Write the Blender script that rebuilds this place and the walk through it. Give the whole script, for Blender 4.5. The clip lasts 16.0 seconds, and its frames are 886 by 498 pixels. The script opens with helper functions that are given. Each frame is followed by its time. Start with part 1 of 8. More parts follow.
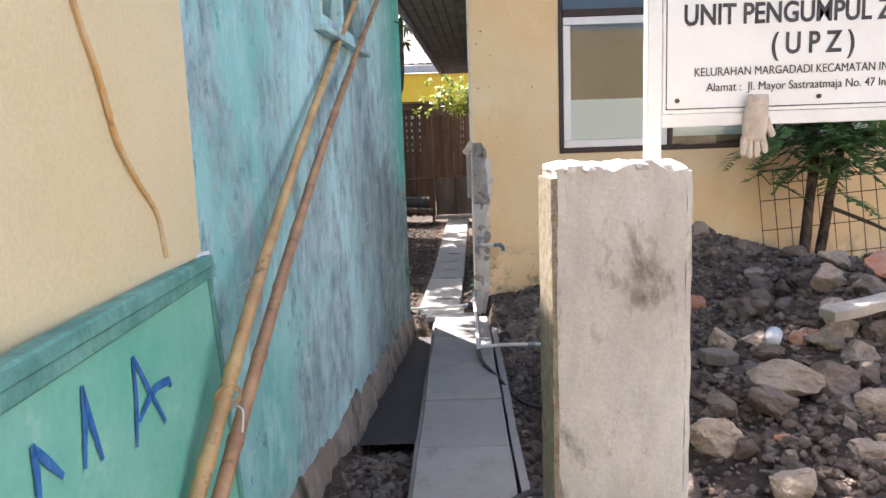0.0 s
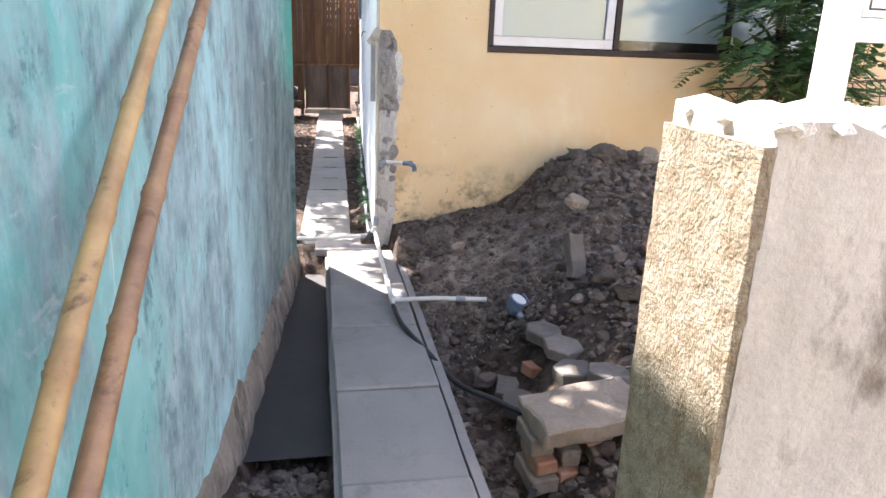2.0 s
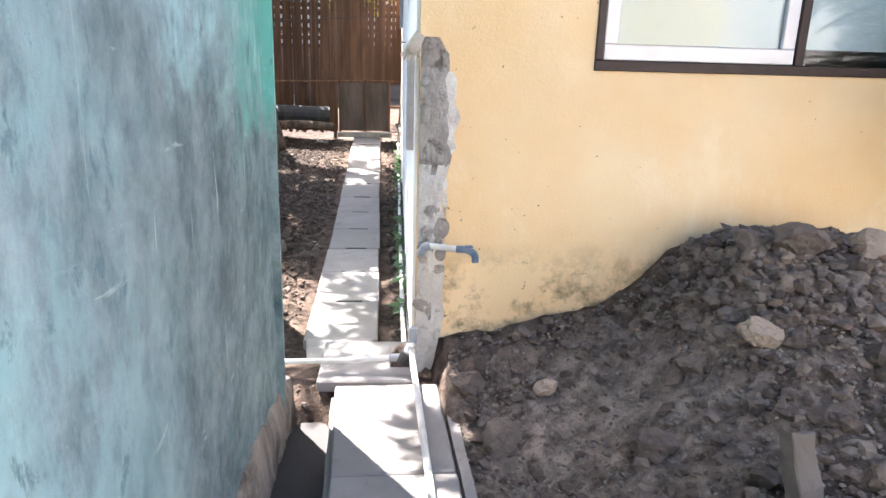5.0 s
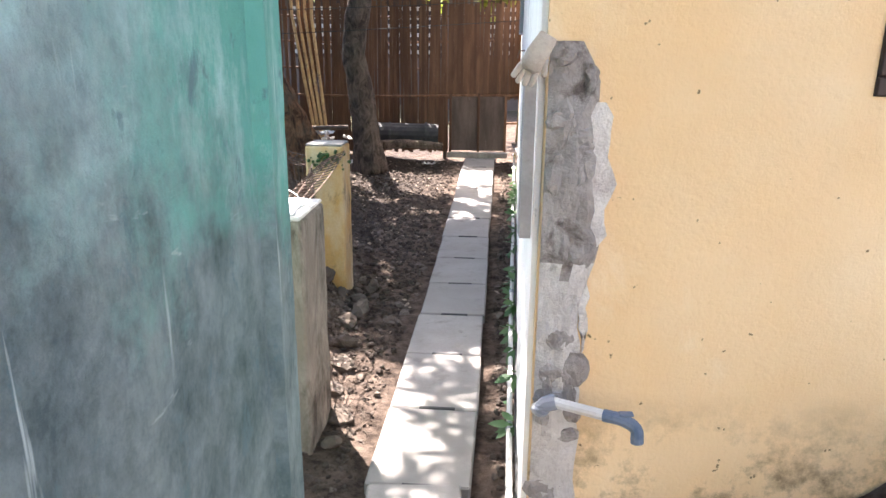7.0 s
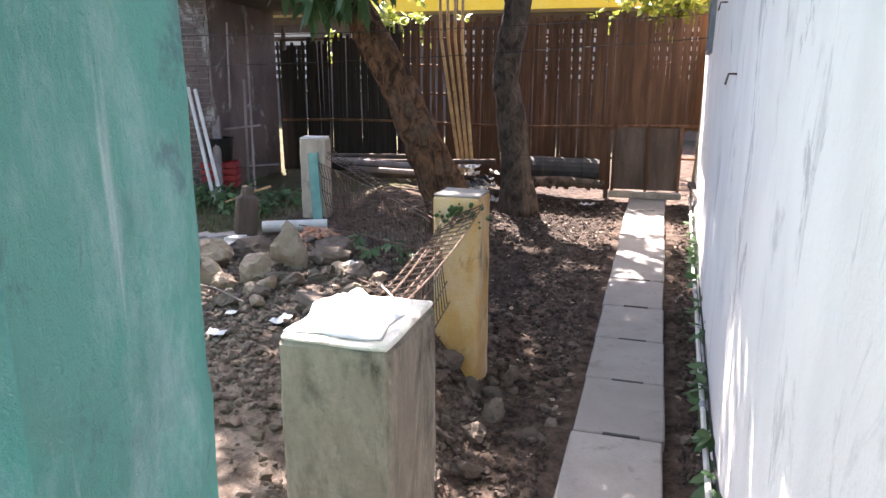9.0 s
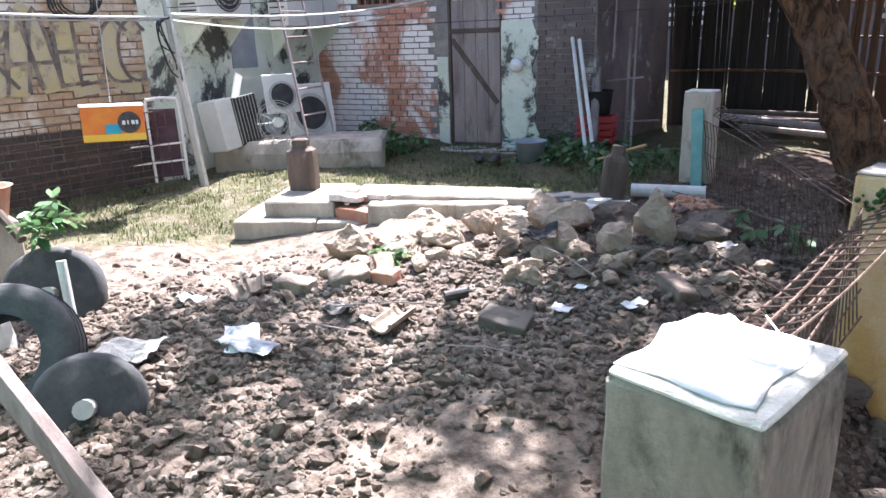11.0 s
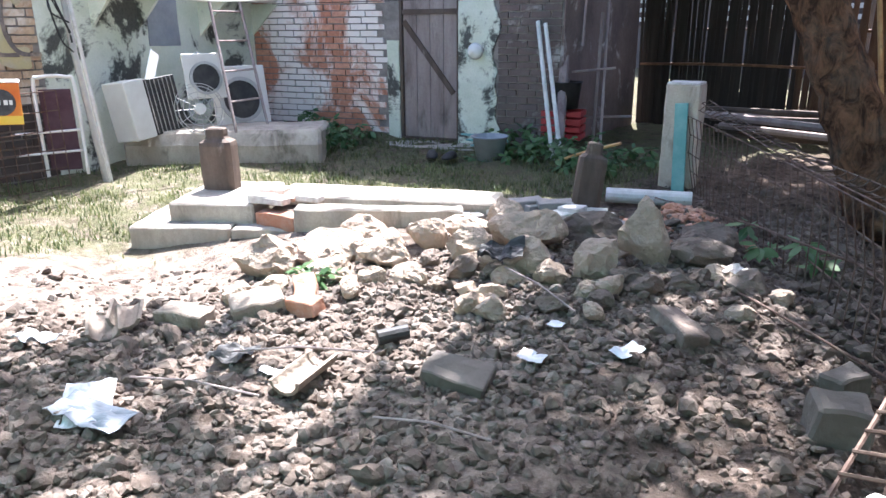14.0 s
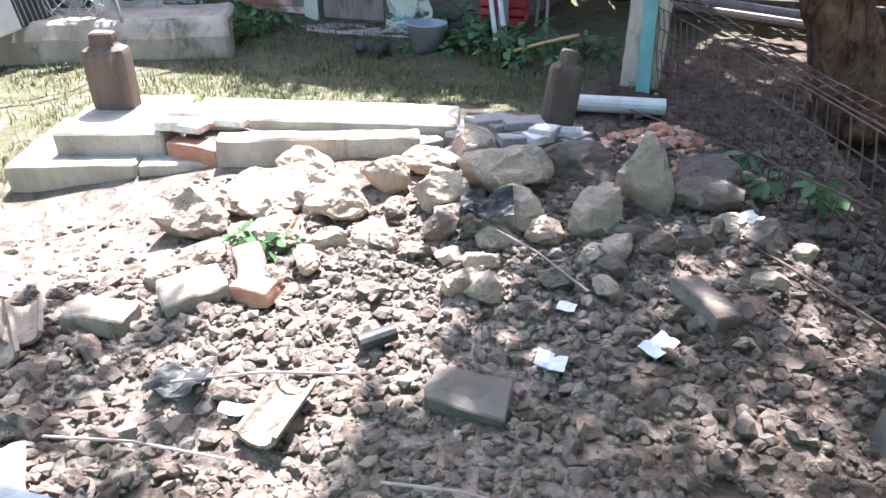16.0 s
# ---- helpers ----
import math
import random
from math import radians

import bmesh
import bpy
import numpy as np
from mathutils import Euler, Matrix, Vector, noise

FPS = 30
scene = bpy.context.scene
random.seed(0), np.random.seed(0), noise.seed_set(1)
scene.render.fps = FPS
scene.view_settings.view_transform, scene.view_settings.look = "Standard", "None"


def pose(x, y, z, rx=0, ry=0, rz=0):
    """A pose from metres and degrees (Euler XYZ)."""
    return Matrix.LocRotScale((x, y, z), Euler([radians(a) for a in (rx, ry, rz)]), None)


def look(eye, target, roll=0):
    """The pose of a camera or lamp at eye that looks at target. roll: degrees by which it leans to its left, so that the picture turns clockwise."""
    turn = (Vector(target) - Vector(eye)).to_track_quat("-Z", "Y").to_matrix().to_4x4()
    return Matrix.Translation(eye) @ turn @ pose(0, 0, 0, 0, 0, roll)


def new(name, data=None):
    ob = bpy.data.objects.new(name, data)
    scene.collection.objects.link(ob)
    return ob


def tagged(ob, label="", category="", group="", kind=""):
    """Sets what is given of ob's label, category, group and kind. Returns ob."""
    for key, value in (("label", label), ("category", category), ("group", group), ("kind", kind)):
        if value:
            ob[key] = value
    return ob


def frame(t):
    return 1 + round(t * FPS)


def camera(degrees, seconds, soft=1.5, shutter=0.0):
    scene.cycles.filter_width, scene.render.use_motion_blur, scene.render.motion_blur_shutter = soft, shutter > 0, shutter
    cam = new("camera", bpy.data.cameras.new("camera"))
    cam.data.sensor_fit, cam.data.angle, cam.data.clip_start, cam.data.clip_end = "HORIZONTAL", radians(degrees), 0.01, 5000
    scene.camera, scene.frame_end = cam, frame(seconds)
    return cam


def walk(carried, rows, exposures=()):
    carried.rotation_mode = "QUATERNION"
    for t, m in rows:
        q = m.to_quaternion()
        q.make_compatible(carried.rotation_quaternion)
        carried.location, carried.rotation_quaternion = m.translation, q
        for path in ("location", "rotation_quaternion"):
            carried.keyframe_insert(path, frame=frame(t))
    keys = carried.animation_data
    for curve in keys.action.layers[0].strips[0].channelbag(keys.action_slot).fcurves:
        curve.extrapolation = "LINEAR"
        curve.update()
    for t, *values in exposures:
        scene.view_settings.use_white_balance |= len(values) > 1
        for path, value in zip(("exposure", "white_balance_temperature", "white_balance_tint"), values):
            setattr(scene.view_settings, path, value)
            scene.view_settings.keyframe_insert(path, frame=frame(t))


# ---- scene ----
cam = camera(64.8, 16.0)
METRES, EYE, TILT, LEAN, TURN = 8.0, 1.5, -8.0, 2.0, 0.0
ROWS = [
    (0.0, 0.0, 0.0, 0.0, -0.0, 0.0, 0.0),
    (0.5, -0.0185, 0.0339, 0.0019, -3.52, -5.27, -3.06),
    (1.0, -0.0334, 0.0717, 0.011, -6.63, -8.65, -0.3),
    (1.5, -0.0369, 0.1108, 0.0163, -8.5, -8.45, -1.13),
    (2.0, -0.0358, 0.1505, 0.0238, -11.68, -8.66, -2.58),
    (2.5, -0.04, 0.1901, 0.0308, -15.28, -5.75, -0.08),
    (3.0, -0.0369, 0.228, 0.035, -13.31, -6.47, -1.42),
    (3.5, -0.0291, 0.2654, 0.0425, -8.57, -5.55, -3.7),
    (6.0, 0.0002, 0.4729, 0.0648, -7.36, -12.25, -1.74),
    (6.5, 0.0027, 0.5142, 0.0694, -4.31, -14.28, -0.51),
    (7.0, 0.0081, 0.5547, 0.082, 1.57, -7.73, -2.73),
    (7.5, 0.006, 0.59, 0.0885, 3.92, -1.4, -2.66),
    (8.0, -0.0009, 0.6226, 0.0962, 4.63, -0.48, -2.19),
    (8.5, -0.0037, 0.6616, 0.0975, 7.57, -2.41, -2.8),
    (9.0, -0.0085, 0.6982, 0.1016, 13.91, -6.53, -4.01),
    (9.5, -0.0185, 0.7315, 0.1029, 21.26, -8.36, -5.84),
    (10.0, -0.029, 0.7416, 0.1037, 31.5, -11.88, -5.36),
    (12.5, -0.0327, 0.7868, 0.1104, 49.92, -11.49, -6.51),
    (13.0, -0.0532, 0.801, 0.0969, 46.36, -8.87, -8.02),
    (13.5, -0.0744, 0.8194, 0.0944, 43.18, -8.36, -6.55),
    (14.0, -0.0961, 0.8384, 0.0971, 41.13, -12.84, -6.46),
    (14.5, -0.117, 0.8514, 0.1162, 36.85, -14.57, -5.26),
    (15.0, -0.1294, 0.8575, 0.1241, 36.45, -16.73, -7.16),
    (15.5, -0.156, 0.8659, 0.1235, 32.54, -17.94, -6.93),
    (16.0, -0.1734, 0.8764, 0.1217, 33.17, -23.31, -6.57),
]
walk(cam, [(t, pose(0, 0, EYE, TILT, LEAN, TURN) @ pose(METRES * x, METRES * y, METRES * z, 90 + pitch, roll, yaw)) for t, x, y, z, yaw, pitch, roll in ROWS],
     [(0.0, 2.25, 6250, 16), (0.5, 2.42, 6200, 16), (1.0, 2.45, 6150, 16), (1.5, 2.75, 6150, 17), (2.5, 2.75, 6250, 16), (3.5, 2.97, 6200, 14), (6.0, 3.1, 6300, 16), (7.0, 2.95, 6400, 17), (8.5, 2.5, 6600, 22), (9.5, 2.95, 6250, 20), (10.0, 2.85, 6050, 20), (12.5, 2.1, 5750, 16), (13.5, 2.5, 5750, 16), (14.5, 2.78, 5750, 16), (16.0, 2.82, 5700, 15)])

# ---- daylight ----
SUN_TO = Vector((-0.50, 0.86, 1.62)).normalized()
world = bpy.data.worlds.new("sky")
scene.world = world
world.use_nodes = True
wn = world.node_tree
sky = wn.nodes.new("ShaderNodeTexSky")
sky.sky_type, sky.sun_disc = "NISHITA", False
sky.sun_elevation = math.asin(SUN_TO.z)
sky.sun_rotation = math.atan2(SUN_TO.x, SUN_TO.y)
sky.air_density, sky.dust_density = 1.0, 3.0
wn.links.new(sky.outputs[0], wn.nodes["Background"].inputs["Color"])
wn.nodes["Background"].inputs["Strength"].default_value = 0.11
sun_data = bpy.data.lights.new("sun", "SUN")
sun_data.energy, sun_data.angle, sun_data.color = 5.0, radians(0.6), (1.0, 0.94, 0.84)
sun = new("sun", sun_data)
sun.matrix_world = look(SUN_TO * 30, (0, 0, 0))

# ---- materials ----
def rgb(c):
    return (*c, 1.0)


class Nodes:
    """A small writer of node trees."""

    def __init__(self, name):
        self.mat = bpy.data.materials.new(name)
        self.mat.use_nodes = True
        self.t = self.mat.node_tree
        self.b = self.t.nodes["Principled BSDF"]
        self.geo = None

    def node(self, kind, **values):
        n = self.t.nodes.new(kind)
        for key, value in values.items():
            n.inputs[key].default_value = value
        return n

    def link(self, a, b):
        self.t.links.new(a, b)
        return b

    def position(self, scale=(1, 1, 1), turn=(0, 0, 0)):
        if self.geo is None:
            self.geo = self.t.nodes.new("ShaderNodeNewGeometry")
        m = self.t.nodes.new("ShaderNodeMapping")
        m.inputs["Scale"].default_value = scale
        m.inputs["Rotation"].default_value = turn
        self.link(self.geo.outputs["Position"], m.inputs["Vector"])
        return m.outputs[0]

    def noise(self, scale, detail=4.0, rough=0.6, stretch=(1, 1, 1), distortion=0.0):
        n = self.node("ShaderNodeTexNoise", Scale=scale, Detail=detail, Roughness=rough, Distortion=distortion)
        self.link(self.position(stretch), n.inputs["Vector"])
        return n.outputs["Fac"]

    def ramp(self, fac, low, high):
        r = self.t.nodes.new("ShaderNodeMapRange")
        r.inputs["From Min"].default_value, r.inputs["From Max"].default_value = low, high
        self.link(fac, r.inputs["Value"])
        return r.outputs[0]

    def mul(self, a, b, kind="MULTIPLY"):
        m = self.t.nodes.new("ShaderNodeMath")
        m.operation = kind
        for i, v in enumerate((a, b)):
            if isinstance(v, (int, float)):
                m.inputs[i].default_value = v
            else:
                self.link(v, m.inputs[i])
        return m.outputs[0]

    def mix(self, fac, a, b):
        m = self.t.nodes.new("ShaderNodeMix")
        m.data_type = "RGBA"
        for i, v in ((6, a), (7, b)):
            if isinstance(v, tuple):
                m.inputs[i].default_value = rgb(v)
            else:
                self.link(v, m.inputs[i])
        if isinstance(fac, (int, float)):
            m.inputs[0].default_value = fac
        else:
            self.link(fac, m.inputs[0])
        return m.outputs[2]

    def height(self, axis="Z"):
        if self.geo is None:
            self.geo = self.t.nodes.new("ShaderNodeNewGeometry")
        s = self.t.nodes.new("ShaderNodeSeparateXYZ")
        self.link(self.geo.outputs["Position"], s.inputs[0])
        return s.outputs[axis]

    def rand(self):
        return self.t.nodes.new("ShaderNodeObjectInfo").outputs["Random"]

    def island(self):
        if self.geo is None:
            self.geo = self.t.nodes.new("ShaderNodeNewGeometry")
        return self.geo.outputs["Random Per Island"]

    def done(self, colour, rough=0.85, bump=None, depth=0.01, metal=0.0, spec=0.3):
        if isinstance(colour, tuple):
            self.b.inputs["Base Color"].default_value = rgb(colour)
        else:
            self.link(colour, self.b.inputs["Base Color"])
        if isinstance(rough, (int, float)):
            self.b.inputs["Roughness"].default_value = rough
        else:
            self.link(rough, self.b.inputs["Roughness"])
        self.b.inputs["Metallic"].default_value = metal
        self.b.inputs["Specular IOR Level"].default_value = spec
        if bump is not None:
            bn = self.node("ShaderNodeBump", Strength=0.8, Distance=depth)
            self.link(bump, bn.inputs["Height"])
            self.link(bn.outputs[0], self.b.inputs["Normal"])
        return self.mat


def worn(name, a, b, scale=6.0, low=0.4, high=0.65, stain=None, stain_scale=2.0, stain_at=(0.55, 0.7), rough=0.85, grain=60.0,
         depth=0.004, stretch=(1, 1, 1), metal=0.0, spec=0.3, per=0.0):
    """Colour a with b in patches, stains on top, and a fine grain in relief. per: how much single pieces differ."""
    n = Nodes(name)
    c = n.mix(n.ramp(n.noise(scale, 6, 0.65, stretch), low, high), a, b)
    if stain is not None:
        c = n.mix(n.ramp(n.noise(stain_scale, 8, 0.7, stretch, 0.4), *stain_at), c, stain)
    fine = n.noise(grain, 4, 0.7)
    c = n.mix(n.mul(n.ramp(fine, 0.35, 0.75), 0.25 if depth > 0.0015 else 0.06), c, tuple(v * 0.45 for v in a))
    if per:
        dark = tuple(v * (1 - per) for v in a)
        c = n.mix(n.mul(n.rand(), 0.8), c, dark)
        c = n.mix(n.mul(n.island(), 0.6), c, dark)
    return n.done(c, rough, n.mul(fine, n.noise(scale * 3, 3, 0.6), "ADD"), depth, metal, spec)


def turquoise_wall():
    n = Nodes("turquoise_lime_paint")
    along = n.height("Y")
    up = n.height()
    brush = n.noise(7.0, 12, 0.76, (1, 1, 0.42), 0.08)
    broad = n.noise(1.7, 9, 0.66, (1, 1, 0.6), 0.1)
    teal = n.mix(n.ramp(broad, 0.36, 0.64), (0.17, 0.45, 0.42), (0.36, 0.62, 0.61))
    pale_zone = n.mul(n.ramp(along, 2.6, 3.6), n.ramp(along, 5.6, 4.9))
    teal = n.mix(n.mul(pale_zone, 0.6), teal, (0.47, 0.68, 0.71))
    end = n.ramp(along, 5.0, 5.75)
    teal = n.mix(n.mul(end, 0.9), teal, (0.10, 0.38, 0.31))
    c = n.mix(n.mul(n.ramp(brush, 0.50, 0.70), 0.6), teal, (0.58, 0.77, 0.79))
    # rubbed blue-grey areas under the paint
    grey = n.mix(n.ramp(n.noise(9.0, 8, 0.72, (1, 1, 0.6)), 0.36, 0.64), (0.115, 0.175, 0.19), (0.39, 0.50, 0.52))
    area = n.ramp(n.noise(1.9, 10, 0.70, (1, 1, 0.5), 0.1), 0.45, 0.54)
    area = n.mul(area, n.mul(n.mul(end, 0.85), -1.0, "ADD"))
    c = n.mix(n.mul(n.mul(n.mul(area, -1.0), n.ramp(brush, 0.25, 0.50)), 0.85), c, grey)
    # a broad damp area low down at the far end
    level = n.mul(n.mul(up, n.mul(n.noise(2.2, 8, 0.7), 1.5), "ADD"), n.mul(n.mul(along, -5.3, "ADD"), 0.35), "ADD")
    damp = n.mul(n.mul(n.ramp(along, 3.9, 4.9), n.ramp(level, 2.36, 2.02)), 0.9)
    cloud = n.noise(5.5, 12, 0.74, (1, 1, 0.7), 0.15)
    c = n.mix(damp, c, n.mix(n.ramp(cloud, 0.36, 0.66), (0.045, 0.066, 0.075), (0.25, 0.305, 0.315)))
    dots = n.ramp(n.noise(13.0, 7, 0.72, (1, 1, 0.6), 0.3), 0.585, 0.66)
    c = n.mix(n.mul(dots, 0.7), c, (0.10, 0.18, 0.20))
    # thin pale drips and slanting scratches
    drip = n.mul(n.ramp(n.noise(20.0, 4, 0.6, (1, 1, 0.07), 0.3), 0.66, 0.72), n.ramp(broad, 0.40, 0.55))
    c = n.mix(n.mul(drip, 0.55), c, (0.68, 0.80, 0.80))
    sc = n.node("ShaderNodeTexNoise", Scale=16.0, Detail=5.0, Roughness=0.6, Distortion=0.6)
    n.link(n.position((1, 0.25, 1), (0.8, 0, 0)), sc.inputs["Vector"])
    c = n.mix(n.mul(n.ramp(sc.outputs["Fac"], 0.66, 0.70), 0.45), c, (0.50, 0.60, 0.60))
    return n.done(c, 0.8, n.mul(n.noise(45, 6, 0.75), n.mul(brush, 1.5), "ADD"), 0.008)


def yellow_wall():
    n = Nodes("ochre_wall_paint")
    c = n.mix(n.ramp(n.noise(1.3, 5, 0.6), 0.35, 0.7), (0.78, 0.545, 0.29), (0.83, 0.65, 0.405))
    pale = n.mul(n.ramp(n.noise(2.2, 6, 0.65, (1, 1, 0.6), 0.4), 0.55, 0.72), 0.6)
    c = n.mix(pale, c, (0.86, 0.74, 0.53))
    spots = n.ramp(n.noise(19, 3, 0.6), 0.70, 0.73)
    c = n.mix(spots, c, (0.20, 0.14, 0.07))
    damp = n.mul(n.ramp(n.height(), 0.66, 0.40), n.ramp(n.noise(3.2, 8, 0.72), 0.44, 0.56))
    c = n.mix(n.mul(damp, 0.8), c, (0.14, 0.095, 0.05))
    return n.done(c, 0.8, n.mul(n.noise(70, 4, 0.7), n.noise(5, 5, 0.6), "ADD"), 0.004)


def white_wall():
    n = Nodes("dirty_white_wall")
    c = n.mix(n.ramp(n.noise(3, 5, 0.6, (1, 1, 0.4)), 0.4, 0.7), (0.86, 0.85, 0.82), (0.77, 0.76, 0.735))
    drip = n.ramp(n.noise(4.0, 8, 0.75, (1, 1, 0.38), 0.6), 0.56, 0.64)
    c = n.mix(n.mul(drip, 0.42), c, (0.36, 0.345, 0.33))
    flake = n.ramp(n.noise(2.0, 8, 0.75, (1, 1, 0.4), 0.6), 0.585, 0.62)
    c = n.mix(n.mul(flake, 0.6), c, (0.36, 0.35, 0.36))
    return n.done(c, 0.8, n.mul(n.noise(45, 5, 0.7), n.noise(6, 5, 0.6), "ADD"), 0.006)


def soil():
    """Ground: dug earth, grey rubble dust in the yard, damp dark soil with painted-in shade; the layers follow painted
    attributes of the sheet.
    """
    n = Nodes("dug_soil")
    def layer(key):
        a = n.t.nodes.new("ShaderNodeAttribute")
        a.attribute_name = key
        return a.outputs["Fac"]
    clump = n.noise(9, 8, 0.72)
    fine = n.noise(48, 6, 0.75)
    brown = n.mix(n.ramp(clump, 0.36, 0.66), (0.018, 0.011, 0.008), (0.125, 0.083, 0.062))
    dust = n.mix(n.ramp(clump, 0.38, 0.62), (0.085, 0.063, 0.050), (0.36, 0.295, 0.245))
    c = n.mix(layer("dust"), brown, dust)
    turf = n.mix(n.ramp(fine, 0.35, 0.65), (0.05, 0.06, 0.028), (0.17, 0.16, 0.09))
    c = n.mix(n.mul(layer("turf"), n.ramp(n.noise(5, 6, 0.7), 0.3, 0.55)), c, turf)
    c = n.mix(layer("mud_shade"), c, (0.030, 0.026, 0.025))
    crumb = n.ramp(fine, 0.55, 0.72)
    c = n.mix(n.mul(crumb, 0.25), c, (0.22, 0.19, 0.165))
    return n.done(c, 0.95, n.mul(n.mul(fine, 0.7), clump, "ADD"), 0.05, spec=0.15)


def brick_mat(name, a, b, wash=None, wash_at=(0.5, 0.6), wash_scale=1.6, soot=0.0):
    n = Nodes(name)
    c = n.mix(n.rand(), a, b)
    c = n.mix(n.mul(n.island(), 0.5), c, a)
    c = n.mix(n.mul(n.ramp(n.noise(30, 5, 0.7), 0.4, 0.7), 0.4), c, (0.10, 0.07, 0.06))
    if wash is not None:
        c = n.mix(n.mul(n.ramp(n.noise(wash_scale, 7, 0.7, (1, 1, 0.8), 0.5), *wash_at), 0.85), c, wash)
    if soot:
        c = n.mix(n.mul(n.ramp(n.noise(1.1, 6, 0.7, (1, 1, 0.7)), 0.42, 0.62), soot), c, (0.05, 0.047, 0.045))
    return n.done(c, 0.92, n.noise(60, 4, 0.7), 0.004, spec=0.2)


def glass_mat(name, tint=(0.9, 0.95, 0.95), rough=0.02, alpha=1.0):
    n = Nodes(name)
    n.b.inputs["Transmission Weight"].default_value = alpha
    n.b.inputs["IOR"].default_value = 1.45
    n.done(tint, rough, spec=0.5)
    return n.mat


def bark_mat(name, a, b):
    n = Nodes(name)
    plates = n.ramp(n.noise(11, 6, 0.7, (1, 1, 0.55), 0.8), 0.40, 0.62)
    c = n.mix(plates, a, b)
    c = n.mix(n.mul(n.ramp(n.noise(4, 5, 0.6), 0.5, 0.7), 0.5), c, (0.16, 0.14, 0.11))
    return n.done(c, 0.95, n.mul(plates, n.noise(50, 4, 0.7), "ADD"), 0.02, spec=0.1)


def leaf_mat(name, a, b):
    n = Nodes(name)
    c = n.mix(n.island(), a, b)
    c = n.mix(n.mul(n.noise(40, 3, 0.6), 0.3), c, tuple(v * 0.5 for v in a))
    n.b.inputs["Subsurface Weight"].default_value = 0.0
    m = n.done(c, 0.45, spec=0.4)
    tr = n.t.nodes.new("ShaderNodeBsdfTranslucent")
    n.link(c, tr.inputs["Color"])
    ad = n.t.nodes.new("ShaderNodeMixShader")
    ad.inputs[0].default_value = 0.35
    n.link(n.b.outputs[0], ad.inputs[1])
    n.link(tr.outputs[0], ad.inputs[2])
    n.link(ad.outputs[0], n.t.nodes["Material Output"].inputs["Surface"])
    return m


TURQ = turquoise_wall()
OCHRE = yellow_wall()
WHITEWALL = white_wall()
SOIL = soil()
CREAM = worn("cream_house_paint", (0.68, 0.58, 0.36), (0.65, 0.53, 0.30), 1.5, 0.35, 0.7, (0.42, 0.31, 0.16), 6, (0.68, 0.76), 0.75, 80, 0.002)
SLAB = worn("grey_precast_concrete", (0.27, 0.25, 0.235), (0.38, 0.355, 0.335), 4, 0.36, 0.66, (0.17, 0.155, 0.14), 7, (0.54, 0.68), 0.85, 70, 0.003, per=0.15)
PAVER = worn("dark_cement_block", (0.13, 0.112, 0.097), (0.235, 0.205, 0.18), 5, 0.38, 0.66, (0.10, 0.085, 0.065), 9, (0.54, 0.68), 0.9, 80, 0.004, per=0.2)
CONC = worn("weathered_concrete", (0.30, 0.265, 0.225), (0.46, 0.415, 0.35), 4, 0.4, 0.65, (0.11, 0.095, 0.07), 3.5, (0.56, 0.70), 0.9, 60, 0.006, (1, 1, 0.5))
POSTPALE = worn("pale_stained_post", (0.44, 0.37, 0.29), (0.58, 0.50, 0.41), 5, 0.38, 0.65, (0.15, 0.11, 0.07), 3.6, (0.50, 0.66), 0.9, 75, 0.004, (1, 1, 0.40))
WARMCONC = worn("broken_brown_grey_concrete", (0.27, 0.22, 0.175), (0.42, 0.36, 0.30), 7, 0.38, 0.65, (0.12, 0.09, 0.06), 8, (0.52, 0.66), 0.93, 50, 0.012, per=0.2)
RENDERED = worn("grey_rendered_pillar", (0.47, 0.435, 0.40), (0.64, 0.60, 0.56), 6, 0.36, 0.66, (0.17, 0.14, 0.11), 5.5, (0.53, 0.66), 0.9, 75, 0.004, (1, 1, 0.40))
PEBBLE = worn("rough_cream_roughcast", (0.40, 0.335, 0.25), (0.27, 0.205, 0.135), 30, 0.42, 0.62, (0.40, 0.27, 0.13), 6, (0.62, 0.75), 0.95, 130, 0.012)
POSTGREY = worn("dark_stained_concrete", (0.21, 0.178, 0.145), (0.36, 0.315, 0.265), 4, 0.4, 0.62, (0.055, 0.044, 0.032), 4, (0.46, 0.62), 0.92, 60, 0.008, (1, 1, 0.45))
CHALK = worn("broken_white_cement", (0.74, 0.70, 0.65), (0.52, 0.46, 0.42), 14, 0.45, 0.65, None, 2, (0.5, 0.6), 0.95, 90, 0.01)
POSTC = worn("ochre_stained_post", (0.55, 0.33, 0.12), (0.62, 0.50, 0.34), 4, 0.4, 0.65, (0.13, 0.10, 0.06), 5, (0.56, 0.68), 0.9, 80, 0.005, (1, 1, 0.5))
PLASTER = worn("exposed_grey_plaster", (0.30, 0.27, 0.245), (0.42, 0.39, 0.36), 7, 0.4, 0.62, (0.13, 0.105, 0.09), 9, (0.55, 0.66), 0.95, 60, 0.012)
STONE = worn("grey_brown_rubble_stone", (0.17, 0.132, 0.108), (0.32, 0.265, 0.222), 9, 0.38, 0.65, (0.10, 0.08, 0.065), 12, (0.58, 0.72), 0.95, 70, 0.01, per=0.35)
STONE2 = worn("pale_limestone", (0.45, 0.355, 0.275), (0.27, 0.205, 0.155), 8, 0.4, 0.65, (0.13, 0.10, 0.085), 9, (0.54, 0.68), 0.95, 40, 0.022, per=0.25)
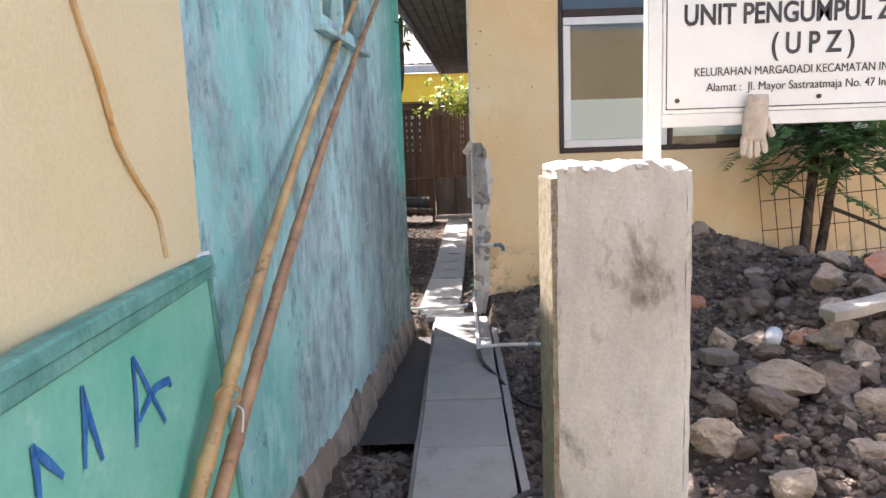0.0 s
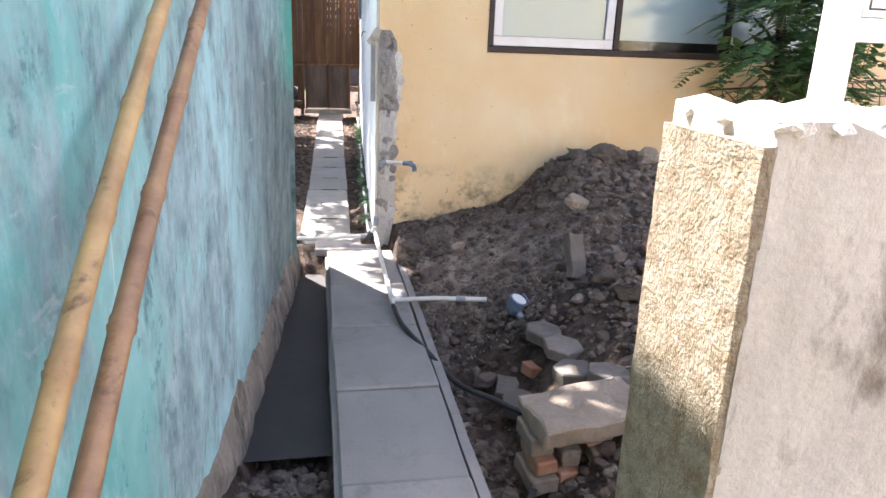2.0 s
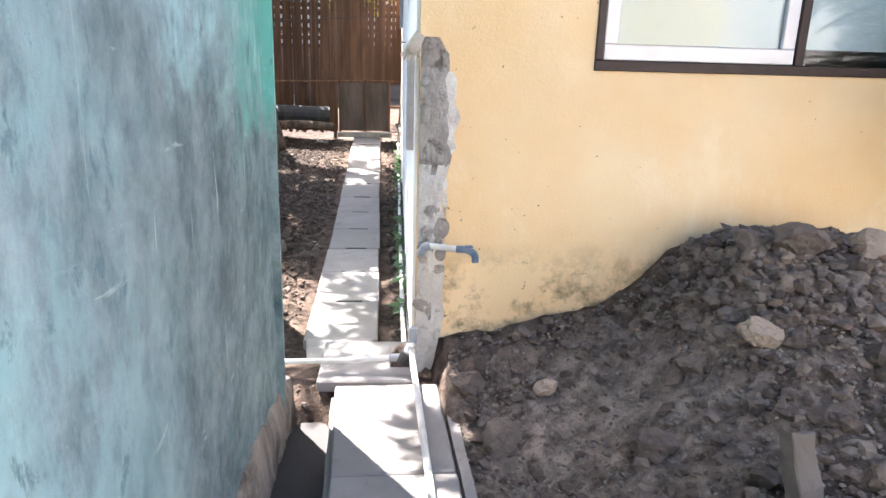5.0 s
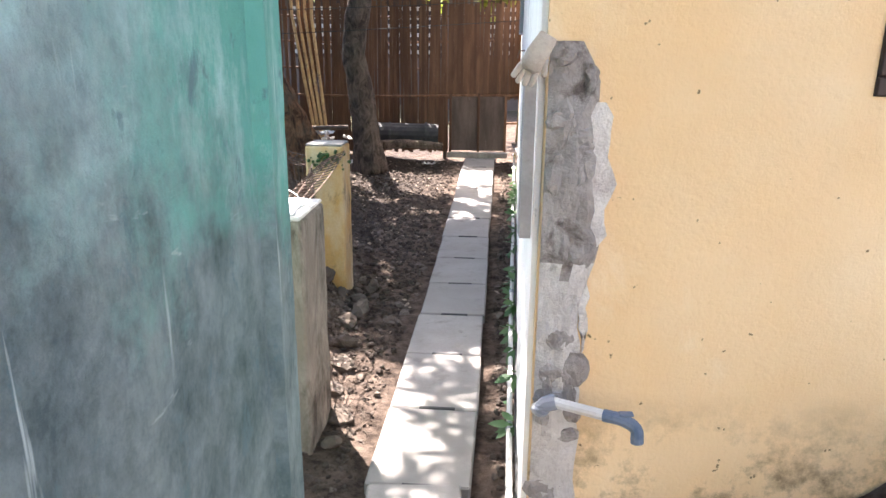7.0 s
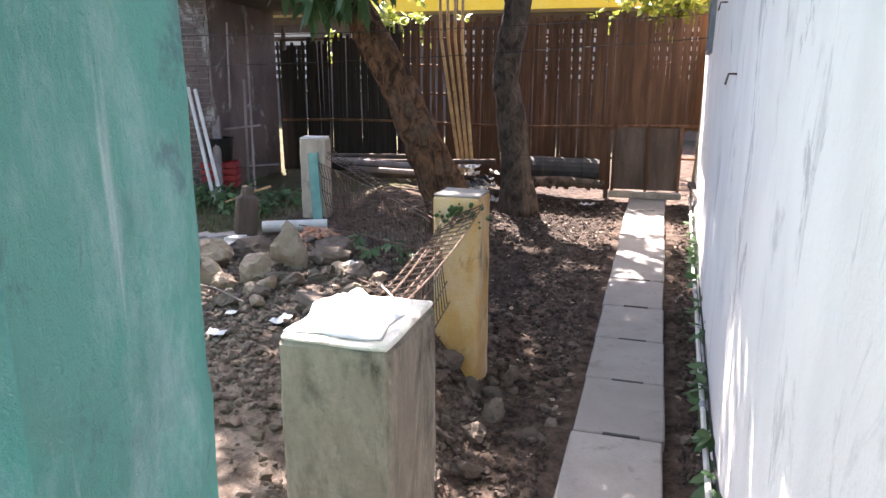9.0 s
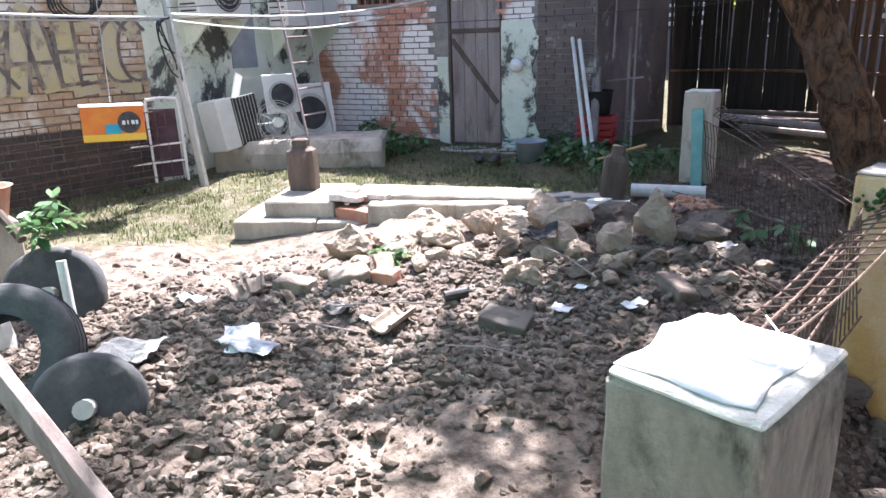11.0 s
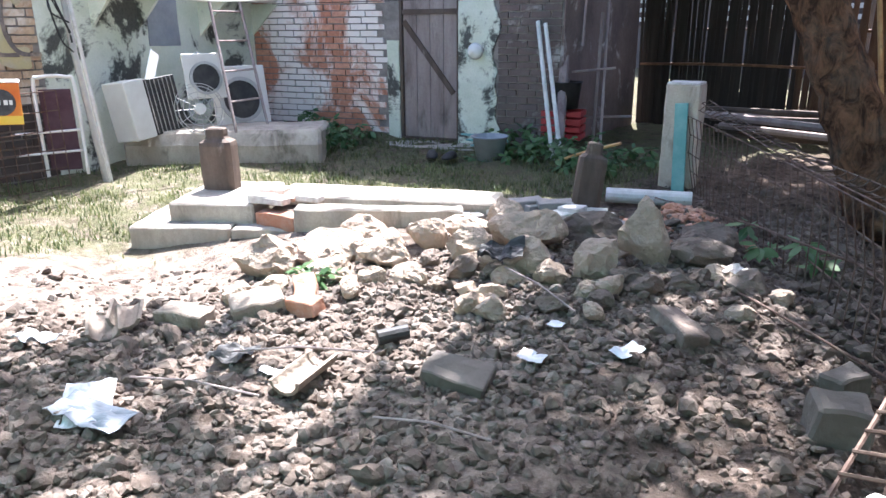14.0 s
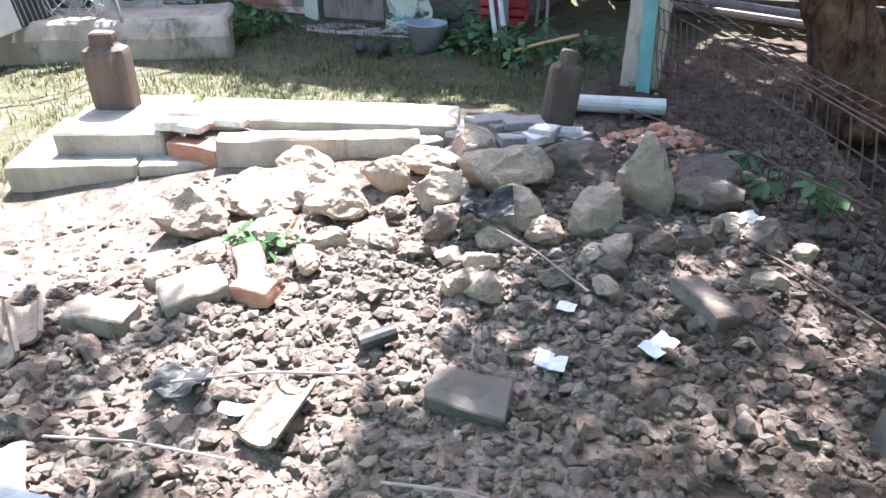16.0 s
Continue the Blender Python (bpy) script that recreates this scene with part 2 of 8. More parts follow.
PALERUBBLE = worn("pale_rubble_chips", (0.20, 0.165, 0.14), (0.40, 0.35, 0.30), 16, 0.4, 0.65, (0.10, 0.08, 0.065), 12, (0.58, 0.72), 0.97, 80, 0.008, per=0.45)
CRUMB = worn("soil_clods", (0.115, 0.086, 0.068), (0.27, 0.215, 0.178), 14, 0.4, 0.65, None, 2, (0.5, 0.6), 0.97, 80, 0.01, per=0.5)
CHIP = worn("brick_and_tile_chips", (0.46, 0.22, 0.14), (0.54, 0.37, 0.29), 12, 0.4, 0.6, (0.5, 0.46, 0.42), 8, (0.55, 0.65), 0.95, 80, 0.004, per=0.4)
BAMBOO = worn("weathered_bamboo_slat", (0.125, 0.060, 0.032), (0.29, 0.155, 0.085), 10, 0.4, 0.65, (0.07, 0.045, 0.03), 5, (0.55, 0.7), 0.7, 40, 0.003, (1, 1, 0.15), per=0.5)
# the same bamboo darkened, to paint in the shade at the shed end
BAMBOOSHADE = worn("shade_painted_bamboo_slat", (0.040, 0.030, 0.024), (0.085, 0.063, 0.05), 10, 0.4, 0.65, (0.04, 0.03, 0.025), 5, (0.55, 0.7), 0.8, 40, 0.003, (1, 1, 0.15), per=0.5)
CANE = worn("yellow_bamboo_pole", (0.50, 0.33, 0.14), (0.36, 0.21, 0.09), 7, 0.38, 0.62, (0.15, 0.085, 0.04), 11, (0.56, 0.68), 0.45, 60, 0.001, spec=0.45)
CANE2 = worn("brown_bamboo_pole", (0.40, 0.24, 0.12), (0.24, 0.13, 0.07), 7, 0.38, 0.62, (0.12, 0.065, 0.035), 11, (0.55, 0.68), 0.45, 60, 0.001, spec=0.45)
BOARD = worn("green_painted_board", (0.13, 0.42, 0.30), (0.22, 0.50, 0.38), 3, 0.35, 0.65, (0.34, 0.56, 0.46), 6, (0.62, 0.72), 0.55, 50, 0.002)
BOARDRIM = worn("dark_green_board_rim", (0.08, 0.24, 0.20), (0.16, 0.36, 0.30), 8, 0.4, 0.6, (0.06, 0.05, 0.04), 10, (0.6, 0.7), 0.6, 60, 0.003)
BLUEPEN = worn("blue_paint_marks", (0.02, 0.10, 0.30), (0.04, 0.17, 0.38), 30, 0.4, 0.6, None, 2, (0.5, 0.6), 0.6, 90, 0.001)
WHITEPAINT = worn("white_gloss_paint", (0.78, 0.77, 0.75), (0.70, 0.69, 0.66), 5, 0.4, 0.7, (0.36, 0.24, 0.15), 9, (0.72, 0.78), 0.4, 90, 0.001)
SIGNFACE = worn("white_sign_sheet", (0.80, 0.80, 0.79), (0.74, 0.73, 0.70), 3, 0.4, 0.7, (0.48, 0.36, 0.22), 5, (0.70, 0.80), 0.45, 60, 0.0005)
INK = worn("faded_black_lettering", (0.035, 0.035, 0.04), (0.07, 0.07, 0.075), 20, 0.4, 0.6, None, 2, (0.5, 0.6), 0.6, 90, 0.0005)
PVC = worn("dirty_white_pvc", (0.66, 0.65, 0.62), (0.52, 0.50, 0.46), 12, 0.4, 0.7, (0.25, 0.21, 0.17), 16, (0.62, 0.75), 0.5, 80, 0.001)
PVCGREY = worn("grey_pvc", (0.24, 0.26, 0.29), (0.31, 0.33, 0.35), 10, 0.4, 0.7, None, 2, (0.5, 0.6), 0.5, 80, 0.001)
BLACKRUB = worn("black_hose", (0.025, 0.025, 0.027), (0.05, 0.048, 0.045), 10, 0.4, 0.7, None, 2, (0.5, 0.6), 0.6, 60, 0.002)
BLUEPL = worn("blue_plastic", (0.06, 0.11, 0.19), (0.15, 0.19, 0.25), 12, 0.4, 0.6, (0.3, 0.3, 0.3), 9, (0.62, 0.7), 0.5, 60, 0.001)
RUST = worn("rusty_wire", (0.09, 0.058, 0.045), (0.19, 0.135, 0.11), 15, 0.4, 0.65, None, 2, (0.5, 0.6), 0.85, 90, 0.001, metal=0.3)
WOODDARK = worn("dark_weathered_wood", (0.075, 0.055, 0.045), (0.14, 0.105, 0.085), 6, 0.4, 0.65, (0.25, 0.21, 0.18), 9, (0.62, 0.72), 0.85, 40, 0.003, (1, 1, 0.2))
WOODGREY = worn("grey_door_boards", (0.24, 0.19, 0.18), (0.33, 0.28, 0.26), 6, 0.4, 0.65, (0.11, 0.085, 0.075), 5, (0.55, 0.7), 0.85, 40, 0.003, (1, 1, 0.2))
FRAMEDARK = worn("dark_brown_window_frame", (0.035, 0.022, 0.020), (0.055, 0.036, 0.030), 9, 0.4, 0.65, None, 2, (0.5, 0.6), 0.5, 60, 0.001)
ALU = worn("pale_aluminium_frame", (0.60, 0.60, 0.61), (0.68, 0.68, 0.69), 5, 0.4, 0.7, None, 2, (0.5, 0.6), 0.4, 120, 0.0005, metal=0.2)
# dark tone with the shade of rooms and eaves put into the colour
SHADETONE = worn("painted_shade_dark", (0.10, 0.085, 0.075), (0.14, 0.12, 0.11), 2, 0.4, 0.7, None, 2, (0.5, 0.6), 0.9, 60, 0.002)
FROST = worn("frosted_film", (0.45, 0.55, 0.57), (0.52, 0.61, 0.63), 1.2, 0.35, 0.7, None, 2, (0.5, 0.6), 0.25, 60, 0.0002, spec=0.5)
PANE = glass_mat("window_pane")
GLOVE = worn("cream_work_glove", (0.60, 0.52, 0.43), (0.46, 0.38, 0.31), 25, 0.4, 0.65, (0.24, 0.19, 0.16), 14, (0.6, 0.72), 0.9, 150, 0.003)
MUDWATER = worn("stagnant_drain_water", (0.045, 0.042, 0.042), (0.060, 0.056, 0.054), 2, 0.4, 0.65, None, 2, (0.5, 0.6), 0.6, 30, 0.002, spec=0.3)
BRICKRED = brick_mat("red_brick_limewashed", (0.46, 0.20, 0.13), (0.68, 0.40, 0.29), (0.82, 0.79, 0.76), (0.47, 0.56), 1.7)
BRICKDARK = brick_mat("sooty_dark_brick", (0.15, 0.115, 0.105), (0.27, 0.21, 0.19), (0.55, 0.52, 0.49), (0.57, 0.66), 2.6, 0.55)
# soot together with the painted-in shade low on the graffiti wall
BRICKSOOTSHADE = brick_mat("soot_and_shade_brick", (0.07, 0.055, 0.05), (0.12, 0.095, 0.085), (0.2, 0.18, 0.16), (0.62, 0.7), 2.0, 0.8)
BRICKPALE = brick_mat("pale_graffiti_brick", (0.46, 0.31, 0.20), (0.64, 0.50, 0.36), (0.72, 0.66, 0.58), (0.46, 0.58), 1.2, 0.12)
MORTAR = worn("grey_mortar", (0.20, 0.175, 0.16), (0.30, 0.27, 0.25), 8, 0.4, 0.65, (0.09, 0.08, 0.075), 3, (0.55, 0.68), 0.95, 60, 0.006)
MINT = worn("pale_mint_plaster", (0.60, 0.64, 0.52), (0.72, 0.74, 0.64), 2.5, 0.4, 0.65, (0.065, 0.065, 0.06), 1.9, (0.52, 0.58), 0.9, 60, 0.005)
ROOFTILE = worn("clay_roof_tile", (0.42, 0.34, 0.30), (0.58, 0.52, 0.47), 6, 0.4, 0.65, None, 2, (0.5, 0.6), 0.85, 50, 0.006, per=0.4)
SUNYELLOW = worn("bright_yellow_wall", (0.72, 0.48, 0.04), (0.76, 0.54, 0.08), 2, 0.4, 0.65, None, 2, (0.5, 0.6), 0.8, 50, 0.002)
BARKRED = bark_mat("reddish_mango_bark", (0.05, 0.028, 0.018), (0.24, 0.125, 0.068))
BARKGREY = bark_mat("grey_brown_bark", (0.05, 0.038, 0.032), (0.16, 0.12, 0.095))
LEAFDARK = leaf_mat("dark_mango_leaves", (0.035, 0.085, 0.025), (0.075, 0.14, 0.045))
LEAFMID = leaf_mat("pinnate_leaves", (0.06, 0.14, 0.055), (0.13, 0.22, 0.085))
# brighter copy of the pinnate green, with daylight put into the colour
LEAFPINLIT = leaf_mat("lit_pinnate_leaves", (0.085, 0.19, 0.06), (0.17, 0.29, 0.10))
LEAFLIGHT = leaf_mat("yellow_green_leaves", (0.20, 0.25, 0.035), (0.32, 0.34, 0.06))
GRASS = leaf_mat("dry_grass_blades", (0.055, 0.09, 0.03), (0.22, 0.22, 0.10))
RUBBERGREY = worn("old_grey_tyre", (0.05, 0.052, 0.055), (0.085, 0.088, 0.09), 8, 0.4, 0.7, (0.16, 0.15, 0.14), 6, (0.6, 0.75), 0.8, 60, 0.003)
ACWHITE = worn("aged_white_casing", (0.62, 0.61, 0.57), (0.54, 0.52, 0.48), 4, 0.4, 0.7, (0.30, 0.25, 0.2), 7, (0.66, 0.76), 0.5, 60, 0.001)
DARKMETAL = worn("dark_grille_metal", (0.03, 0.03, 0.032), (0.06, 0.058, 0.055), 10, 0.4, 0.7, None, 2, (0.5, 0.6), 0.6, 60, 0.001)
GALV = worn("dull_galvanised_metal", (0.38, 0.38, 0.37), (0.48, 0.47, 0.45), 10, 0.4, 0.7, (0.2, 0.15, 0.11), 12, (0.66, 0.76), 0.5, 60, 0.001, metal=0.5)
ORANGE = worn("orange_carton", (0.62, 0.15, 0.03), (0.66, 0.26, 0.04), 4, 0.4, 0.65, None, 2, (0.5, 0.6), 0.5, 60, 0.0005)
YELCARD = worn("yellow_carton_band", (0.66, 0.42, 0.04), (0.70, 0.48, 0.08), 4, 0.4, 0.65, None, 2, (0.5, 0.6), 0.5, 60, 0.0005)
CARDWHITE = worn("white_card", (0.72, 0.71, 0.69), (0.64, 0.63, 0.61), 4, 0.4, 0.65, None, 2, (0.5, 0.6), 0.6, 60, 0.0005)
CARDBLUE = worn("blue_card_print", (0.03, 0.30, 0.45), (0.06, 0.36, 0.5), 4, 0.4, 0.65, None, 2, (0.5, 0.6), 0.5, 60, 0.0005)
PAPER = worn("crumpled_white_paper", (0.62, 0.63, 0.65), (0.52, 0.53, 0.56), 6, 0.4, 0.65, (0.3, 0.28, 0.26), 7, (0.65, 0.75), 0.8, 60, 0.004)
REDPL = worn("red_plastic_crate", (0.34, 0.03, 0.035), (0.42, 0.05, 0.05), 8, 0.4, 0.65, None, 2, (0.5, 0.6), 0.5, 60, 0.001)
TEALPL = worn("faded_teal_board", (0.16, 0.36, 0.34), (0.24, 0.44, 0.41), 8, 0.4, 0.65, None, 2, (0.5, 0.6), 0.6, 60, 0.001)
GRAFFY = worn("faded_yellow_graffiti", (0.50, 0.43, 0.24), (0.46, 0.40, 0.30), 6, 0.4, 0.65, (0.25, 0.2, 0.15), 7, (0.55, 0.65), 0.9, 60, 0.002)
GRAFFD = worn("dark_graffiti_outline", (0.13, 0.11, 0.10), (0.22, 0.18, 0.16), 9, 0.4, 0.65, (0.34, 0.28, 0.22), 7, (0.50, 0.60), 0.9, 60, 0.002)
MINTBRICK = brick_mat("mint_painted_brick", (0.22, 0.44, 0.36), (0.32, 0.52, 0.44), (0.5, 0.5, 0.46), (0.6, 0.68), 3.0)
TILEBLUE = worn("pale_blue_glazed_tile", (0.62, 0.70, 0.76), (0.70, 0.77, 0.82), 4, 0.4, 0.65, (0.45, 0.5, 0.53), 7, (0.62, 0.75), 0.25, 80, 0.0004, spec=0.5)
PALEPLASTER = worn("pale_grey_plaster", (0.52, 0.49, 0.45), (0.66, 0.63, 0.59), 9, 0.4, 0.62, (0.28, 0.25, 0.22), 10, (0.55, 0.66), 0.95, 60, 0.010)
CONDUIT = worn("aged_grey_conduit", (0.27, 0.255, 0.245), (0.36, 0.345, 0.33), 8, 0.4, 0.65, (0.16, 0.145, 0.13), 9, (0.58, 0.7), 0.6, 70, 0.002)
DARKCRUMB = worn("damp_soil_crumbs", (0.060, 0.043, 0.034), (0.17, 0.132, 0.108), 14, 0.4, 0.65, None, 2, (0.5, 0.6), 0.97, 80, 0.01, per=0.5)
PLUM = worn("plum_painted_wood", (0.06, 0.03, 0.045), (0.09, 0.05, 0.065), 6, 0.4, 0.65, None, 2, (0.5, 0.6), 0.6, 60, 0.001)

# ---- mesh helpers ----
rng = random.Random(7)


def part(name, bm, material, parent=None, label="", smooth=False):
    """Link a bmesh as one mesh object, under a thing or a part."""
    me = bpy.data.meshes.new(name)
    bm.to_mesh(me)
    bm.free()
    return part_mesh(name, me, material, parent, label, smooth)


def part_mesh(name, me, material, parent=None, label="", smooth=False):
    if not me.materials:
        me.materials.append(material)
    if smooth:
        for p in me.polygons:
            p.use_smooth = True
    ob = new(name, me)
    if parent is not None:
        ob.parent = parent
    if label:
        tagged(ob, label)
    return ob


def thing(name, label, category, group="", kind="", at=None):
    ob = new(name)
    ob.empty_display_size = 0.1
    if at is not None:
        ob.matrix_world = at
    return tagged(ob, label, category, group, kind)


def box(bm, lo, hi, bevel=0.0, m=None):
    """An axis-aligned box between two corners, its edges rounded, laid into m."""
    lo, hi = Vector(lo), Vector(hi)
    r = bmesh.ops.create_cube(bm, size=1.0)
    vs = r["verts"]
    for v in vs:
        v.co = Vector([lo[i] + (v.co[i] + 0.5) * (hi[i] - lo[i]) for i in range(3)])
    if bevel:
        es = {e for v in vs for e in v.link_edges}
        out = bmesh.ops.bevel(bm, geom=list(es), offset=bevel, segments=1, affect="EDGES")
        vs = list({v for f in out["faces"] for v in f.verts} | {v for v in vs if v.is_valid})
    if m is not None:
        for v in vs:
            v.co = m @ v.co
    return vs


def boxes(items, bevel=0.0, m=None):
    bm = bmesh.new()
    for lo, hi in items:
        box(bm, lo, hi, bevel, m)
    return bm


def roughen(bm, size, scale, seed=0.0):
    for v in bm.verts:
        v.co += noise.noise_vector(v.co * scale + Vector((seed, seed * 2, 0))) * size
    return bm


def grid_box(lo, hi, step, bevel=0.0):
    """A box cut into pieces about step long, to be roughened."""
    bm = boxes([(lo, hi)], bevel)
    for axis in range(3):
        n = int((hi[axis] - lo[axis]) / step)
        for i in range(1, n):
            co = Vector((0, 0, 0))
            co[axis] = lo[axis] + (hi[axis] - lo[axis]) * i / n
            no = Vector((0, 0, 0))
            no[axis] = 1
            bmesh.ops.bisect_plane(bm, geom=bm.verts[:] + bm.edges[:] + bm.faces[:], plane_co=co, plane_no=no)
    return bm


def tube(bm, pts, radius, sides=8, closed=True):
    """A pipe along points; radius is one number or one for each point."""
    pts = [Vector(p) for p in pts]
    rs = radius if isinstance(radius, (list, tuple)) else [radius] * len(pts)
    rings = []
    up = Vector((0, 0, 1))
    for i, p in enumerate(pts):
        d = (pts[min(i + 1, len(pts) - 1)] - pts[max(i - 1, 0)]).normalized()
        ref = up if abs(d.dot(up)) < 0.92 else Vector((1, 0, 0))
        a = d.cross(ref).normalized()
        b = d.cross(a).normalized()
        rings.append([bm.verts.new(p + (a * math.cos(k * math.tau / sides) + b * math.sin(k * math.tau / sides)) * rs[i]) for k in range(sides)])
    for r0, r1 in zip(rings, rings[1:]):
        for k in range(sides):
            bm.faces.new((r0[k], r0[(k + 1) % sides], r1[(k + 1) % sides], r1[k]))
    if closed:
        bm.faces.new(rings[0][::-1])
        bm.faces.new(rings[-1])
    return bm


def pipe(pts, radius, sides=8):
    bm = tube(bmesh.new(), pts, radius, sides)
    bmesh.ops.recalc_face_normals(bm, faces=bm.faces)
    return bm


def curve_points(pts, n=8):
    """A smooth line through the points (Catmull-Rom)."""
    p = [Vector(q) for q in pts]
    p = [p[0] * 2 - p[1]] + p + [p[-1] * 2 - p[-2]]
    out = []
    for i in range(1, len(p) - 2):
        for k in range(n):
            t = k / n
            a, b, c, d = p[i - 1], p[i], p[i + 1], p[i + 2]
            out.append(0.5 * (2 * b + (c - a) * t + (2 * a - 5 * b + 4 * c - d) * t * t + (3 * b - a - 3 * c + d) * t ** 3))
    return out + [p[-2]]


def disc_ring(bm, m, r_in, r_out, z0, z1, sides=24):
    """A ring or, with r_in 0, a disc with thickness, about the z axis of m."""
    ro = [[bm.verts.new(m @ Vector((r * math.cos(k * math.tau / sides), r * math.sin(k * math.tau / sides), z))) for k in range(sides)] for r, z in
          ((r_out, z0), (r_out, z1), (max(r_in, 0.0005), z1), (max(r_in, 0.0005), z0))]
    for j in range(4):
        a, b = ro[j], ro[(j + 1) % 4]
        for k in range(sides):
            bm.faces.new((a[k], a[(k + 1) % sides], b[(k + 1) % sides], b[k]))
    return bm


def lathe(profile, sides=20):
    bm = bmesh.new()
    rows = [[bm.verts.new((r * math.cos(k * math.tau / sides), r * math.sin(k * math.tau / sides), z)) for k in range(sides)] for r, z in profile]
    for a, b in zip(rows, rows[1:]):
        for k in range(sides):
            bm.faces.new((a[k], a[(k + 1) % sides], b[(k + 1) % sides], b[k]))
    return bm


def frame_on(a, b, z=0.0):
    """A pose whose x runs along the line from a to b on plan, z up."""
    ang = math.atan2(b[1] - a[1], b[0] - a[0])
    return Matrix.Translation((a[0], a[1], z)) @ Matrix.Rotation(ang, 4, "Z")


def length(a, b):
    return math.hypot(b[0] - a[0], b[1] - a[1])


def panel_wall(name, a, b, z0, z1, thick, material, holes=(), side=1, label="", rough=0.004, step=0.16):
    """An upright wall along a-b, thick to its left (side 1) or right (-1), with rectangular holes (x0, x1, z0, z1) along its length."""
    m = frame_on(a, b)
    L = length(a, b)
    xs = sorted({0.0, L, *[h[i] for h in holes for i in (0, 1)], *[L * i / max(1, int(L / step)) for i in range(int(L / step) + 1)]})
    zs = sorted({z0, z1, *[h[i] for h in holes for i in (2, 3)], *[z0 + (z1 - z0) * i / max(1, int((z1 - z0) / step)) for i in range(int((z1 - z0) / step) + 1)]})
    def inside(x, z):
        return any(h[0] < x < h[1] and h[2] < z < h[3] for h in holes)
    bm = bmesh.new()
    verts = {}
    def vert(i, j, k):
        if (i, j, k) not in verts:
            y = side * thick * k
            p = Vector((xs[i], y, zs[j]))
            if k == 0 and 0 < i < len(xs) - 1:
                p.y += rough * 2 * noise.noise(Vector((xs[i] * 2.3, zs[j] * 2.3, a[0])))
            verts[(i, j, k)] = bm.verts.new(m @ p)
        return verts[(i, j, k)]
    solid = {(i, j) for i in range(len(xs) - 1) for j in range(len(zs) - 1) if not inside((xs[i] + xs[i + 1]) / 2, (zs[j] + zs[j + 1]) / 2)}
    for i, j in solid:
        bm.faces.new([vert(i, j, 0), vert(i + 1, j, 0), vert(i + 1, j + 1, 0), vert(i, j + 1, 0)])
        bm.faces.new([vert(i, j, 1), vert(i, j + 1, 1), vert(i + 1, j + 1, 1), vert(i + 1, j, 1)])
        for di, dj, (p, q) in ((-1, 0, ((0, 0), (0, 1))), (1, 0, ((1, 0), (1, 1))), (0, -1, ((0, 0), (1, 0))), (0, 1, ((0, 1), (1, 1)))):
            if (i + di, j + dj) not in solid:
                u, v = (i + p[0], j + p[1]), (i + q[0], j + q[1])
                bm.faces.new([vert(*u, 0), vert(*v, 0), vert(*v, 1), vert(*u, 1)])
    bmesh.ops.recalc_face_normals(bm, faces=bm.faces)
    return tagged(part(name, bm, material), label, "wall", kind="structure")


# ---- plan ----
HOUSE_S, HOUSE_N = (-0.75, 2.10), (-0.338, 6.043)          # alley side of the turquoise house
CORNER, WHITE_N = (0.255, 6.20), (0.80, 14.45)            # west wall of the ochre building
FENCE_A, FENCE_B = (-4.7, 14.75), (0.86, 14.60)
DOOR_A, DOOR_B = (-7.83, 11.50), (-4.45, 12.60)           # brick wall with the plank door
GRAF_A, GRAF_B = (-6.75, 4.2), (-6.99, 8.94)              # brick wall with graffiti


def step_in(v, lo, hi):
    t = min(1.0, max(0.0, (v - lo) / (hi - lo)))
    return t * t * (3 - 2 * t)


def hump(x, y, cx, cy, rx, ry):
    return math.exp(-(((x - cx) / rx) ** 2 + ((y - cy) / ry) ** 2))


def house_x(y):
    return HOUSE_S[0] + (HOUSE_N[0] - HOUSE_S[0]) * (y - HOUSE_S[1]) / (HOUSE_N[1] - HOUSE_S[1])


def slab_mid(y):
    return 0.045 + 0.022 * (y - 3.0) if y < 6.2 else -0.10 + 0.0478 * (y - 6.84)


def slab_top(y):
    if y < 6.4:
        return 0.05
    return -0.10 + 0.20 * step_in(y, 9.0, 15.0)


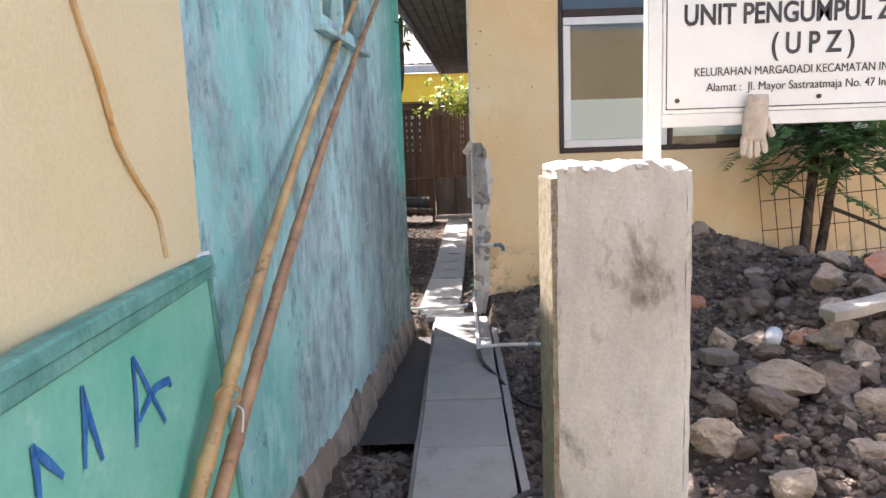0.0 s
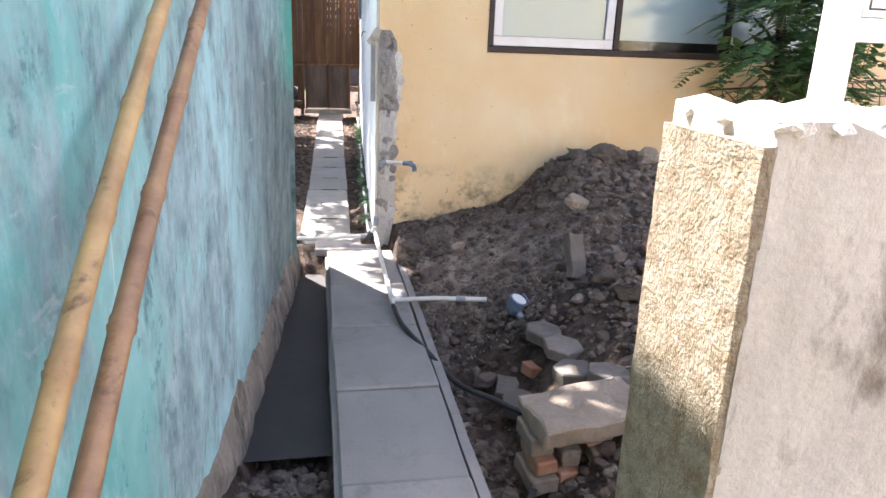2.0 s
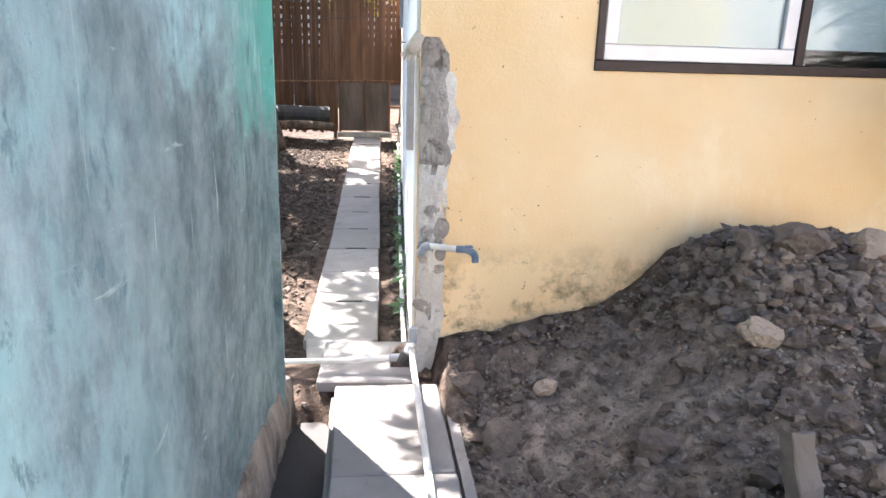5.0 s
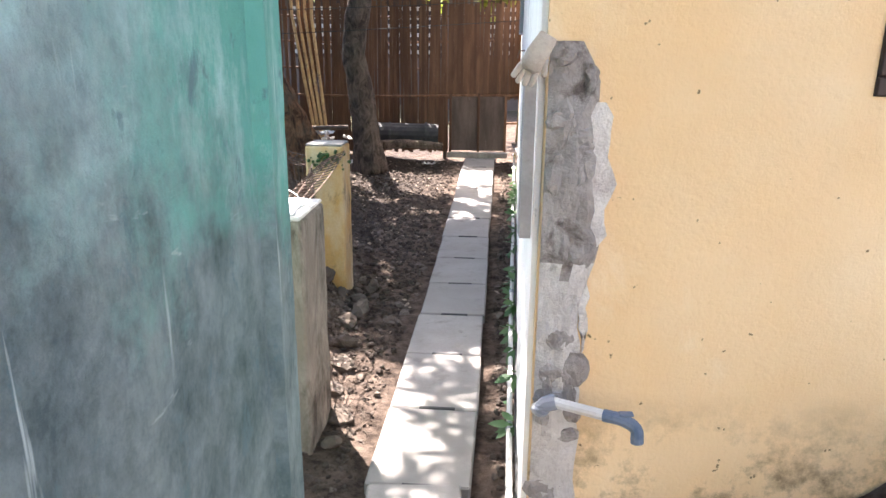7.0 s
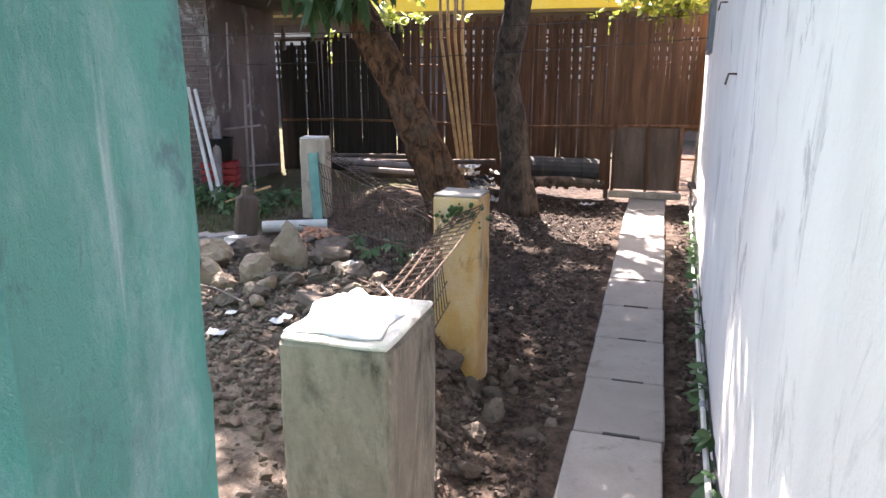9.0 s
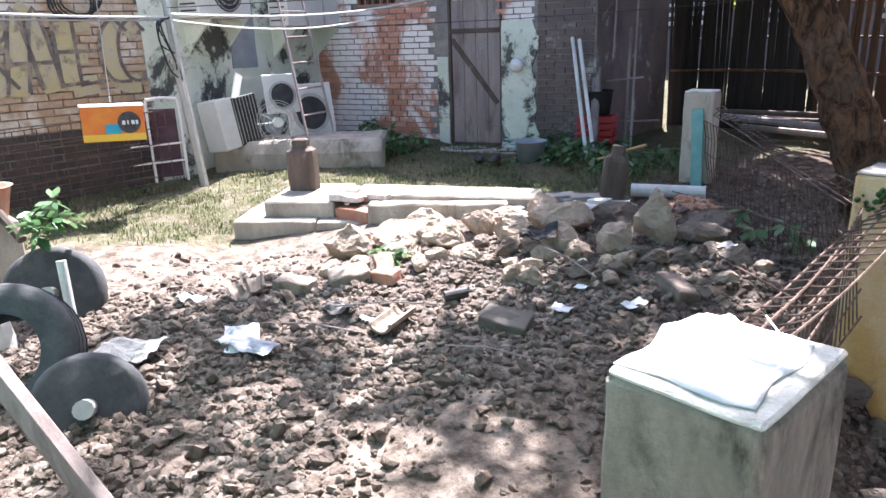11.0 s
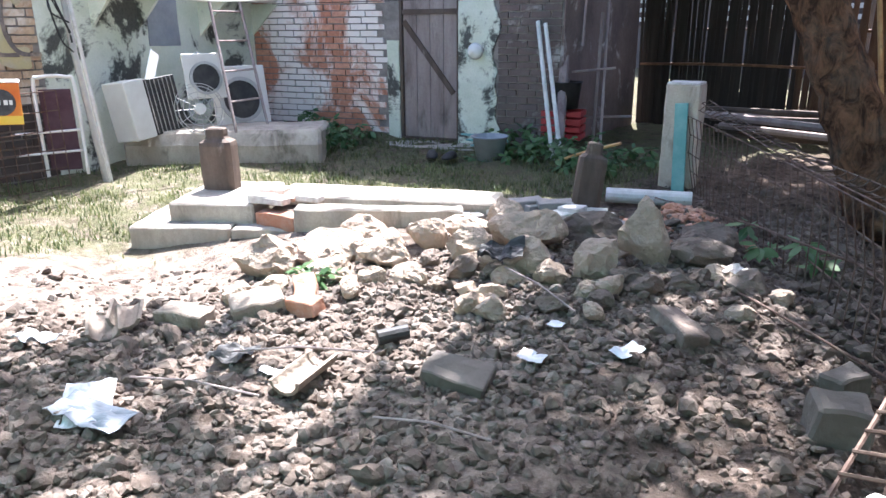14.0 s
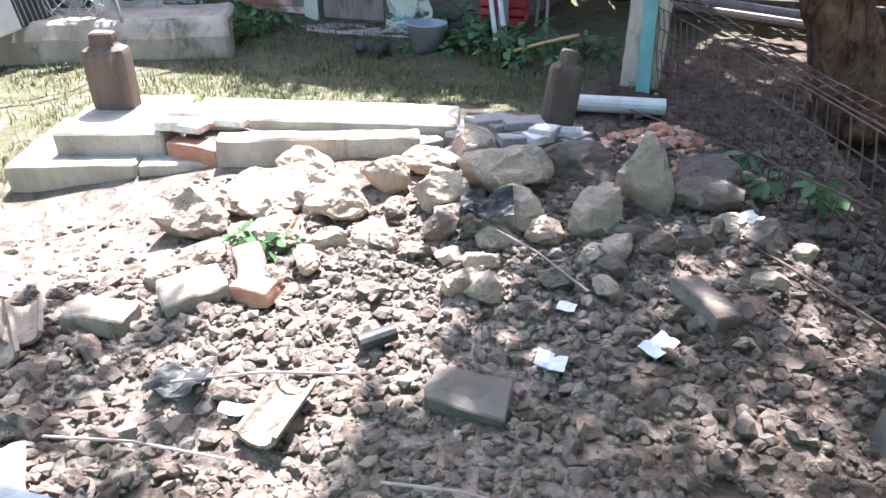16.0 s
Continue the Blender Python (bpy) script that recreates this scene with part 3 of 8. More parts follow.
def ground_z(x, y, fine=True):
    """Height of the ground sheet."""
    s = slab_top(y)
    z = s - 0.07
    # dug yard beyond the posts
    edge = -0.62 - 0.12 * step_in(y, 7.5, 9.5) - 0.9 * step_in(y, 9.4, 12.5)
    z += (0.20 - z) * step_in(-x, -edge - 0.05, -edge + 0.40) * step_in(y, 5.6, 6.6)
    z += 0.06 * step_in(y, 10.5, 13.5) * step_in(-x, 0.6, 1.4)
    # rubble heap before the ochre wall
    if y < 7.5:
        east = step_in(x, 0.55, 1.4)
        z += (0.30 - z) * east * step_in(y, 1.0, 4.0) + (0.0 - z) * east * (1 - step_in(y, 1.0, 4.0))
        side = math.exp(-((x - 1.85) / 0.50) ** 4) if x < 1.85 else math.exp(-((x - 1.85) / 0.85) ** 2)
        z += 0.46 * side * math.exp(-((y - 5.85) / 0.72) ** 2) + 0.22 * hump(x, y, 2.9, 4.9, 0.9, 0.9) + 0.25 * hump(x, y, 0.62, 6.12, 0.55, 0.36)
        z += 0.28 * hump(x, y, 2.75, 4.1, 0.55, 0.7)
        z -= 0.22 * hump(x, y, 0.55, 3.9, 0.28, 1.1)
        # channel between slabs and house, filled with water further on
        gap = step_in(slab_mid(y) - x, 0.20, 0.30) * step_in(x - house_x(y), 0.0, 0.08)
        z -= (0.10 + 0.13 * step_in(y, 3.4, 3.9)) * gap * (1 - step_in(y, 5.9, 6.1)) * step_in(y, 1.5, 2.4)
    z += 0.07 * hump(x, y, -2.75, 9.55, 1.1, 0.40) + 0.06 * hump(x, y, -2.0, 9.8, 0.7, 0.5)
    z += 0.17 * hump(x, y, -2.28, 10.42, 0.30, 0.26) + 0.05 * hump(x, y, -2.4, 9.0, 0.8, 0.4)
    z += 0.10 * step_in(-x, 5.6, 7.0) * step_in(y, 9.0, 11.0)
    z -= 0.15 * hump(x, y, -4.60, 8.45, 0.85, 0.45)
    if fine:
        p = Vector((x, y, 0))
        z += 0.030 * noise.noise(p * 2.6) + 0.016 * noise.noise(p * 7.3)
        if -3.6 < x < 4.2:
            z += 0.034 * abs(noise.noise(p * 13.0)) + 0.014 * noise.noise(p * 24.0)
    # below the slabs
    if abs(x - slab_mid(y)) < 0.26 and 1.2 < y < 14.6:
        z = min(z, s - 0.06)
    return z


def spread(lo, hi, step, far):
    mid = list(np.arange(lo, hi + 1e-6, step))
    out, d, v = [], step, hi
    while v < far:
        d *= 1.6
        v += d
        out.append(v)
    left, d, v = [], step, lo
    while v > -far:
        d *= 1.6
        v -= d
        left.append(v)
    return left[::-1] + mid + out


gx, gy = spread(-7.2, 4.4, 0.055, 1500), spread(0.4, 14.8, 0.055, 1500)
verts, dust, turf, mud_shade = [], [], [], []
for y in gy:
    for x in gx:
        near = -9 < x < 6 and -2 < y < 16
        verts.append((x, y, ground_z(x, y) if near else ground_z(max(-9, min(6, x)), max(-2, min(16, y)), False)))
        k = noise.noise(Vector((x * 0.9, y * 0.9, 3.0)))
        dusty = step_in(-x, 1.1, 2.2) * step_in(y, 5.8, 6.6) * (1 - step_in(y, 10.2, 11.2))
        # the small hump at (-2.9, 8.2) paints a sun patch as paler dust
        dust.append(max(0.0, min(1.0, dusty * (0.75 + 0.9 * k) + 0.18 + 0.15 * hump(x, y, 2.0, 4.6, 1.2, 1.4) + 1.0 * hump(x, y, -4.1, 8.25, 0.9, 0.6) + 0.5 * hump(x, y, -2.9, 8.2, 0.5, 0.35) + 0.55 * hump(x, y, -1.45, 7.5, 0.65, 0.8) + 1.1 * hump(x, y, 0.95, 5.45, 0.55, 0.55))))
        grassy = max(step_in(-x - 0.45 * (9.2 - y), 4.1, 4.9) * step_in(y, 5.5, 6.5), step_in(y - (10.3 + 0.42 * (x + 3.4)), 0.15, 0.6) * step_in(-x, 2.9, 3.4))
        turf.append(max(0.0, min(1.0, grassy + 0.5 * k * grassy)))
        # damp soil; towards the mesh the darkening also paints in shade
        wet_shade = 1.2 * step_in(x, -1.9, -1.3) * (1 - step_in(x, -0.9, -0.7)) * step_in(y, 9.0, 9.8) + step_in(x, 0.3, 0.6) * (1 - step_in(x, 1.5, 2.2)) * step_in(y, 2.0, 3.0) * (1 - step_in(y, 4.3, 5.0)) + 0.8 * (1 - step_in(x, -0.4, -0.1)) * step_in(x, -1.4, -0.6) * step_in(y, 10.5, 12.5)
        mud_shade.append(max(0.0, min(0.6, wet_shade * (0.6 + k))))
nx = len(gx)
faces = [(j * nx + i, j * nx + i + 1, (j + 1) * nx + i + 1, (j + 1) * nx + i) for j in range(len(gy) - 1) for i in range(nx - 1)]
gm = bpy.data.meshes.new("ground")
gm.from_pydata(verts, [], faces)
for key, values in (("dust", dust), ("turf", turf), ("mud_shade", mud_shade)):
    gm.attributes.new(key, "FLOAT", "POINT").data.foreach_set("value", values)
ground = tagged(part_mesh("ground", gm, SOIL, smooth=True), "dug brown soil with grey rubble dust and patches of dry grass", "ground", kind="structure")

# water standing in the channel beside the slabs
bm = bmesh.new()
rows = []
for i in range(13):
    y = 3.72 + i * (5.98 - 3.72) / 12
    rows.append([bm.verts.new((house_x(y) + 0.03, y, -0.115)), bm.verts.new((slab_mid(y) - 0.2, y, -0.115))])
for r0, r1 in zip(rows, rows[1:]):
    bm.faces.new((r0[0], r0[1], r1[1], r1[0]))
tagged(part("water", bm, MUDWATER), "dark stagnant water filling the drain channel beside the house", "water", kind="structure")

# ---- the turquoise house ----
L_h = length(HOUSE_S, HOUSE_N)
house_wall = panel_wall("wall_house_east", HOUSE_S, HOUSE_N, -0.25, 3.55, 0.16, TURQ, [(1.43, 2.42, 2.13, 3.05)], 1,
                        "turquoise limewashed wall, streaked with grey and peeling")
HOUSE_FRONT = (-0.62, -3.0)
panel_wall("wall_house_front", HOUSE_FRONT, (-0.745, 2.095), -0.25, 3.55, 0.18, CREAM, (), 1, "cream yellow painted house wall with a hairline cable stain")
panel_wall("wall_house_north", (-0.343, 6.038), (-4.6, 5.55), -0.25, 3.55, 0.16, TURQ, (), 1, "green painted rear wall of the house")
panel_wall("wall_house_west", (-4.6, 5.7), (-4.6, -3.0), -0.25, 3.55, 0.16, CREAM, (), -1, "cream painted far wall of the house")
bm = boxes([((-4.9, -3.4, 3.56), (-0.52, 6.35, 3.70))], 0.01)
tagged(part("roof_house", bm, ROOFTILE), "low tiled roof of the turquoise house", "roof", kind="structure")
# corner strip of bare white plaster where the two paints meet
m = frame_on((-0.752, 2.05), (-0.745, 2.13))
bm = grid_box((-0.004, -0.012, -0.1), (0.085, 0.03, 1.22), 0.07)
roughen(bm, 0.004, 9)
for v in bm.verts:
    v.co = m @ v.co
tagged(part("trim", bm, WHITEWALL), "bare white plaster strip at the wall corner", "trim", kind="structure")
# crumbling footing
bm = bmesh.new()
prev = None
for i in range(60):
    y = 2.1 + i * 4.0 / 59
    k = noise.noise(Vector((y * 3.0, 0, 0)))
    k2 = noise.noise(Vector((y * 9.0, 4, 0)))
    x = house_x(y)
    row = [bm.verts.new(p) for p in ((x - 0.02, y, 0.11 + 0.09 * k + 0.06 * k2), (x + 0.010, y, 0.09 + 0.09 * k + 0.06 * k2), (x + 0.030 + 0.02 * k2, y, 0.0 + 0.04 * k), (x + 0.050 + 0.03 * k, y, -0.22))]
    if prev:
        for a in range(3):
            bm.faces.new((prev[a], prev[a + 1], row[a + 1], row[a]))
    prev = row
bmesh.ops.recalc_face_normals(bm, faces=bm.faces)
tagged(part("wall_footing", bm, POSTGREY), "crumbling grey plaster footing of the turquoise wall", "footing", kind="structure")

# ---- the ochre building ----
W = 0.16
EASTX = 7.0
panel_wall("wall_ochre_front", CORNER, (EASTX, 6.24), -0.3, 3.4, W, OCHRE, [(0.77, 3.55, 1.44, 3.0)], 1, "ochre yellow painted front wall, damp at the foot")
panel_wall("wall_white_side", (CORNER[0] - 0.015, CORNER[1] + 0.024), WHITE_N, -0.3, 3.4, W, WHITEWALL, [(6.45, 7.1, 1.75, 3.0)], -1, "dirty white side wall with dark streaks and flaking patches")
panel_wall("wall_ochre_back", WHITE_N, (EASTX, 14.5), -0.3, 3.4, W, OCHRE, (), -1, "plain rear wall of the ochre building")
panel_wall("wall_ochre_east", (EASTX, 6.4), (EASTX, 14.3), -0.3, 3.4, W, OCHRE, (), -1, "plain east wall of the ochre building")
# room surfaces coloured dark, so the dimness indoors is painted in
tagged(part("floor_inside", boxes([((0.7, 6.5, 0.3), (6.9, 14.2, 0.35))]), SHADETONE), "dim interior floor of the ochre building", "floor", kind="structure")
tagged(part("wall_inside", boxes([((0.6, 8.9, 0.35), (6.9, 9.0, 3.1))]), SHADETONE), "dim partition wall behind the window", "wall", kind="structure")
tagged(part("ceiling_inside", boxes([((0.6, 6.4, 3.1), (6.9, 14.3, 3.16))]), SHADETONE), "dim ceiling of the room behind the window", "ceiling", kind="structure")
# roof with a boarded overhang along the side wall
m = frame_on(CORNER, WHITE_N)
Lw = length(CORNER, WHITE_N)
tagged(part("roof_ochre", boxes([((-0.55, -6.8, 3.12), (Lw - 0.2, 0.78, 3.20))], 0.0, m), WOODDARK), "dark boarded eaves of the ochre building", "roof", kind="structure")
eave = thing("eave_boards", "weathered brown boards under the eaves with a pale fascia", "eaves", kind="structure")
for i in range(6):
    part("board", boxes([((-0.5, 0.08 + i * 0.115, 3.095), (Lw - 0.22, 0.185 + i * 0.115, 3.115))], 0.003, m), WOODDARK, eave)
part("fascia", boxes([((-0.55, 0.785, 3.02), (Lw - 0.2, 0.81, 3.24))], 0.003, m), WOODGREY, eave, "grey weathered fascia board")
part("end_fascia", boxes([((Lw - 0.195, -0.05, 3.02), (Lw - 0.165, 0.81, 3.24))], 0.003, m), WOODGREY, eave)

# ---- alley: bamboo poles, board, sign and its pillar ----
def bamboo_pole(name, a, b, r0, r1, material, label, bend=(0, 0, 0)):
    """A cane with swollen joints."""
    a, b, bend = Vector(a), Vector(b), Vector(bend)
    L = (b - a).length
    pts, rs = [], []
    n = int(L / 0.3)
    for i in range(n + 1):
        base = i / n
        for d, k in ((-0.018, 1.0), (-0.007, 1.20), (0.0, 1.0), (0.008, 1.16), (0.02, 1.0)):
            t = min(1.0, max(0.0, base + d / L))
            if pts and t <= pts[-1][0]:
                continue
            pts.append((t, k))
    line = [a.lerp(b, t) + bend * math.sin(math.pi * t) + Vector((0, 0.007, 0)) * noise.noise(Vector((t * 9, r0 * 99, 0))) for t, k in pts]
    rs = [(r0 + (r1 - r0) * t) * k for t, k in pts]
    pole = tagged(part(name, pipe(line, rs, 12), material, smooth=True), label, "bamboo pole", "bamboo poles leaning on the wall")
    return pole


pole_a = bamboo_pole("bamboo_pole", (-0.615, 0.66, 0.10), (-0.481, 4.493, 2.50), 0.024, 0.015, CANE, "pale yellow bamboo pole leaning on the turquoise wall", (-0.065, 0.0, 0.0))
pole_b = bamboo_pole("bamboo_pole", (-0.600, 0.72, 0.10), (-0.400, 4.80, 2.50), 0.024, 0.015, CANE2, "reddish brown bamboo pole tied to another one", (-0.06, 0.0, 0.0))
tie = thing("string_tie", "frayed white string tying two bamboo poles together", "string")
for i in range(3):
    m = Matrix.Translation((-0.620, 1.86, 0.835 + 0.008 * i)) @ Matrix.Rotation(radians(90), 4, "Y") @ Matrix.Rotation(radians(40), 4, "X")
    ring = [m @ Vector((0.027 * math.cos(k * math.tau / 16), 0.042 * math.sin(k * math.tau / 16), 0)) for k in range(17)]
    part("loop", pipe(ring, 0.0025, 5), CANE, tie)
part("loose_end", pipe(curve_points([(-0.585, 1.83, 0.83), (-0.565, 1.81, 0.82), (-0.565, 1.79, 0.77)], 4), 0.003, 5), CARDWHITE, tie)

# green board leaning on the cream wall
board = thing("notice_board", "faded green board with blue brush marks against the wall", "board")
bl = frame_on((-0.52, -0.2), (-0.655, 2.1), 0.0) @ Matrix.Rotation(radians(-3.5), 4, "X")
LB = 2.29
part("panel", roughen(grid_box((0.0, 0.0, 0.0), (LB, 0.012, 1.16), 0.25), 0.002, 3), BOARD, board).matrix_world = bl
part("top_rail", boxes([((-0.01, -0.012, 1.145), (LB + 0.012, 0.028, 1.185)), ((-0.01, -0.02, 1.178), (LB + 0.018, 0.032, 1.215))], 0.006), BOARDRIM, board, "chipped dark green wooden top rail").matrix_world = bl
part("end_rail", boxes([((LB - 0.014, -0.01, 0.0), (LB + 0.012, 0.024, 1.144))], 0.004), BOARDRIM, board, "thin dark edge rail").matrix_world = bl


def stroke(points, width, y):
    """A flat brush stroke on the board's face."""
    bm = bmesh.new()
    prev = None
    for i, (x, z) in enumerate(points):
        q = points[min(i + 1, len(points) - 1)]
        p = points[max(i - 1, 0)]
        d = Vector((q[0] - p[0], q[1] - p[1])).normalized()
        w = width * (1.0 if 0 < i < len(points) - 1 else 0.6)
        row = [bm.verts.new((x - d.y * w, y, z + d.x * w)), bm.verts.new((x + d.y * w, y, z - d.x * w))]
        if prev:
            bm.faces.new((prev[0], prev[1], row[1], row[0]))
        prev = row
    return bm


for pts in ([(1.422, 1.105), (1.41, 1.04), (1.383, 0.963)], [(1.422, 1.10), (1.432, 1.03), (1.452, 0.949)],
            [(1.656, 1.088), (1.64, 1.00), (1.606, 0.905)], [(1.656, 1.088), (1.71, 1.0), (1.780, 0.893)], [(1.635, 0.95), (1.70, 0.975), (1.757, 0.985), (1.84, 0.975), (1.850, 0.955)],
            [(1.237, 1.071), (1.238, 1.03), (1.228, 0.96)], [(1.237, 1.07), (1.27, 1.03), (1.31, 0.985)]):
    part("brush_mark", stroke(pts, 0.010, -0.004), BLUEPEN, board, "dark blue brush stroke").matrix_world = bl

# faint cable line on the cream wall
line = thing("wall_cable", "old cable painted over on the cream wall", "cable")
pts = curve_points([(0, 1.22, 2.45), (0, 1.34, 2.08), (0, 1.442, 1.823), (0, 1.52, 1.689), (0, 1.584, 1.547), (0, 1.67, 1.455), (0, 1.771, 1.365), (0, 1.809, 1.25)], 8)
part("cable", pipe([(-0.745 + (2.095 - p.y) * 0.0245 + 0.003, p.y, p.z) for p in pts], 0.008, 6), POSTC, line)

# broken brick pillar in front of the sign
def jagged_pillar():
    pillar = thing("sign_pillar", "tall broken-off rendered brick pillar with a ragged white top", "pillar")
    x0, x1, y0, y1, z1 = 0.325, 0.705, 2.03, 2.30, 1.43
    core = grid_box((x0, y0, -0.1), (x1, y1, z1), 0.05)
    for v in core.verts:
        if v.co.z > z1 - 0.01:
            v.co.z += 0.035 * noise.noise(v.co * 17) + 0.01
        elif v.co.z > z1 - 0.06:
            v.co.z += 0.012 * noise.noise(v.co * 20)
        v.co += 0.0045 * noise.noise_vector(v.co * 6)
    part("shaft", core, RENDERED, pillar)
    side = grid_box((x0 - 0.016, y0 + 0.001, -0.1), (x0 + 0.004, y1, z1 - 0.02), 0.04)
    roughen(side, 0.004, 22)
    part("side_render", side, PEBBLE, pillar, "rough cream roughcast on one side")
    trim = grid_box((x1 + 0.0005, y0 + 0.002, 0.0), (x1 + 0.016, y0 + 0.05, z1 - 0.01), 0.05)
    part("edge_strip", roughen(trim, 0.005, 14), RENDERED, pillar, "cracked strip of plaster")
    for i in range(46):
        px, py = rng.uniform(x0 - 0.005, x1 - 0.01), rng.uniform(y0 + 0.005, y1 - 0.01)
        bm = bmesh.new()
        bmesh.ops.create_icosphere(bm, subdivisions=1, radius=rng.uniform(0.010, 0.026))
        for v in bm.verts:
            v.co = Vector((px, py, z1 + 0.004)) + Vector((v.co.x * 1.5, v.co.y * 1.3, v.co.z * 0.8)) + noise.noise_vector(v.co * 60 + Vector((i, 0, 0))) * 0.008
        part("broken_cement", bm, CHALK, pillar, "white crumbled cement" if i == 0 else "")
    return pillar


jagged_pillar()

# low ledge with pale blue glazed tiles at the foot of the sign
ledge_low = thing("tiled_ledge", "low ledge covered with pale blue glazed tiles beside the pillar", "ledge")
lt = frame_on((0.745, 2.315), (1.95, 2.345))
part("core", boxes([((0.0, -1.05, -0.1), (1.2, -0.004, 0.185))], 0.004, lt), CONC, ledge_low)
for i in range(4):
    for k in range(3):
        part("tile", boxes([((i * 0.301, -0.349 * (k + 1), 0.1855), (i * 0.301 + 0.298, -0.349 * k - 0.003, 0.197))], 0.002, lt), TILEBLUE, ledge_low)

# sign on two white steel posts
sign = thing("signboard", "white sign with black lettering in a white steel frame", "sign")
SY = 2.44
SX0, SX1, SZ0, SZ1 = 0.75, 1.78, 1.60, 2.28
for x in (SX0 - 0.027, SX1 + 0.027):
    part("post", boxes([((x - 0.025, SY - 0.025, -0.05), (x + 0.025, SY + 0.025, SZ1 + 0.10))], 0.004), WHITEPAINT, sign)
for z in (SZ0 - 0.026, SZ1 + 0.026):
    part("rail", boxes([((SX0 - 0.001, SY - 0.02, z - 0.022), (SX1 + 0.001, SY + 0.02, z + 0.022))], 0.003), WHITEPAINT, sign)
face = part("panel", boxes([((SX0 + 0.002, SY - 0.021, SZ0 - 0.002), (SX1 - 0.002, SY - 0.012, SZ1 + 0.002))], 0.002), SIGNFACE, sign)
for lo, hi in (((SX0 + 0.012, SZ0 + 0.010), (SX1 - 0.012, SZ0 + 0.0135)), ((SX0 + 0.012, SZ1 - 0.0135), (SX1 - 0.012, SZ1 - 0.010)),
               ((SX0 + 0.012, SZ0 + 0.0135), (SX0 + 0.0155, SZ1 - 0.0135)), ((SX1 - 0.0155, SZ0 + 0.0135), (SX1 - 0.012, SZ1 - 0.0135))):
    part("border_line", boxes([((lo[0], SY - 0.0225, lo[1]), (hi[0], SY - 0.0205, hi[1]))]), INK, sign)


def lettering(text, size, x, y, z, parent, material, stretch=1.0, align="CENTER", bold=0.0, turn=(90, 0, 0)):
    cu = bpy.data.curves.new("lettering", "FONT")
    cu.body, cu.size, cu.align_x, cu.align_y, cu.extrude, cu.offset = text, size, align, "CENTER", 0.0008, bold
    ob = new("lettering", cu)
    deps = bpy.context.evaluated_depsgraph_get()
    me = bpy.data.meshes.new_from_object(ob.evaluated_get(deps))
    bpy.data.objects.remove(ob)
    me.materials.clear()
    me.materials.append(material)
    ob = new("lettering", me)
    ob.parent = parent
    ob.matrix_world = pose(x, y, z, *turn) @ Matrix.Diagonal((stretch, 1, 1, 1))
    return ob


MIDX = (SX0 + SX1) / 2
LY = SY - 0.0225
lettering("UNIT PENGUMPUL ZAKAT", 0.094, MIDX, LY, 1.916, sign, INK, 0.80, bold=0.002)
lettering("( U P Z )", 0.098, MIDX - 0.01, LY, 1.815, sign, INK, 0.80, bold=0.002)
lettering("KELURAHAN MARGADADI KECAMATAN INDRAMAYU", 0.040, MIDX + 0.0, LY, 1.731, sign, INK, 0.84)
lettering("Alamat :  Jl. Mayor Sastraatmaja No. 47 Indramayu", 0.040, MIDX, LY, 1.680, sign, INK, 0.90)
for x, z in ((0.80, 1.64), (1.28, 1.64), (1.74, 1.64)):
    bm = bmesh.new()
    disc_ring(bm, pose(x, SY - 0.021, z, 90), 0.0, 0.008, 0.0, 0.006, 10)
    part("bolt", bm, RUST, sign, "rusty bolt head")


def glove(name, m, curl, label):
    """A limp cotton work glove: a cuff, a palm and five soft fingers in one mesh."""
    bm = bmesh.new()
    def blob(p, q, r, s):
        tube(bm, [Vector(p), Vector(p).lerp(Vector(q), 0.3), Vector(p).lerp(Vector(q), 0.7), Vector(q), Vector(q) + (Vector(q) - Vector(p)).normalized() * r * 0.5], [r * 0.8, r, r * 1.02, r * 0.9, r * 0.35], s)
    tube(bm, [(0, 0, 0.05), (0, 0, 0.03), (0, 0, -0.03), (0, 0, -0.08), (0, 0, -0.10)], [0.034, 0.038, 0.045, 0.044, 0.03], 12)
    for x, l in ((-0.032, 0.075), (-0.011, 0.09), (0.011, 0.085), (0.032, 0.066)):
        blob((x, 0, -0.08), (x * 1.25, -curl, -0.09 - l * 0.75), 0.012, 8)
    blob((0.04, 0, -0.03), (0.062, -curl * 0.6, -0.085), 0.013, 8)
    for v in bm.verts:
        v.co.y *= 0.45 if abs(v.co.z) < 0.2 else 1
        v.co += noise.noise_vector(v.co * 30) * 0.006
        v.co = m @ v.co
    bmesh.ops.recalc_face_normals(bm, faces=bm.faces)
    return tagged(part(name, bm, GLOVE, smooth=True), label, "glove", "work gloves")


glove("work_glove", pose(1.065, SY - 0.035, 1.60, 8, 0, 6), 0.02, "limp cream cotton work glove hung from the sign frame")

# ---- alley: slabs over the drain, pipes ----
walkway = thing("walkway", "path of grey precast concrete drain covers", "walkway", kind="structure")
def slab_mesh(w, l, h, seed):
    bm = boxes([((-w / 2, -l / 2, -h), (w / 2, l / 2, 0))], 0.008)
    # lifting slot at one end
    for v in bm.verts:
        v.co += noise.noise_vector(v.co * 5 + Vector((seed, 0, 0))) * 0.004
    me = bpy.data.meshes.new("slab")
    bm.to_mesh(me)
    bm.free()
    return me
near_slabs = [slab_mesh(0.455, 0.672, 0.07, s) for s in range(3)]
far_slabs = [slab_mesh(0.42, 0.617, 0.07, s + 5) for s in range(3)]
slot_mesh = bpy.data.meshes.new("lifting_slot")
bm = boxes([((-0.085, -0.010, -0.03), (0.085, 0.010, 0.003))], 0.003)
bm.to_mesh(slot_mesh)
bm.free()
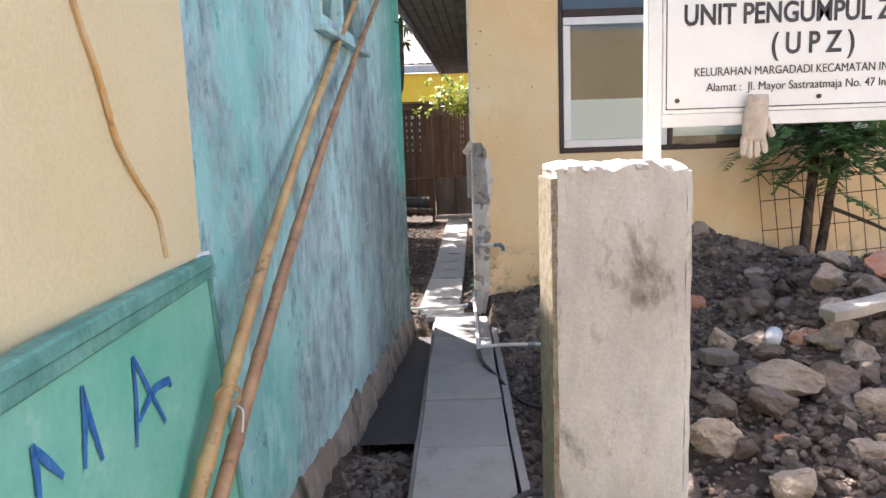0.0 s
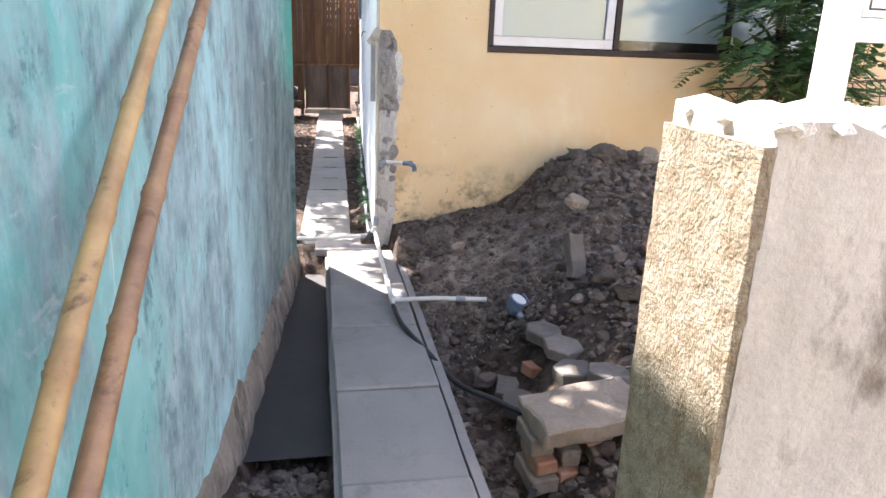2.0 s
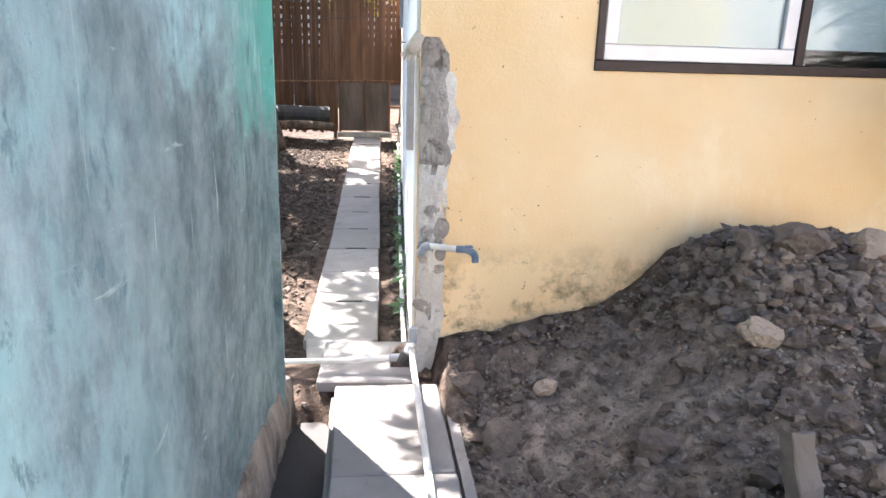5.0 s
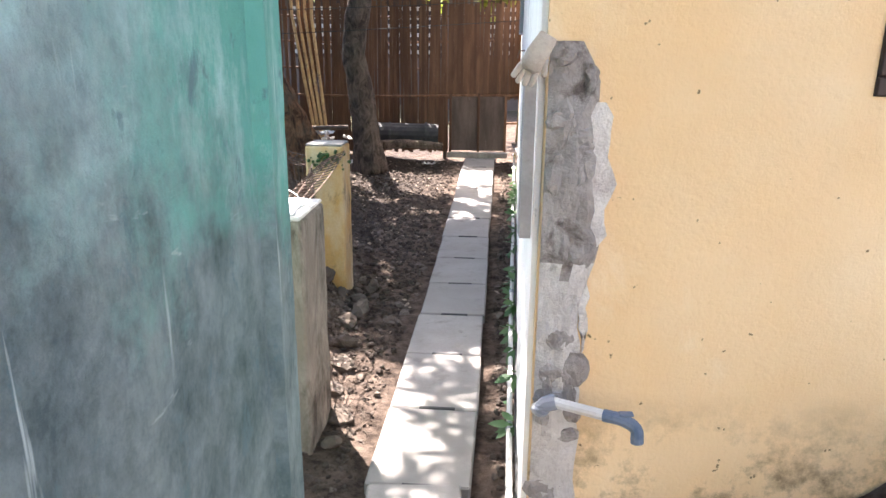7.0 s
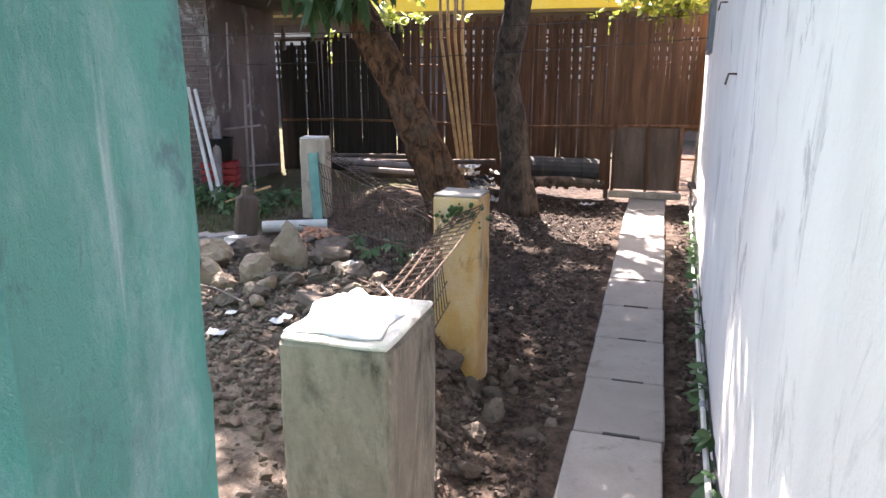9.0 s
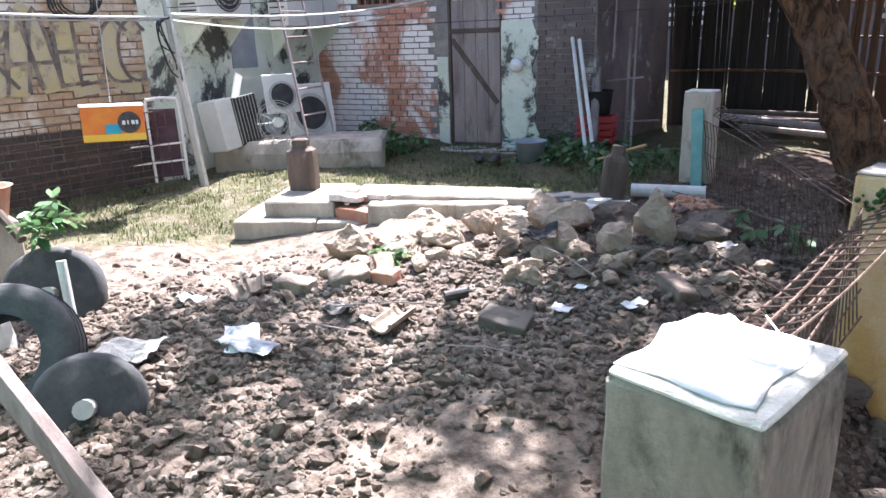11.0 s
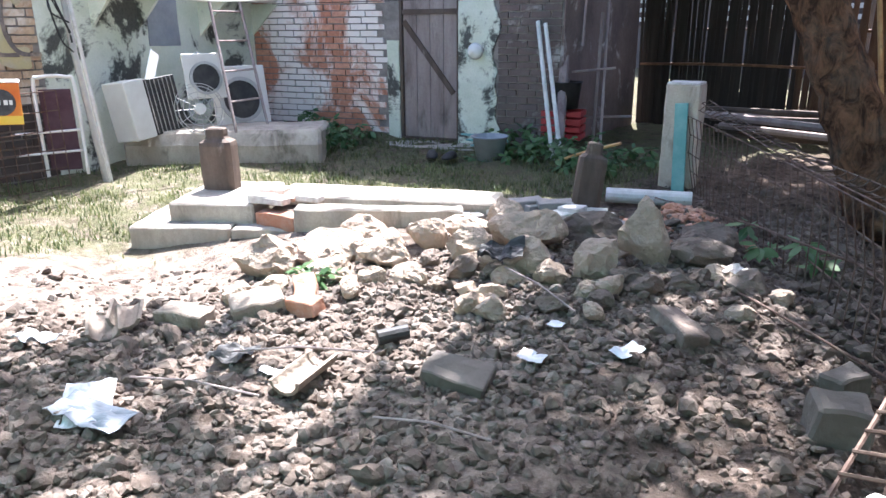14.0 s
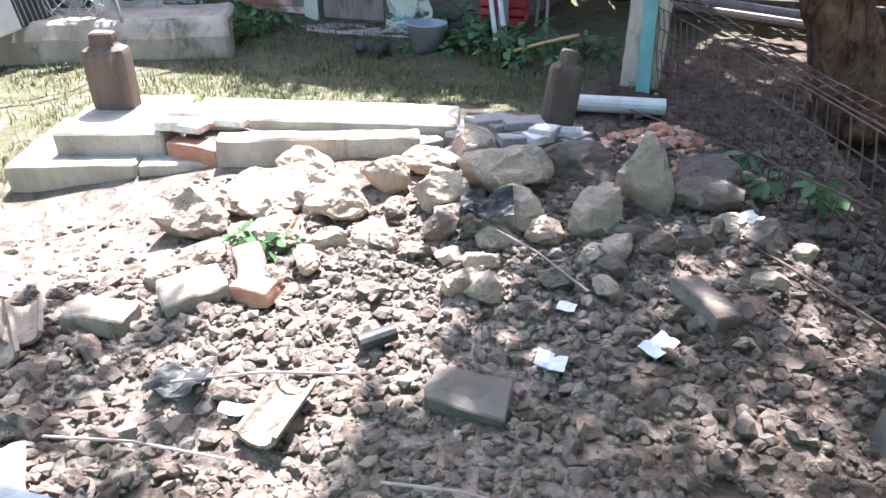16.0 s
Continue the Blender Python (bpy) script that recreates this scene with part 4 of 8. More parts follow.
for i in range(6):
    y = 1.92 + i * 0.68
    yc = y + 0.34
    s = part_mesh("slab", near_slabs[i % 3], SLAB, walkway)
    s.matrix_world = pose(slab_mid(yc), yc, 0.05 + rng.uniform(-0.005, 0.005), rng.uniform(-0.4, 0.4), rng.uniform(-0.5, 0.5), -1.3 + rng.uniform(-0.7, 0.7))
s = part_mesh("slab", slab_mesh(0.44, 0.50, 0.06, 3), SLAB, walkway, "short tilted concrete slab")
s.matrix_world = pose(0.03, 6.30, 0.035, -2.5, 0.5, -3)
s = part_mesh("slab", slab_mesh(0.36, 0.36, 0.05, 9), SLAB, walkway, "broken concrete slab end")
s.matrix_world = pose(-0.10, 6.66, -0.055, -7, 1, 4)
for i in range(13):
    y = 6.86 + i * 0.624
    yc = y + 0.312
    s = part_mesh("slab", far_slabs[i % 3], SLAB, walkway)
    slope = math.degrees(math.atan2(slab_top(yc + 0.3) - slab_top(yc - 0.3), 0.6))
    s.matrix_world = pose(slab_mid(yc) + rng.uniform(-0.006, 0.006), yc, slab_top(yc) + rng.uniform(-0.004, 0.004), slope, 0, -2.7 + rng.uniform(-0.5, 0.5))
    k = part_mesh("lifting_slot", slot_mesh, DARKMETAL, walkway, "dark lifting slot" if i == 0 else "")
    k.matrix_world = pose(slab_mid(y) + 0.02, y, slab_top(y) + 0.001, 0, 0, -2.7)
# raised lip of the drain along the near slabs
kerb = roughen(grid_box((0.0, 0.0, -0.16), (0.035, 4.0, 0.0), 0.16), 0.006, 6)
k = tagged(part("drain_lip", kerb, SLAB), "thin concrete lip of the drain beside the slabs", "kerb", kind="structure")
k.matrix_world = pose(-0.225, 1.95, 0.02, 0, 0, -1.3)
k = tagged(part("drain_lip", roughen(grid_box((0.0, 0.0, -0.16), (0.04, 4.2, 0.0), 0.16), 0.006, 6, 4.0), SLAB), "thin concrete lip of the drain beside the slabs", "kerb", kind="structure")
k.matrix_world = pose(0.268, 1.95, 0.02, 0, 0, -1.3)

pipework = thing("water_pipe", "dirty white plastic water pipe crossing the slabs", "pipe")
part("cross_pipe", pipe([(-0.42, 6.17, 0.10), (-0.1, 6.15, 0.105), (0.225, 6.13, 0.125)], 0.013, 10), PVC, pipework)
part("coupling", pipe([(0.13, 6.136, 0.118), (0.20, 6.131, 0.122)], 0.018, 10), PVCGREY, pipework, "grey coupling")
part("side_pipe", pipe(curve_points([(0.235, 6.13, 0.19), (0.235, 6.05, 0.125), (0.225, 5.6, 0.10), (0.212, 5.1, 0.085), (0.205, 4.85, 0.08)], 6), 0.014, 10), PVC, pipework)
part("stub_pipe", pipe([(0.212, 4.92, 0.085), (0.44, 4.86, 0.11), (0.72, 4.76, 0.13)], 0.013, 10), PVC, pipework)
part("coupling", pipe([(0.56, 4.82, 0.119), (0.61, 4.80, 0.123)], 0.017, 10), PVCGREY, pipework, "grey coupling")
part("elbow", pipe(curve_points([(0.20, 6.12, 0.13), (0.225, 6.14, 0.16), (0.24, 6.15, 0.20), (0.245, 6.15, 0.26)], 4), 0.02, 10), PVCGREY, pipework, "grey elbow")
part("black_valve", pipe([(0.19, 6.12, 0.10), (0.215, 6.12, 0.15)], 0.03, 10), BLACKRUB, pipework, "black wrapped joint")
hose = tagged(part("hose", pipe(curve_points([(0.205, 4.86, 0.08), (0.22, 4.6, 0.07), (0.30, 4.35, 0.04), (0.42, 4.10, -0.03), (0.55, 3.86, 0.0), (0.66, 3.72, -0.03), (0.60, 3.45, -0.10), (0.45, 3.2, -0.10), (0.36, 2.95, -0.05), (0.26, 2.72, 0.05)], 8), 0.013, 8), BLACKRUB, smooth=True), "black rubber hose trailing over the slabs into the ditch", "hose")
wall_pipe = thing("wall_pipe", "thin white water pipe running along the foot of the side wall", "pipe")
wp = []
for i in range(24):
    y = 6.16 + i * 0.36
    x = CORNER[0] + (WHITE_N[0] - CORNER[0]) * (y - CORNER[1]) / (WHITE_N[1] - CORNER[1])
    wp.append((x - 0.045 - 0.012 * noise.noise(Vector((y, 0, 0))), y, ground_z(x - 0.05, y, False) + 0.12 + 0.02 * noise.noise(Vector((y * 0.7, 3, 0)))))
part("pipe_run", pipe(curve_points(wp, 3), 0.013, 8), PVC, wall_pipe)
part("grey_cable", pipe(curve_points([(p[0] + 0.028, p[1], p[2] + 0.035 + 0.015 * math.sin(p[1] * 4)) for p in wp[:22]], 3), 0.006, 6), BLACKRUB, wall_pipe, "dark cable beside the pipe")
for i in range(3, 24, 5):
    p = Vector(wp[i])
    part("joint", pipe([p - Vector((0, 0.03, 0)), p + Vector((0, 0.03, 0))], 0.017, 8), PVCGREY, wall_pipe)

tap = thing("water_tap", "white plastic pipe tap with a dirty blue spout", "tap")
part("elbow", pipe(curve_points([(0.275, 6.21, 0.60), (0.275, 6.14, 0.635), (0.285, 6.13, 0.655), (0.31, 6.125, 0.665)], 4), 0.021, 10), PVCGREY, tap, "grey elbow joint")
part("pipe", pipe([(0.30, 6.125, 0.665), (0.43, 6.05, 0.668)], 0.014, 10), PVC, tap)
part("spout", pipe(curve_points([(0.42, 6.055, 0.668), (0.46, 6.03, 0.67), (0.49, 6.015, 0.655), (0.495, 6.01, 0.62)], 4), 0.016, 10), BLUEPL, tap, "dirty blue spout")
part("handle", boxes([((0.45, 6.02, 0.683), (0.485, 6.04, 0.69))], 0.002), BLUEPL, tap)

# exposed corner of the ochre building
corner = thing("broken_corner", "stripped wall corner with exposed rough plaster and mortar", "plaster", kind="structure")
bm = bmesh.new()
rows = []
for i in range(40):
    z = -0.2 + i * 1.76 / 39
    w = 0.125 + 0.035 * noise.noise(Vector((z * 3.1, 0, 2))) + 0.02 * noise.noise(Vector((z * 11, 0, 2)))
    if z > 1.47:
        w *= 1.0 - (z - 1.47) * 4
    row = []
    for k in range(6):
        f = k / 5
        d = 0.006 + 0.020 * (1 - abs(2 * f - 1)) * (0.7 + noise.noise(Vector((f * 3, 0, z * 7)))) + 0.010 * noise.noise(Vector((f * 9, 1, z * 16)))
        row.append(bm.verts.new((CORNER[0] + 0.004 + w * f, CORNER[1] - max(0.004, d) * (0.25 if k == 5 else 1.0), z)))
    rows.append(row)
for r0, r1 in zip(rows, rows[1:]):
    for k in range(5):
        f = bm.faces.new((r0[k], r0[k + 1], r1[k + 1], r1[k]))
        f.material_index = 1 if r0[k].co.z < 0.98 + 0.10 * noise.noise(Vector((k * 0.8, 3, 1))) else 0
plaster_mesh = part("rough_plaster", bm, PLASTER, corner)
plaster_mesh.data.materials.append(PALEPLASTER)
for i in range(26):
    z = rng.choice([rng.uniform(0.3, 0.85), rng.uniform(1.05, 1.54)])
    bm = bmesh.new()
    bmesh.ops.create_icosphere(bm, subdivisions=2, radius=0.5)
    s = Vector((rng.uniform(0.03, 0.09), rng.uniform(0.012, 0.024), rng.uniform(0.04, 0.13)))
    c = Vector((CORNER[0] + rng.uniform(0.03, 0.11), CORNER[1] - 0.012, z))
    for v in bm.verts:
        v.co = c + Vector((v.co.x * s.x, v.co.y * s.y, v.co.z * s.z)) + noise.noise_vector(v.co * 3 + Vector((i, 0, 0))) * 0.012
    part("mortar_lump", bm, PLASTER, corner)
for x, z, w, h in ((0.372, 1.06, 0.060, 0.36), (0.365, 0.72, 0.030, 0.30)):
    bm = grid_box((x, CORNER[1] - 0.007, z), (x + w, CORNER[1] - 0.001, z + h), 0.03)
    for v in bm.verts:
        v.co.x += 0.030 * noise.noise(Vector((0, v.co.x * 40, v.co.z * 17))) - (v.co.x - x) * abs(v.co.z - z - h / 2) / h * 1.2
    part("bare_patch", bm, CHALK, corner, "pale patch where the paint has come off")
bm = grid_box((CORNER[0] - 0.050, CORNER[1] + 0.002, 1.08), (CORNER[0] - 0.022, CORNER[1] + 0.070, 1.50), 0.1)
tagged(part("conduit", roughen(bm, 0.002, 8), CONDUIT), "short grey plastic conduit at the wall corner", "conduit")
glove("work_glove", pose(0.235, 6.150, 1.545, 4, 30, -14) @ Matrix.Scale(0.60, 4), 0.02, "dirty grey-cream work glove draped over the broken wall edge")

# ---- window in the ochre wall ----
wm = frame_on(CORNER, (EASTX, 6.24))
window = thing("window_1", "dark brown wooden window with one pale aluminium sash", "window", kind="structure")
WX0, WX1, WZ0, WZ1 = 0.77, 3.55, 1.44, 3.0
def wpart(name, items, material, label="", bevel=0.004, parent=None):
    return part(name, boxes(items, bevel, wm), material, parent or window, label)
wpart("window_frame", [((WX0, -0.012, WZ0), (WX1, 0.07, WZ0 + 0.045))], FRAMEDARK, "dark brown sill rail")
wpart("window_frame", [((WX0, -0.012, WZ1 - 0.04), (WX1, 0.07, WZ1))], FRAMEDARK)
wpart("window_frame", [((WX0, -0.014, WZ0 + 0.0455), (WX0 + 0.035, 0.07, WZ1 - 0.041))], FRAMEDARK)
wpart("window_frame", [((WX1 - 0.035, -0.014, WZ0 + 0.0455), (WX1, 0.07, WZ1 - 0.041))], FRAMEDARK)
wpart("transom", [((WX0 + 0.0355, -0.01, 2.60), (WX1 - 0.0355, 0.068, 2.66))], FRAMEDARK)
wpart("mullion", [((1.72, -0.01, WZ0 + 0.046), (1.765, 0.068, 2.599))], FRAMEDARK)
wpart("mullion", [((2.62, -0.01, WZ0 + 0.046), (2.665, 0.068, 2.599))], FRAMEDARK)
sash = wpart("sash", [((WX0 + 0.04, 0.0, WZ0 + 0.047), (1.718, 0.045, WZ0 + 0.115)), ((WX0 + 0.04, 0.0, 2.53), (1.718, 0.045, 2.598)),
                      ((WX0 + 0.04, 0.002, WZ0 + 0.1155), (WX0 + 0.105, 0.043, 2.5295)), ((1.653, 0.002, WZ0 + 0.1155), (1.718, 0.043, 2.5295))], ALU, "pale aluminium sash frame")
for x0, x1, z0, z1 in ((WX0 + 0.106, 1.652, WZ0 + 0.116, 2.529), (1.766, 2.619, WZ0 + 0.046, 2.599), (2.666, WX1 - 0.036, WZ0 + 0.046, 2.599), (WX0 + 0.036, WX1 - 0.036, 2.661, WZ1 - 0.041)):
    pane = part("pane", boxes([((x0, 0.022, z0), (x1, 0.027, z1))], 0.0, wm), PANE, window)
    pane.visible_shadow = False
for x0, x1 in ((WX0 + 0.106, 1.652), (1.766, 2.619), (2.666, WX1 - 0.036)):
    part("frosted_film", boxes([((x0, 0.030, WZ0 + 0.117), (x1, 0.032, 1.90))], 0.0, wm), FROST, window, "pale frosted film on the lower pane")
notice = thing("notice", "small white no-smoking notice stuck behind the pane", "notice")
part("sheet", boxes([((2.02, 0.034, 1.935), (2.16, 0.037, 2.10))], 0.0, wm), CARDWHITE, notice)
bm = bmesh.new()
disc_ring(bm, wm @ pose(2.09, 0.033, 2.03, 90), 0.035, 0.046, 0.0, 0.0015, 20)
part("ring", bm, INK, notice)
part("bar", boxes([((-0.04, 0, -0.005), (0.04, 0.0015, 0.005))], 0.0, wm @ pose(2.09, 0.0315, 2.03, 0, 45, 0)), INK, notice)
cabinet = thing("filing_cabinet", "dim wooden cabinet standing inside the room", "cabinet")
part("body", boxes([((1.9, 0.9, 0.35), (2.5, 1.4, 2.6))], 0.01, wm), WOODDARK, cabinet)
part("door", boxes([((1.93, 0.88, 0.45), (2.19, 0.898, 2.55))], 0.004, wm), PLUM, cabinet)
part("door", boxes([((2.21, 0.88, 0.45), (2.47, 0.898, 2.55))], 0.004, wm), PLUM, cabinet)

# high window of the house
hw = frame_on(HOUSE_S, HOUSE_N)
w2 = thing("window_2", "small high window with a pale turquoise wooden frame", "window", kind="structure")
for lo, hi in (((1.43, -0.03, 2.13), (2.42, 0.08, 2.19)), ((1.43, -0.03, 3.0), (2.42, 0.08, 3.05)), ((1.43, -0.028, 2.1905), (1.48, 0.08, 2.9995)), ((2.37, -0.028, 2.1905), (2.42, 0.08, 2.9995)), ((1.90, -0.02, 2.1905), (1.95, 0.08, 2.9995))):
    part("window_frame", boxes([(lo, hi)], 0.004, hw), TURQ, w2)
for x0, x1 in ((1.481, 1.899), (1.951, 2.369)):
    part("pane", boxes([((x0, 0.03, 2.191), (x1, 0.036, 2.999))], 0.0, hw), PANE, w2)
part("window_sill", boxes([((1.40, -0.06, 2.10), (2.45, 0.0, 2.128))], 0.004, hw), TURQ, w2)
# dimness of the room above is in this dark colour
tagged(part("ceiling_house", boxes([((-4.5, -2.9, 3.4), (-0.95, 5.5, 3.44))]), SHADETONE), "dim ceiling inside the house", "ceiling", kind="structure")
hk = thing("wall_hook", "short rusty iron rod sticking out of the wall", "hook")
part("rod", pipe([(-0.37, 5.86, 2.56), (-0.27, 5.78, 2.50), (-0.25, 5.75, 2.52)], 0.006, 6), RUST, hk)

# ragged end of the turquoise wall
bm = bmesh.new()
rows = []
for i in range(70):
    z = -0.15 + i * 3.6 / 69
    k, k2 = noise.noise(Vector((z * 4, 1, 0))), noise.noise(Vector((z * 15, 2, 0)))
    w, d = 0.035 + 0.022 * k + 0.010 * k2, 0.012 + 0.010 * k2
    x, y = HOUSE_N
    rows.append([bm.verts.new(q) for q in ((x + 0.001, y - w - 0.03, z), (x + 0.003 + 0.002 * k2, y - w * 0.5, z), (x + 0.001, y + d - 0.012, z), (x - 0.03 + 0.01 * k, y + d - 0.006, z), (x - 0.06, y + 0.004, z))])
for r0, r1 in zip(rows, rows[1:]):
    for a in range(4):
        bm.faces.new((r0[a], r0[a + 1], r1[a + 1], r1[a]))
bmesh.ops.recalc_face_normals(bm, faces=bm.faces)
tagged(part("wall_edge", bm, TURQ), "chipped pale green plaster along the wall end", "plaster", kind="structure")

# dark window high in the white side wall; an added board darkens its opening
sm = frame_on(CORNER, WHITE_N)
w3 = thing("window_3", "narrow dark window in the white side wall", "window", kind="structure")
for lo, hi in (((6.45, -0.02, 1.75), (7.1, 0.03, 1.79)), ((6.45, -0.02, 2.96), (7.1, 0.03, 3.0)), ((6.45, -0.018, 1.7905), (6.49, 0.03, 2.9595)), ((7.06, -0.018, 1.7905), (7.1, 0.03, 2.9595))):
    part("window_frame", boxes([(lo, (hi[0], hi[1] + 0.012, hi[2]))], 0.003, sm), PVCGREY, w3)
part("shutter", boxes([((6.491, -0.06, 1.791), (7.059, -0.04, 2.959))], 0.003, sm), FRAMEDARK, w3)
for u, z in ((4.6, 2.32), (4.66, 2.02), (3.2, 1.55)):
    hk = thing("wall_hook", "small rusty iron hook in the white wall", "hook", "iron hooks")
    part("rod", pipe([sm @ Vector((u, -0.01, z)), sm @ Vector((u, 0.05, z)), sm @ Vector((u + 0.02, 0.06, z - 0.05))], 0.006, 6), RUST, hk)

# ---- yard: posts and wire mesh ----
def concrete_post(label, x0, x1, y0, y1, z0, z1, material, turn=0.0, cap=None, lean=(0, 0)):
    post = thing("concrete_post", label, "post", "concrete fence posts", at=pose((x0 + x1) / 2, (y0 + y1) / 2, z0, lean[0], lean[1], turn))
    w, d, h = (x1 - x0) / 2, (y1 - y0) / 2, z1 - z0
    bm = grid_box((-w, -d, 0), (w, d, h), 0.06, 0.012)
    for v in bm.verts:
        v.co += noise.noise_vector(v.co * 7 + Vector((x0, y0, 0)) * 9) * 0.006 + noise.noise_vector(v.co * 21 + Vector((x0, 0, 0))) * 0.002
    part("shaft", bm, material, post)
    if cap:
        bm = grid_box((-w + 0.004, -d + 0.004, h - 0.004), (w - 0.004, d - 0.004, h + 0.012), 0.05, 0.006)
        part("cap", roughen(bm, 0.004, 12), cap, post, "thin pale cement skim on top")
    return post


P1 = concrete_post("low grey concrete post with a pale top", -0.865, -0.565, 7.12, 7.50, -0.15, 0.895, POSTGREY, -2, CHALK)
P2 = concrete_post("ochre-stained concrete post with moss near the top", -1.01, -0.755, 9.14, 9.38, -0.25, 0.925, POSTC, -3, SLAB)
P3 = concrete_post("pale concrete post with a teal board leaning on it", -3.0, -2.755, 11.66, 11.90, 0.10, 0.975, POSTPALE, 12, CHALK)
bm = bmesh.new()
for i in range(60):
    m = Matrix.Translation((-0.87 + rng.gauss(0, 0.055), 9.132, 0.83 + rng.gauss(0, 0.035)))
    bmesh.ops.create_icosphere(bm, subdivisions=1, radius=rng.uniform(0.006, 0.016), matrix=m)
moss = tagged(part("moss", bm, LEAFDARK, P2, "dark clump of moss"), kind="stuff")
moss.matrix_parent_inverse = P2.matrix_world.inverted()
tb = tagged(part("plank", grid_box((-0.045, -0.012, 0), (0.045, 0.012, 0.66), 0.1, 0.003), TEALPL), "faded teal board leaning on the concrete post", "board")
tb.matrix_world = pose(-2.80, 11.61, 0.19, -3, -3, 14)

# crumpled white sheet lying on the low post
bm = bmesh.new()
bmesh.ops.create_grid(bm, x_segments=22, y_segments=22, size=0.5)
for v in bm.verts:
    u, w = v.co.x * 0.25, v.co.y * 0.32
    lift = 0.006 + 0.004 * abs(noise.noise(Vector((u * 14, w * 14, 0)))) + 0.05 * hump(u, w, -0.02, 0.08, 0.035, 0.03) + 0.035 * hump(u, w, -0.07, 0.02, 0.06, 0.04)
    v.co = Vector((-0.735 + u * (1 + 0.12 * noise.noise(Vector((w * 9, 0, 0)))), 7.31 + w * (1 + 0.12 * noise.noise(Vector((u * 9, 5, 0)))), 0.905 + lift))
sheet = part("plastic_sheet", bm, PAPER, smooth=True)
sheet.modifiers.new("thickness", "SOLIDIFY").thickness = 0.003
tagged(sheet, "crumpled white plastic sheet lying on the low concrete post", "sheet")
st = thing("string_loop", "loop of pale string on the concrete post", "string")
part("string", pipe(curve_points([(-0.70, 7.43, 0.96), (-0.64, 7.36, 0.945), (-0.62, 7.28, 0.93), (-0.66, 7.22, 0.925), (-0.63, 7.17, 0.92)], 6), 0.002, 5), CARDWHITE, st)


def wire_panel(label, corner, along, up, nu, nv, r=0.0035, sag=0.0, material=RUST, name="wire_mesh", group="rusty mesh panels"):
    """Welded wire mesh: nu wires upwards, nv lengthwise, each one a part."""
    mesh = thing(name, label, "wire mesh", group)
    corner, along, up = Vector(corner), Vector(along), Vector(up)
    side = along.cross(up).normalized()
    def at(u, v):
        k = noise.noise(Vector((u * 2.3, v * 1.7, corner.x)))
        return corner + along * u + up * v + side * (sag * (math.sin(math.pi * u) * 0.6 + k)) - Vector((0, 0, 1)) * abs(sag) * 0.5 * math.sin(math.pi * u) * v
    for i in range(nu + 1):
        u = min(1.0, i / nu)
        part("upright_wire", pipe([at(u, v / 4) for v in range(5)], r, 5), material, mesh)
    for j in range(nv + 1):
        v = j / nv
        part("long_wire", pipe([at(u / 10, v) + side * 2 * r for u in range(11)], r * 1.1, 5), material, mesh)
    return mesh


# stacked cage of column reinforcement from post to post
wire_panel("rusty folded wire mesh lying between two concrete posts", (-0.80, 7.48, 0.33), (-0.14, 1.68, 0.02), (-0.02, 0.0, 0.46), 26, 4, 0.0035, 0.03)
wire_panel("rusty folded wire mesh lying between two concrete posts", (-0.93, 7.50, 0.72), (0.02, 1.62, 0.10), (0.17, 0.0, 0.07), 22, 3, 0.0035, 0.02)
wire_panel("rusty wire mesh sagging between two concrete posts", (-1.02, 9.30, 0.24), (-1.76, 2.42, 0.0), (-0.05, 0.0, 0.52), 34, 4, 0.0035, 0.05)
wire_panel("rusty wire mesh sagging between two concrete posts", (-1.03, 9.32, 0.76), (-1.74, 2.40, 0.06), (0.07, 0.06, 0.04), 30, 2, 0.0035, 0.03)
for a, b in (((-0.95, 9.2, 0.25), (-2.2, 9.9, 0.30)), ((-1.0, 9.5, 0.5), (-2.6, 10.8, 0.35))):
    rod = tagged(part("iron_rod", pipe([a, Vector(a).lerp(Vector(b), 0.5) + Vector((0, 0, 0.03)), b], 0.005, 6), RUST), "thin rusty reinforcing rod lying over the rubble", "iron rod", "loose rods")
# mesh leaning on the ochre wall
wire_panel("rusty wire mesh with a bent top leaning on the ochre wall", (2.80, 6.02, 0.20), (1.9, 0.02, 0.14), (-0.05, 0.13, 1.02), 15, 4, 0.004, 0.02)
wire_panel("rusty wire mesh with a bent top leaning on the ochre wall", (2.75, 5.90, 1.12), (1.9, 0.02, 0.14), (0.0, 0.22, 0.10), 15, 1, 0.004, 0.0)
# mesh before the graffiti wall
wire_panel("rusty wire mesh fence standing before the brick wall", (-6.50, 6.2, 0.12), (0.02, 2.62, 0.10), (0, 0, 0.72), 30, 5, 0.004, 0.01, RUST)

# ---- bamboo fence at the far end ----
fence = thing("bamboo_fence", "tall fence of split brown bamboo slats woven on cross rails", "fence", kind="structure")
fm = frame_on(FENCE_A, FENCE_B)
LF = length(FENCE_A, FENCE_B)
slat_meshes = []
for s in range(4):
    bm = grid_box((-0.017 - 0.003 * s, -0.004, 0), (0.016 + 0.002 * s, 0.004, 1.0), 0.34)
    for v in bm.verts:
        v.co.x += 0.006 * noise.noise(Vector((s * 5, 0, v.co.z * 3)))
        v.co.y += 0.006 * noise.noise(Vector((s * 5, 7, v.co.z * 4)))
    me = bpy.data.meshes.new("slat")
    bm.to_mesh(me)
    bm.free()
    slat_meshes.append(me)
# slat copies for the shed end, with shade put into their colour
shade_slats = [me.copy() for me in slat_meshes]
u = 0.0
i = 0
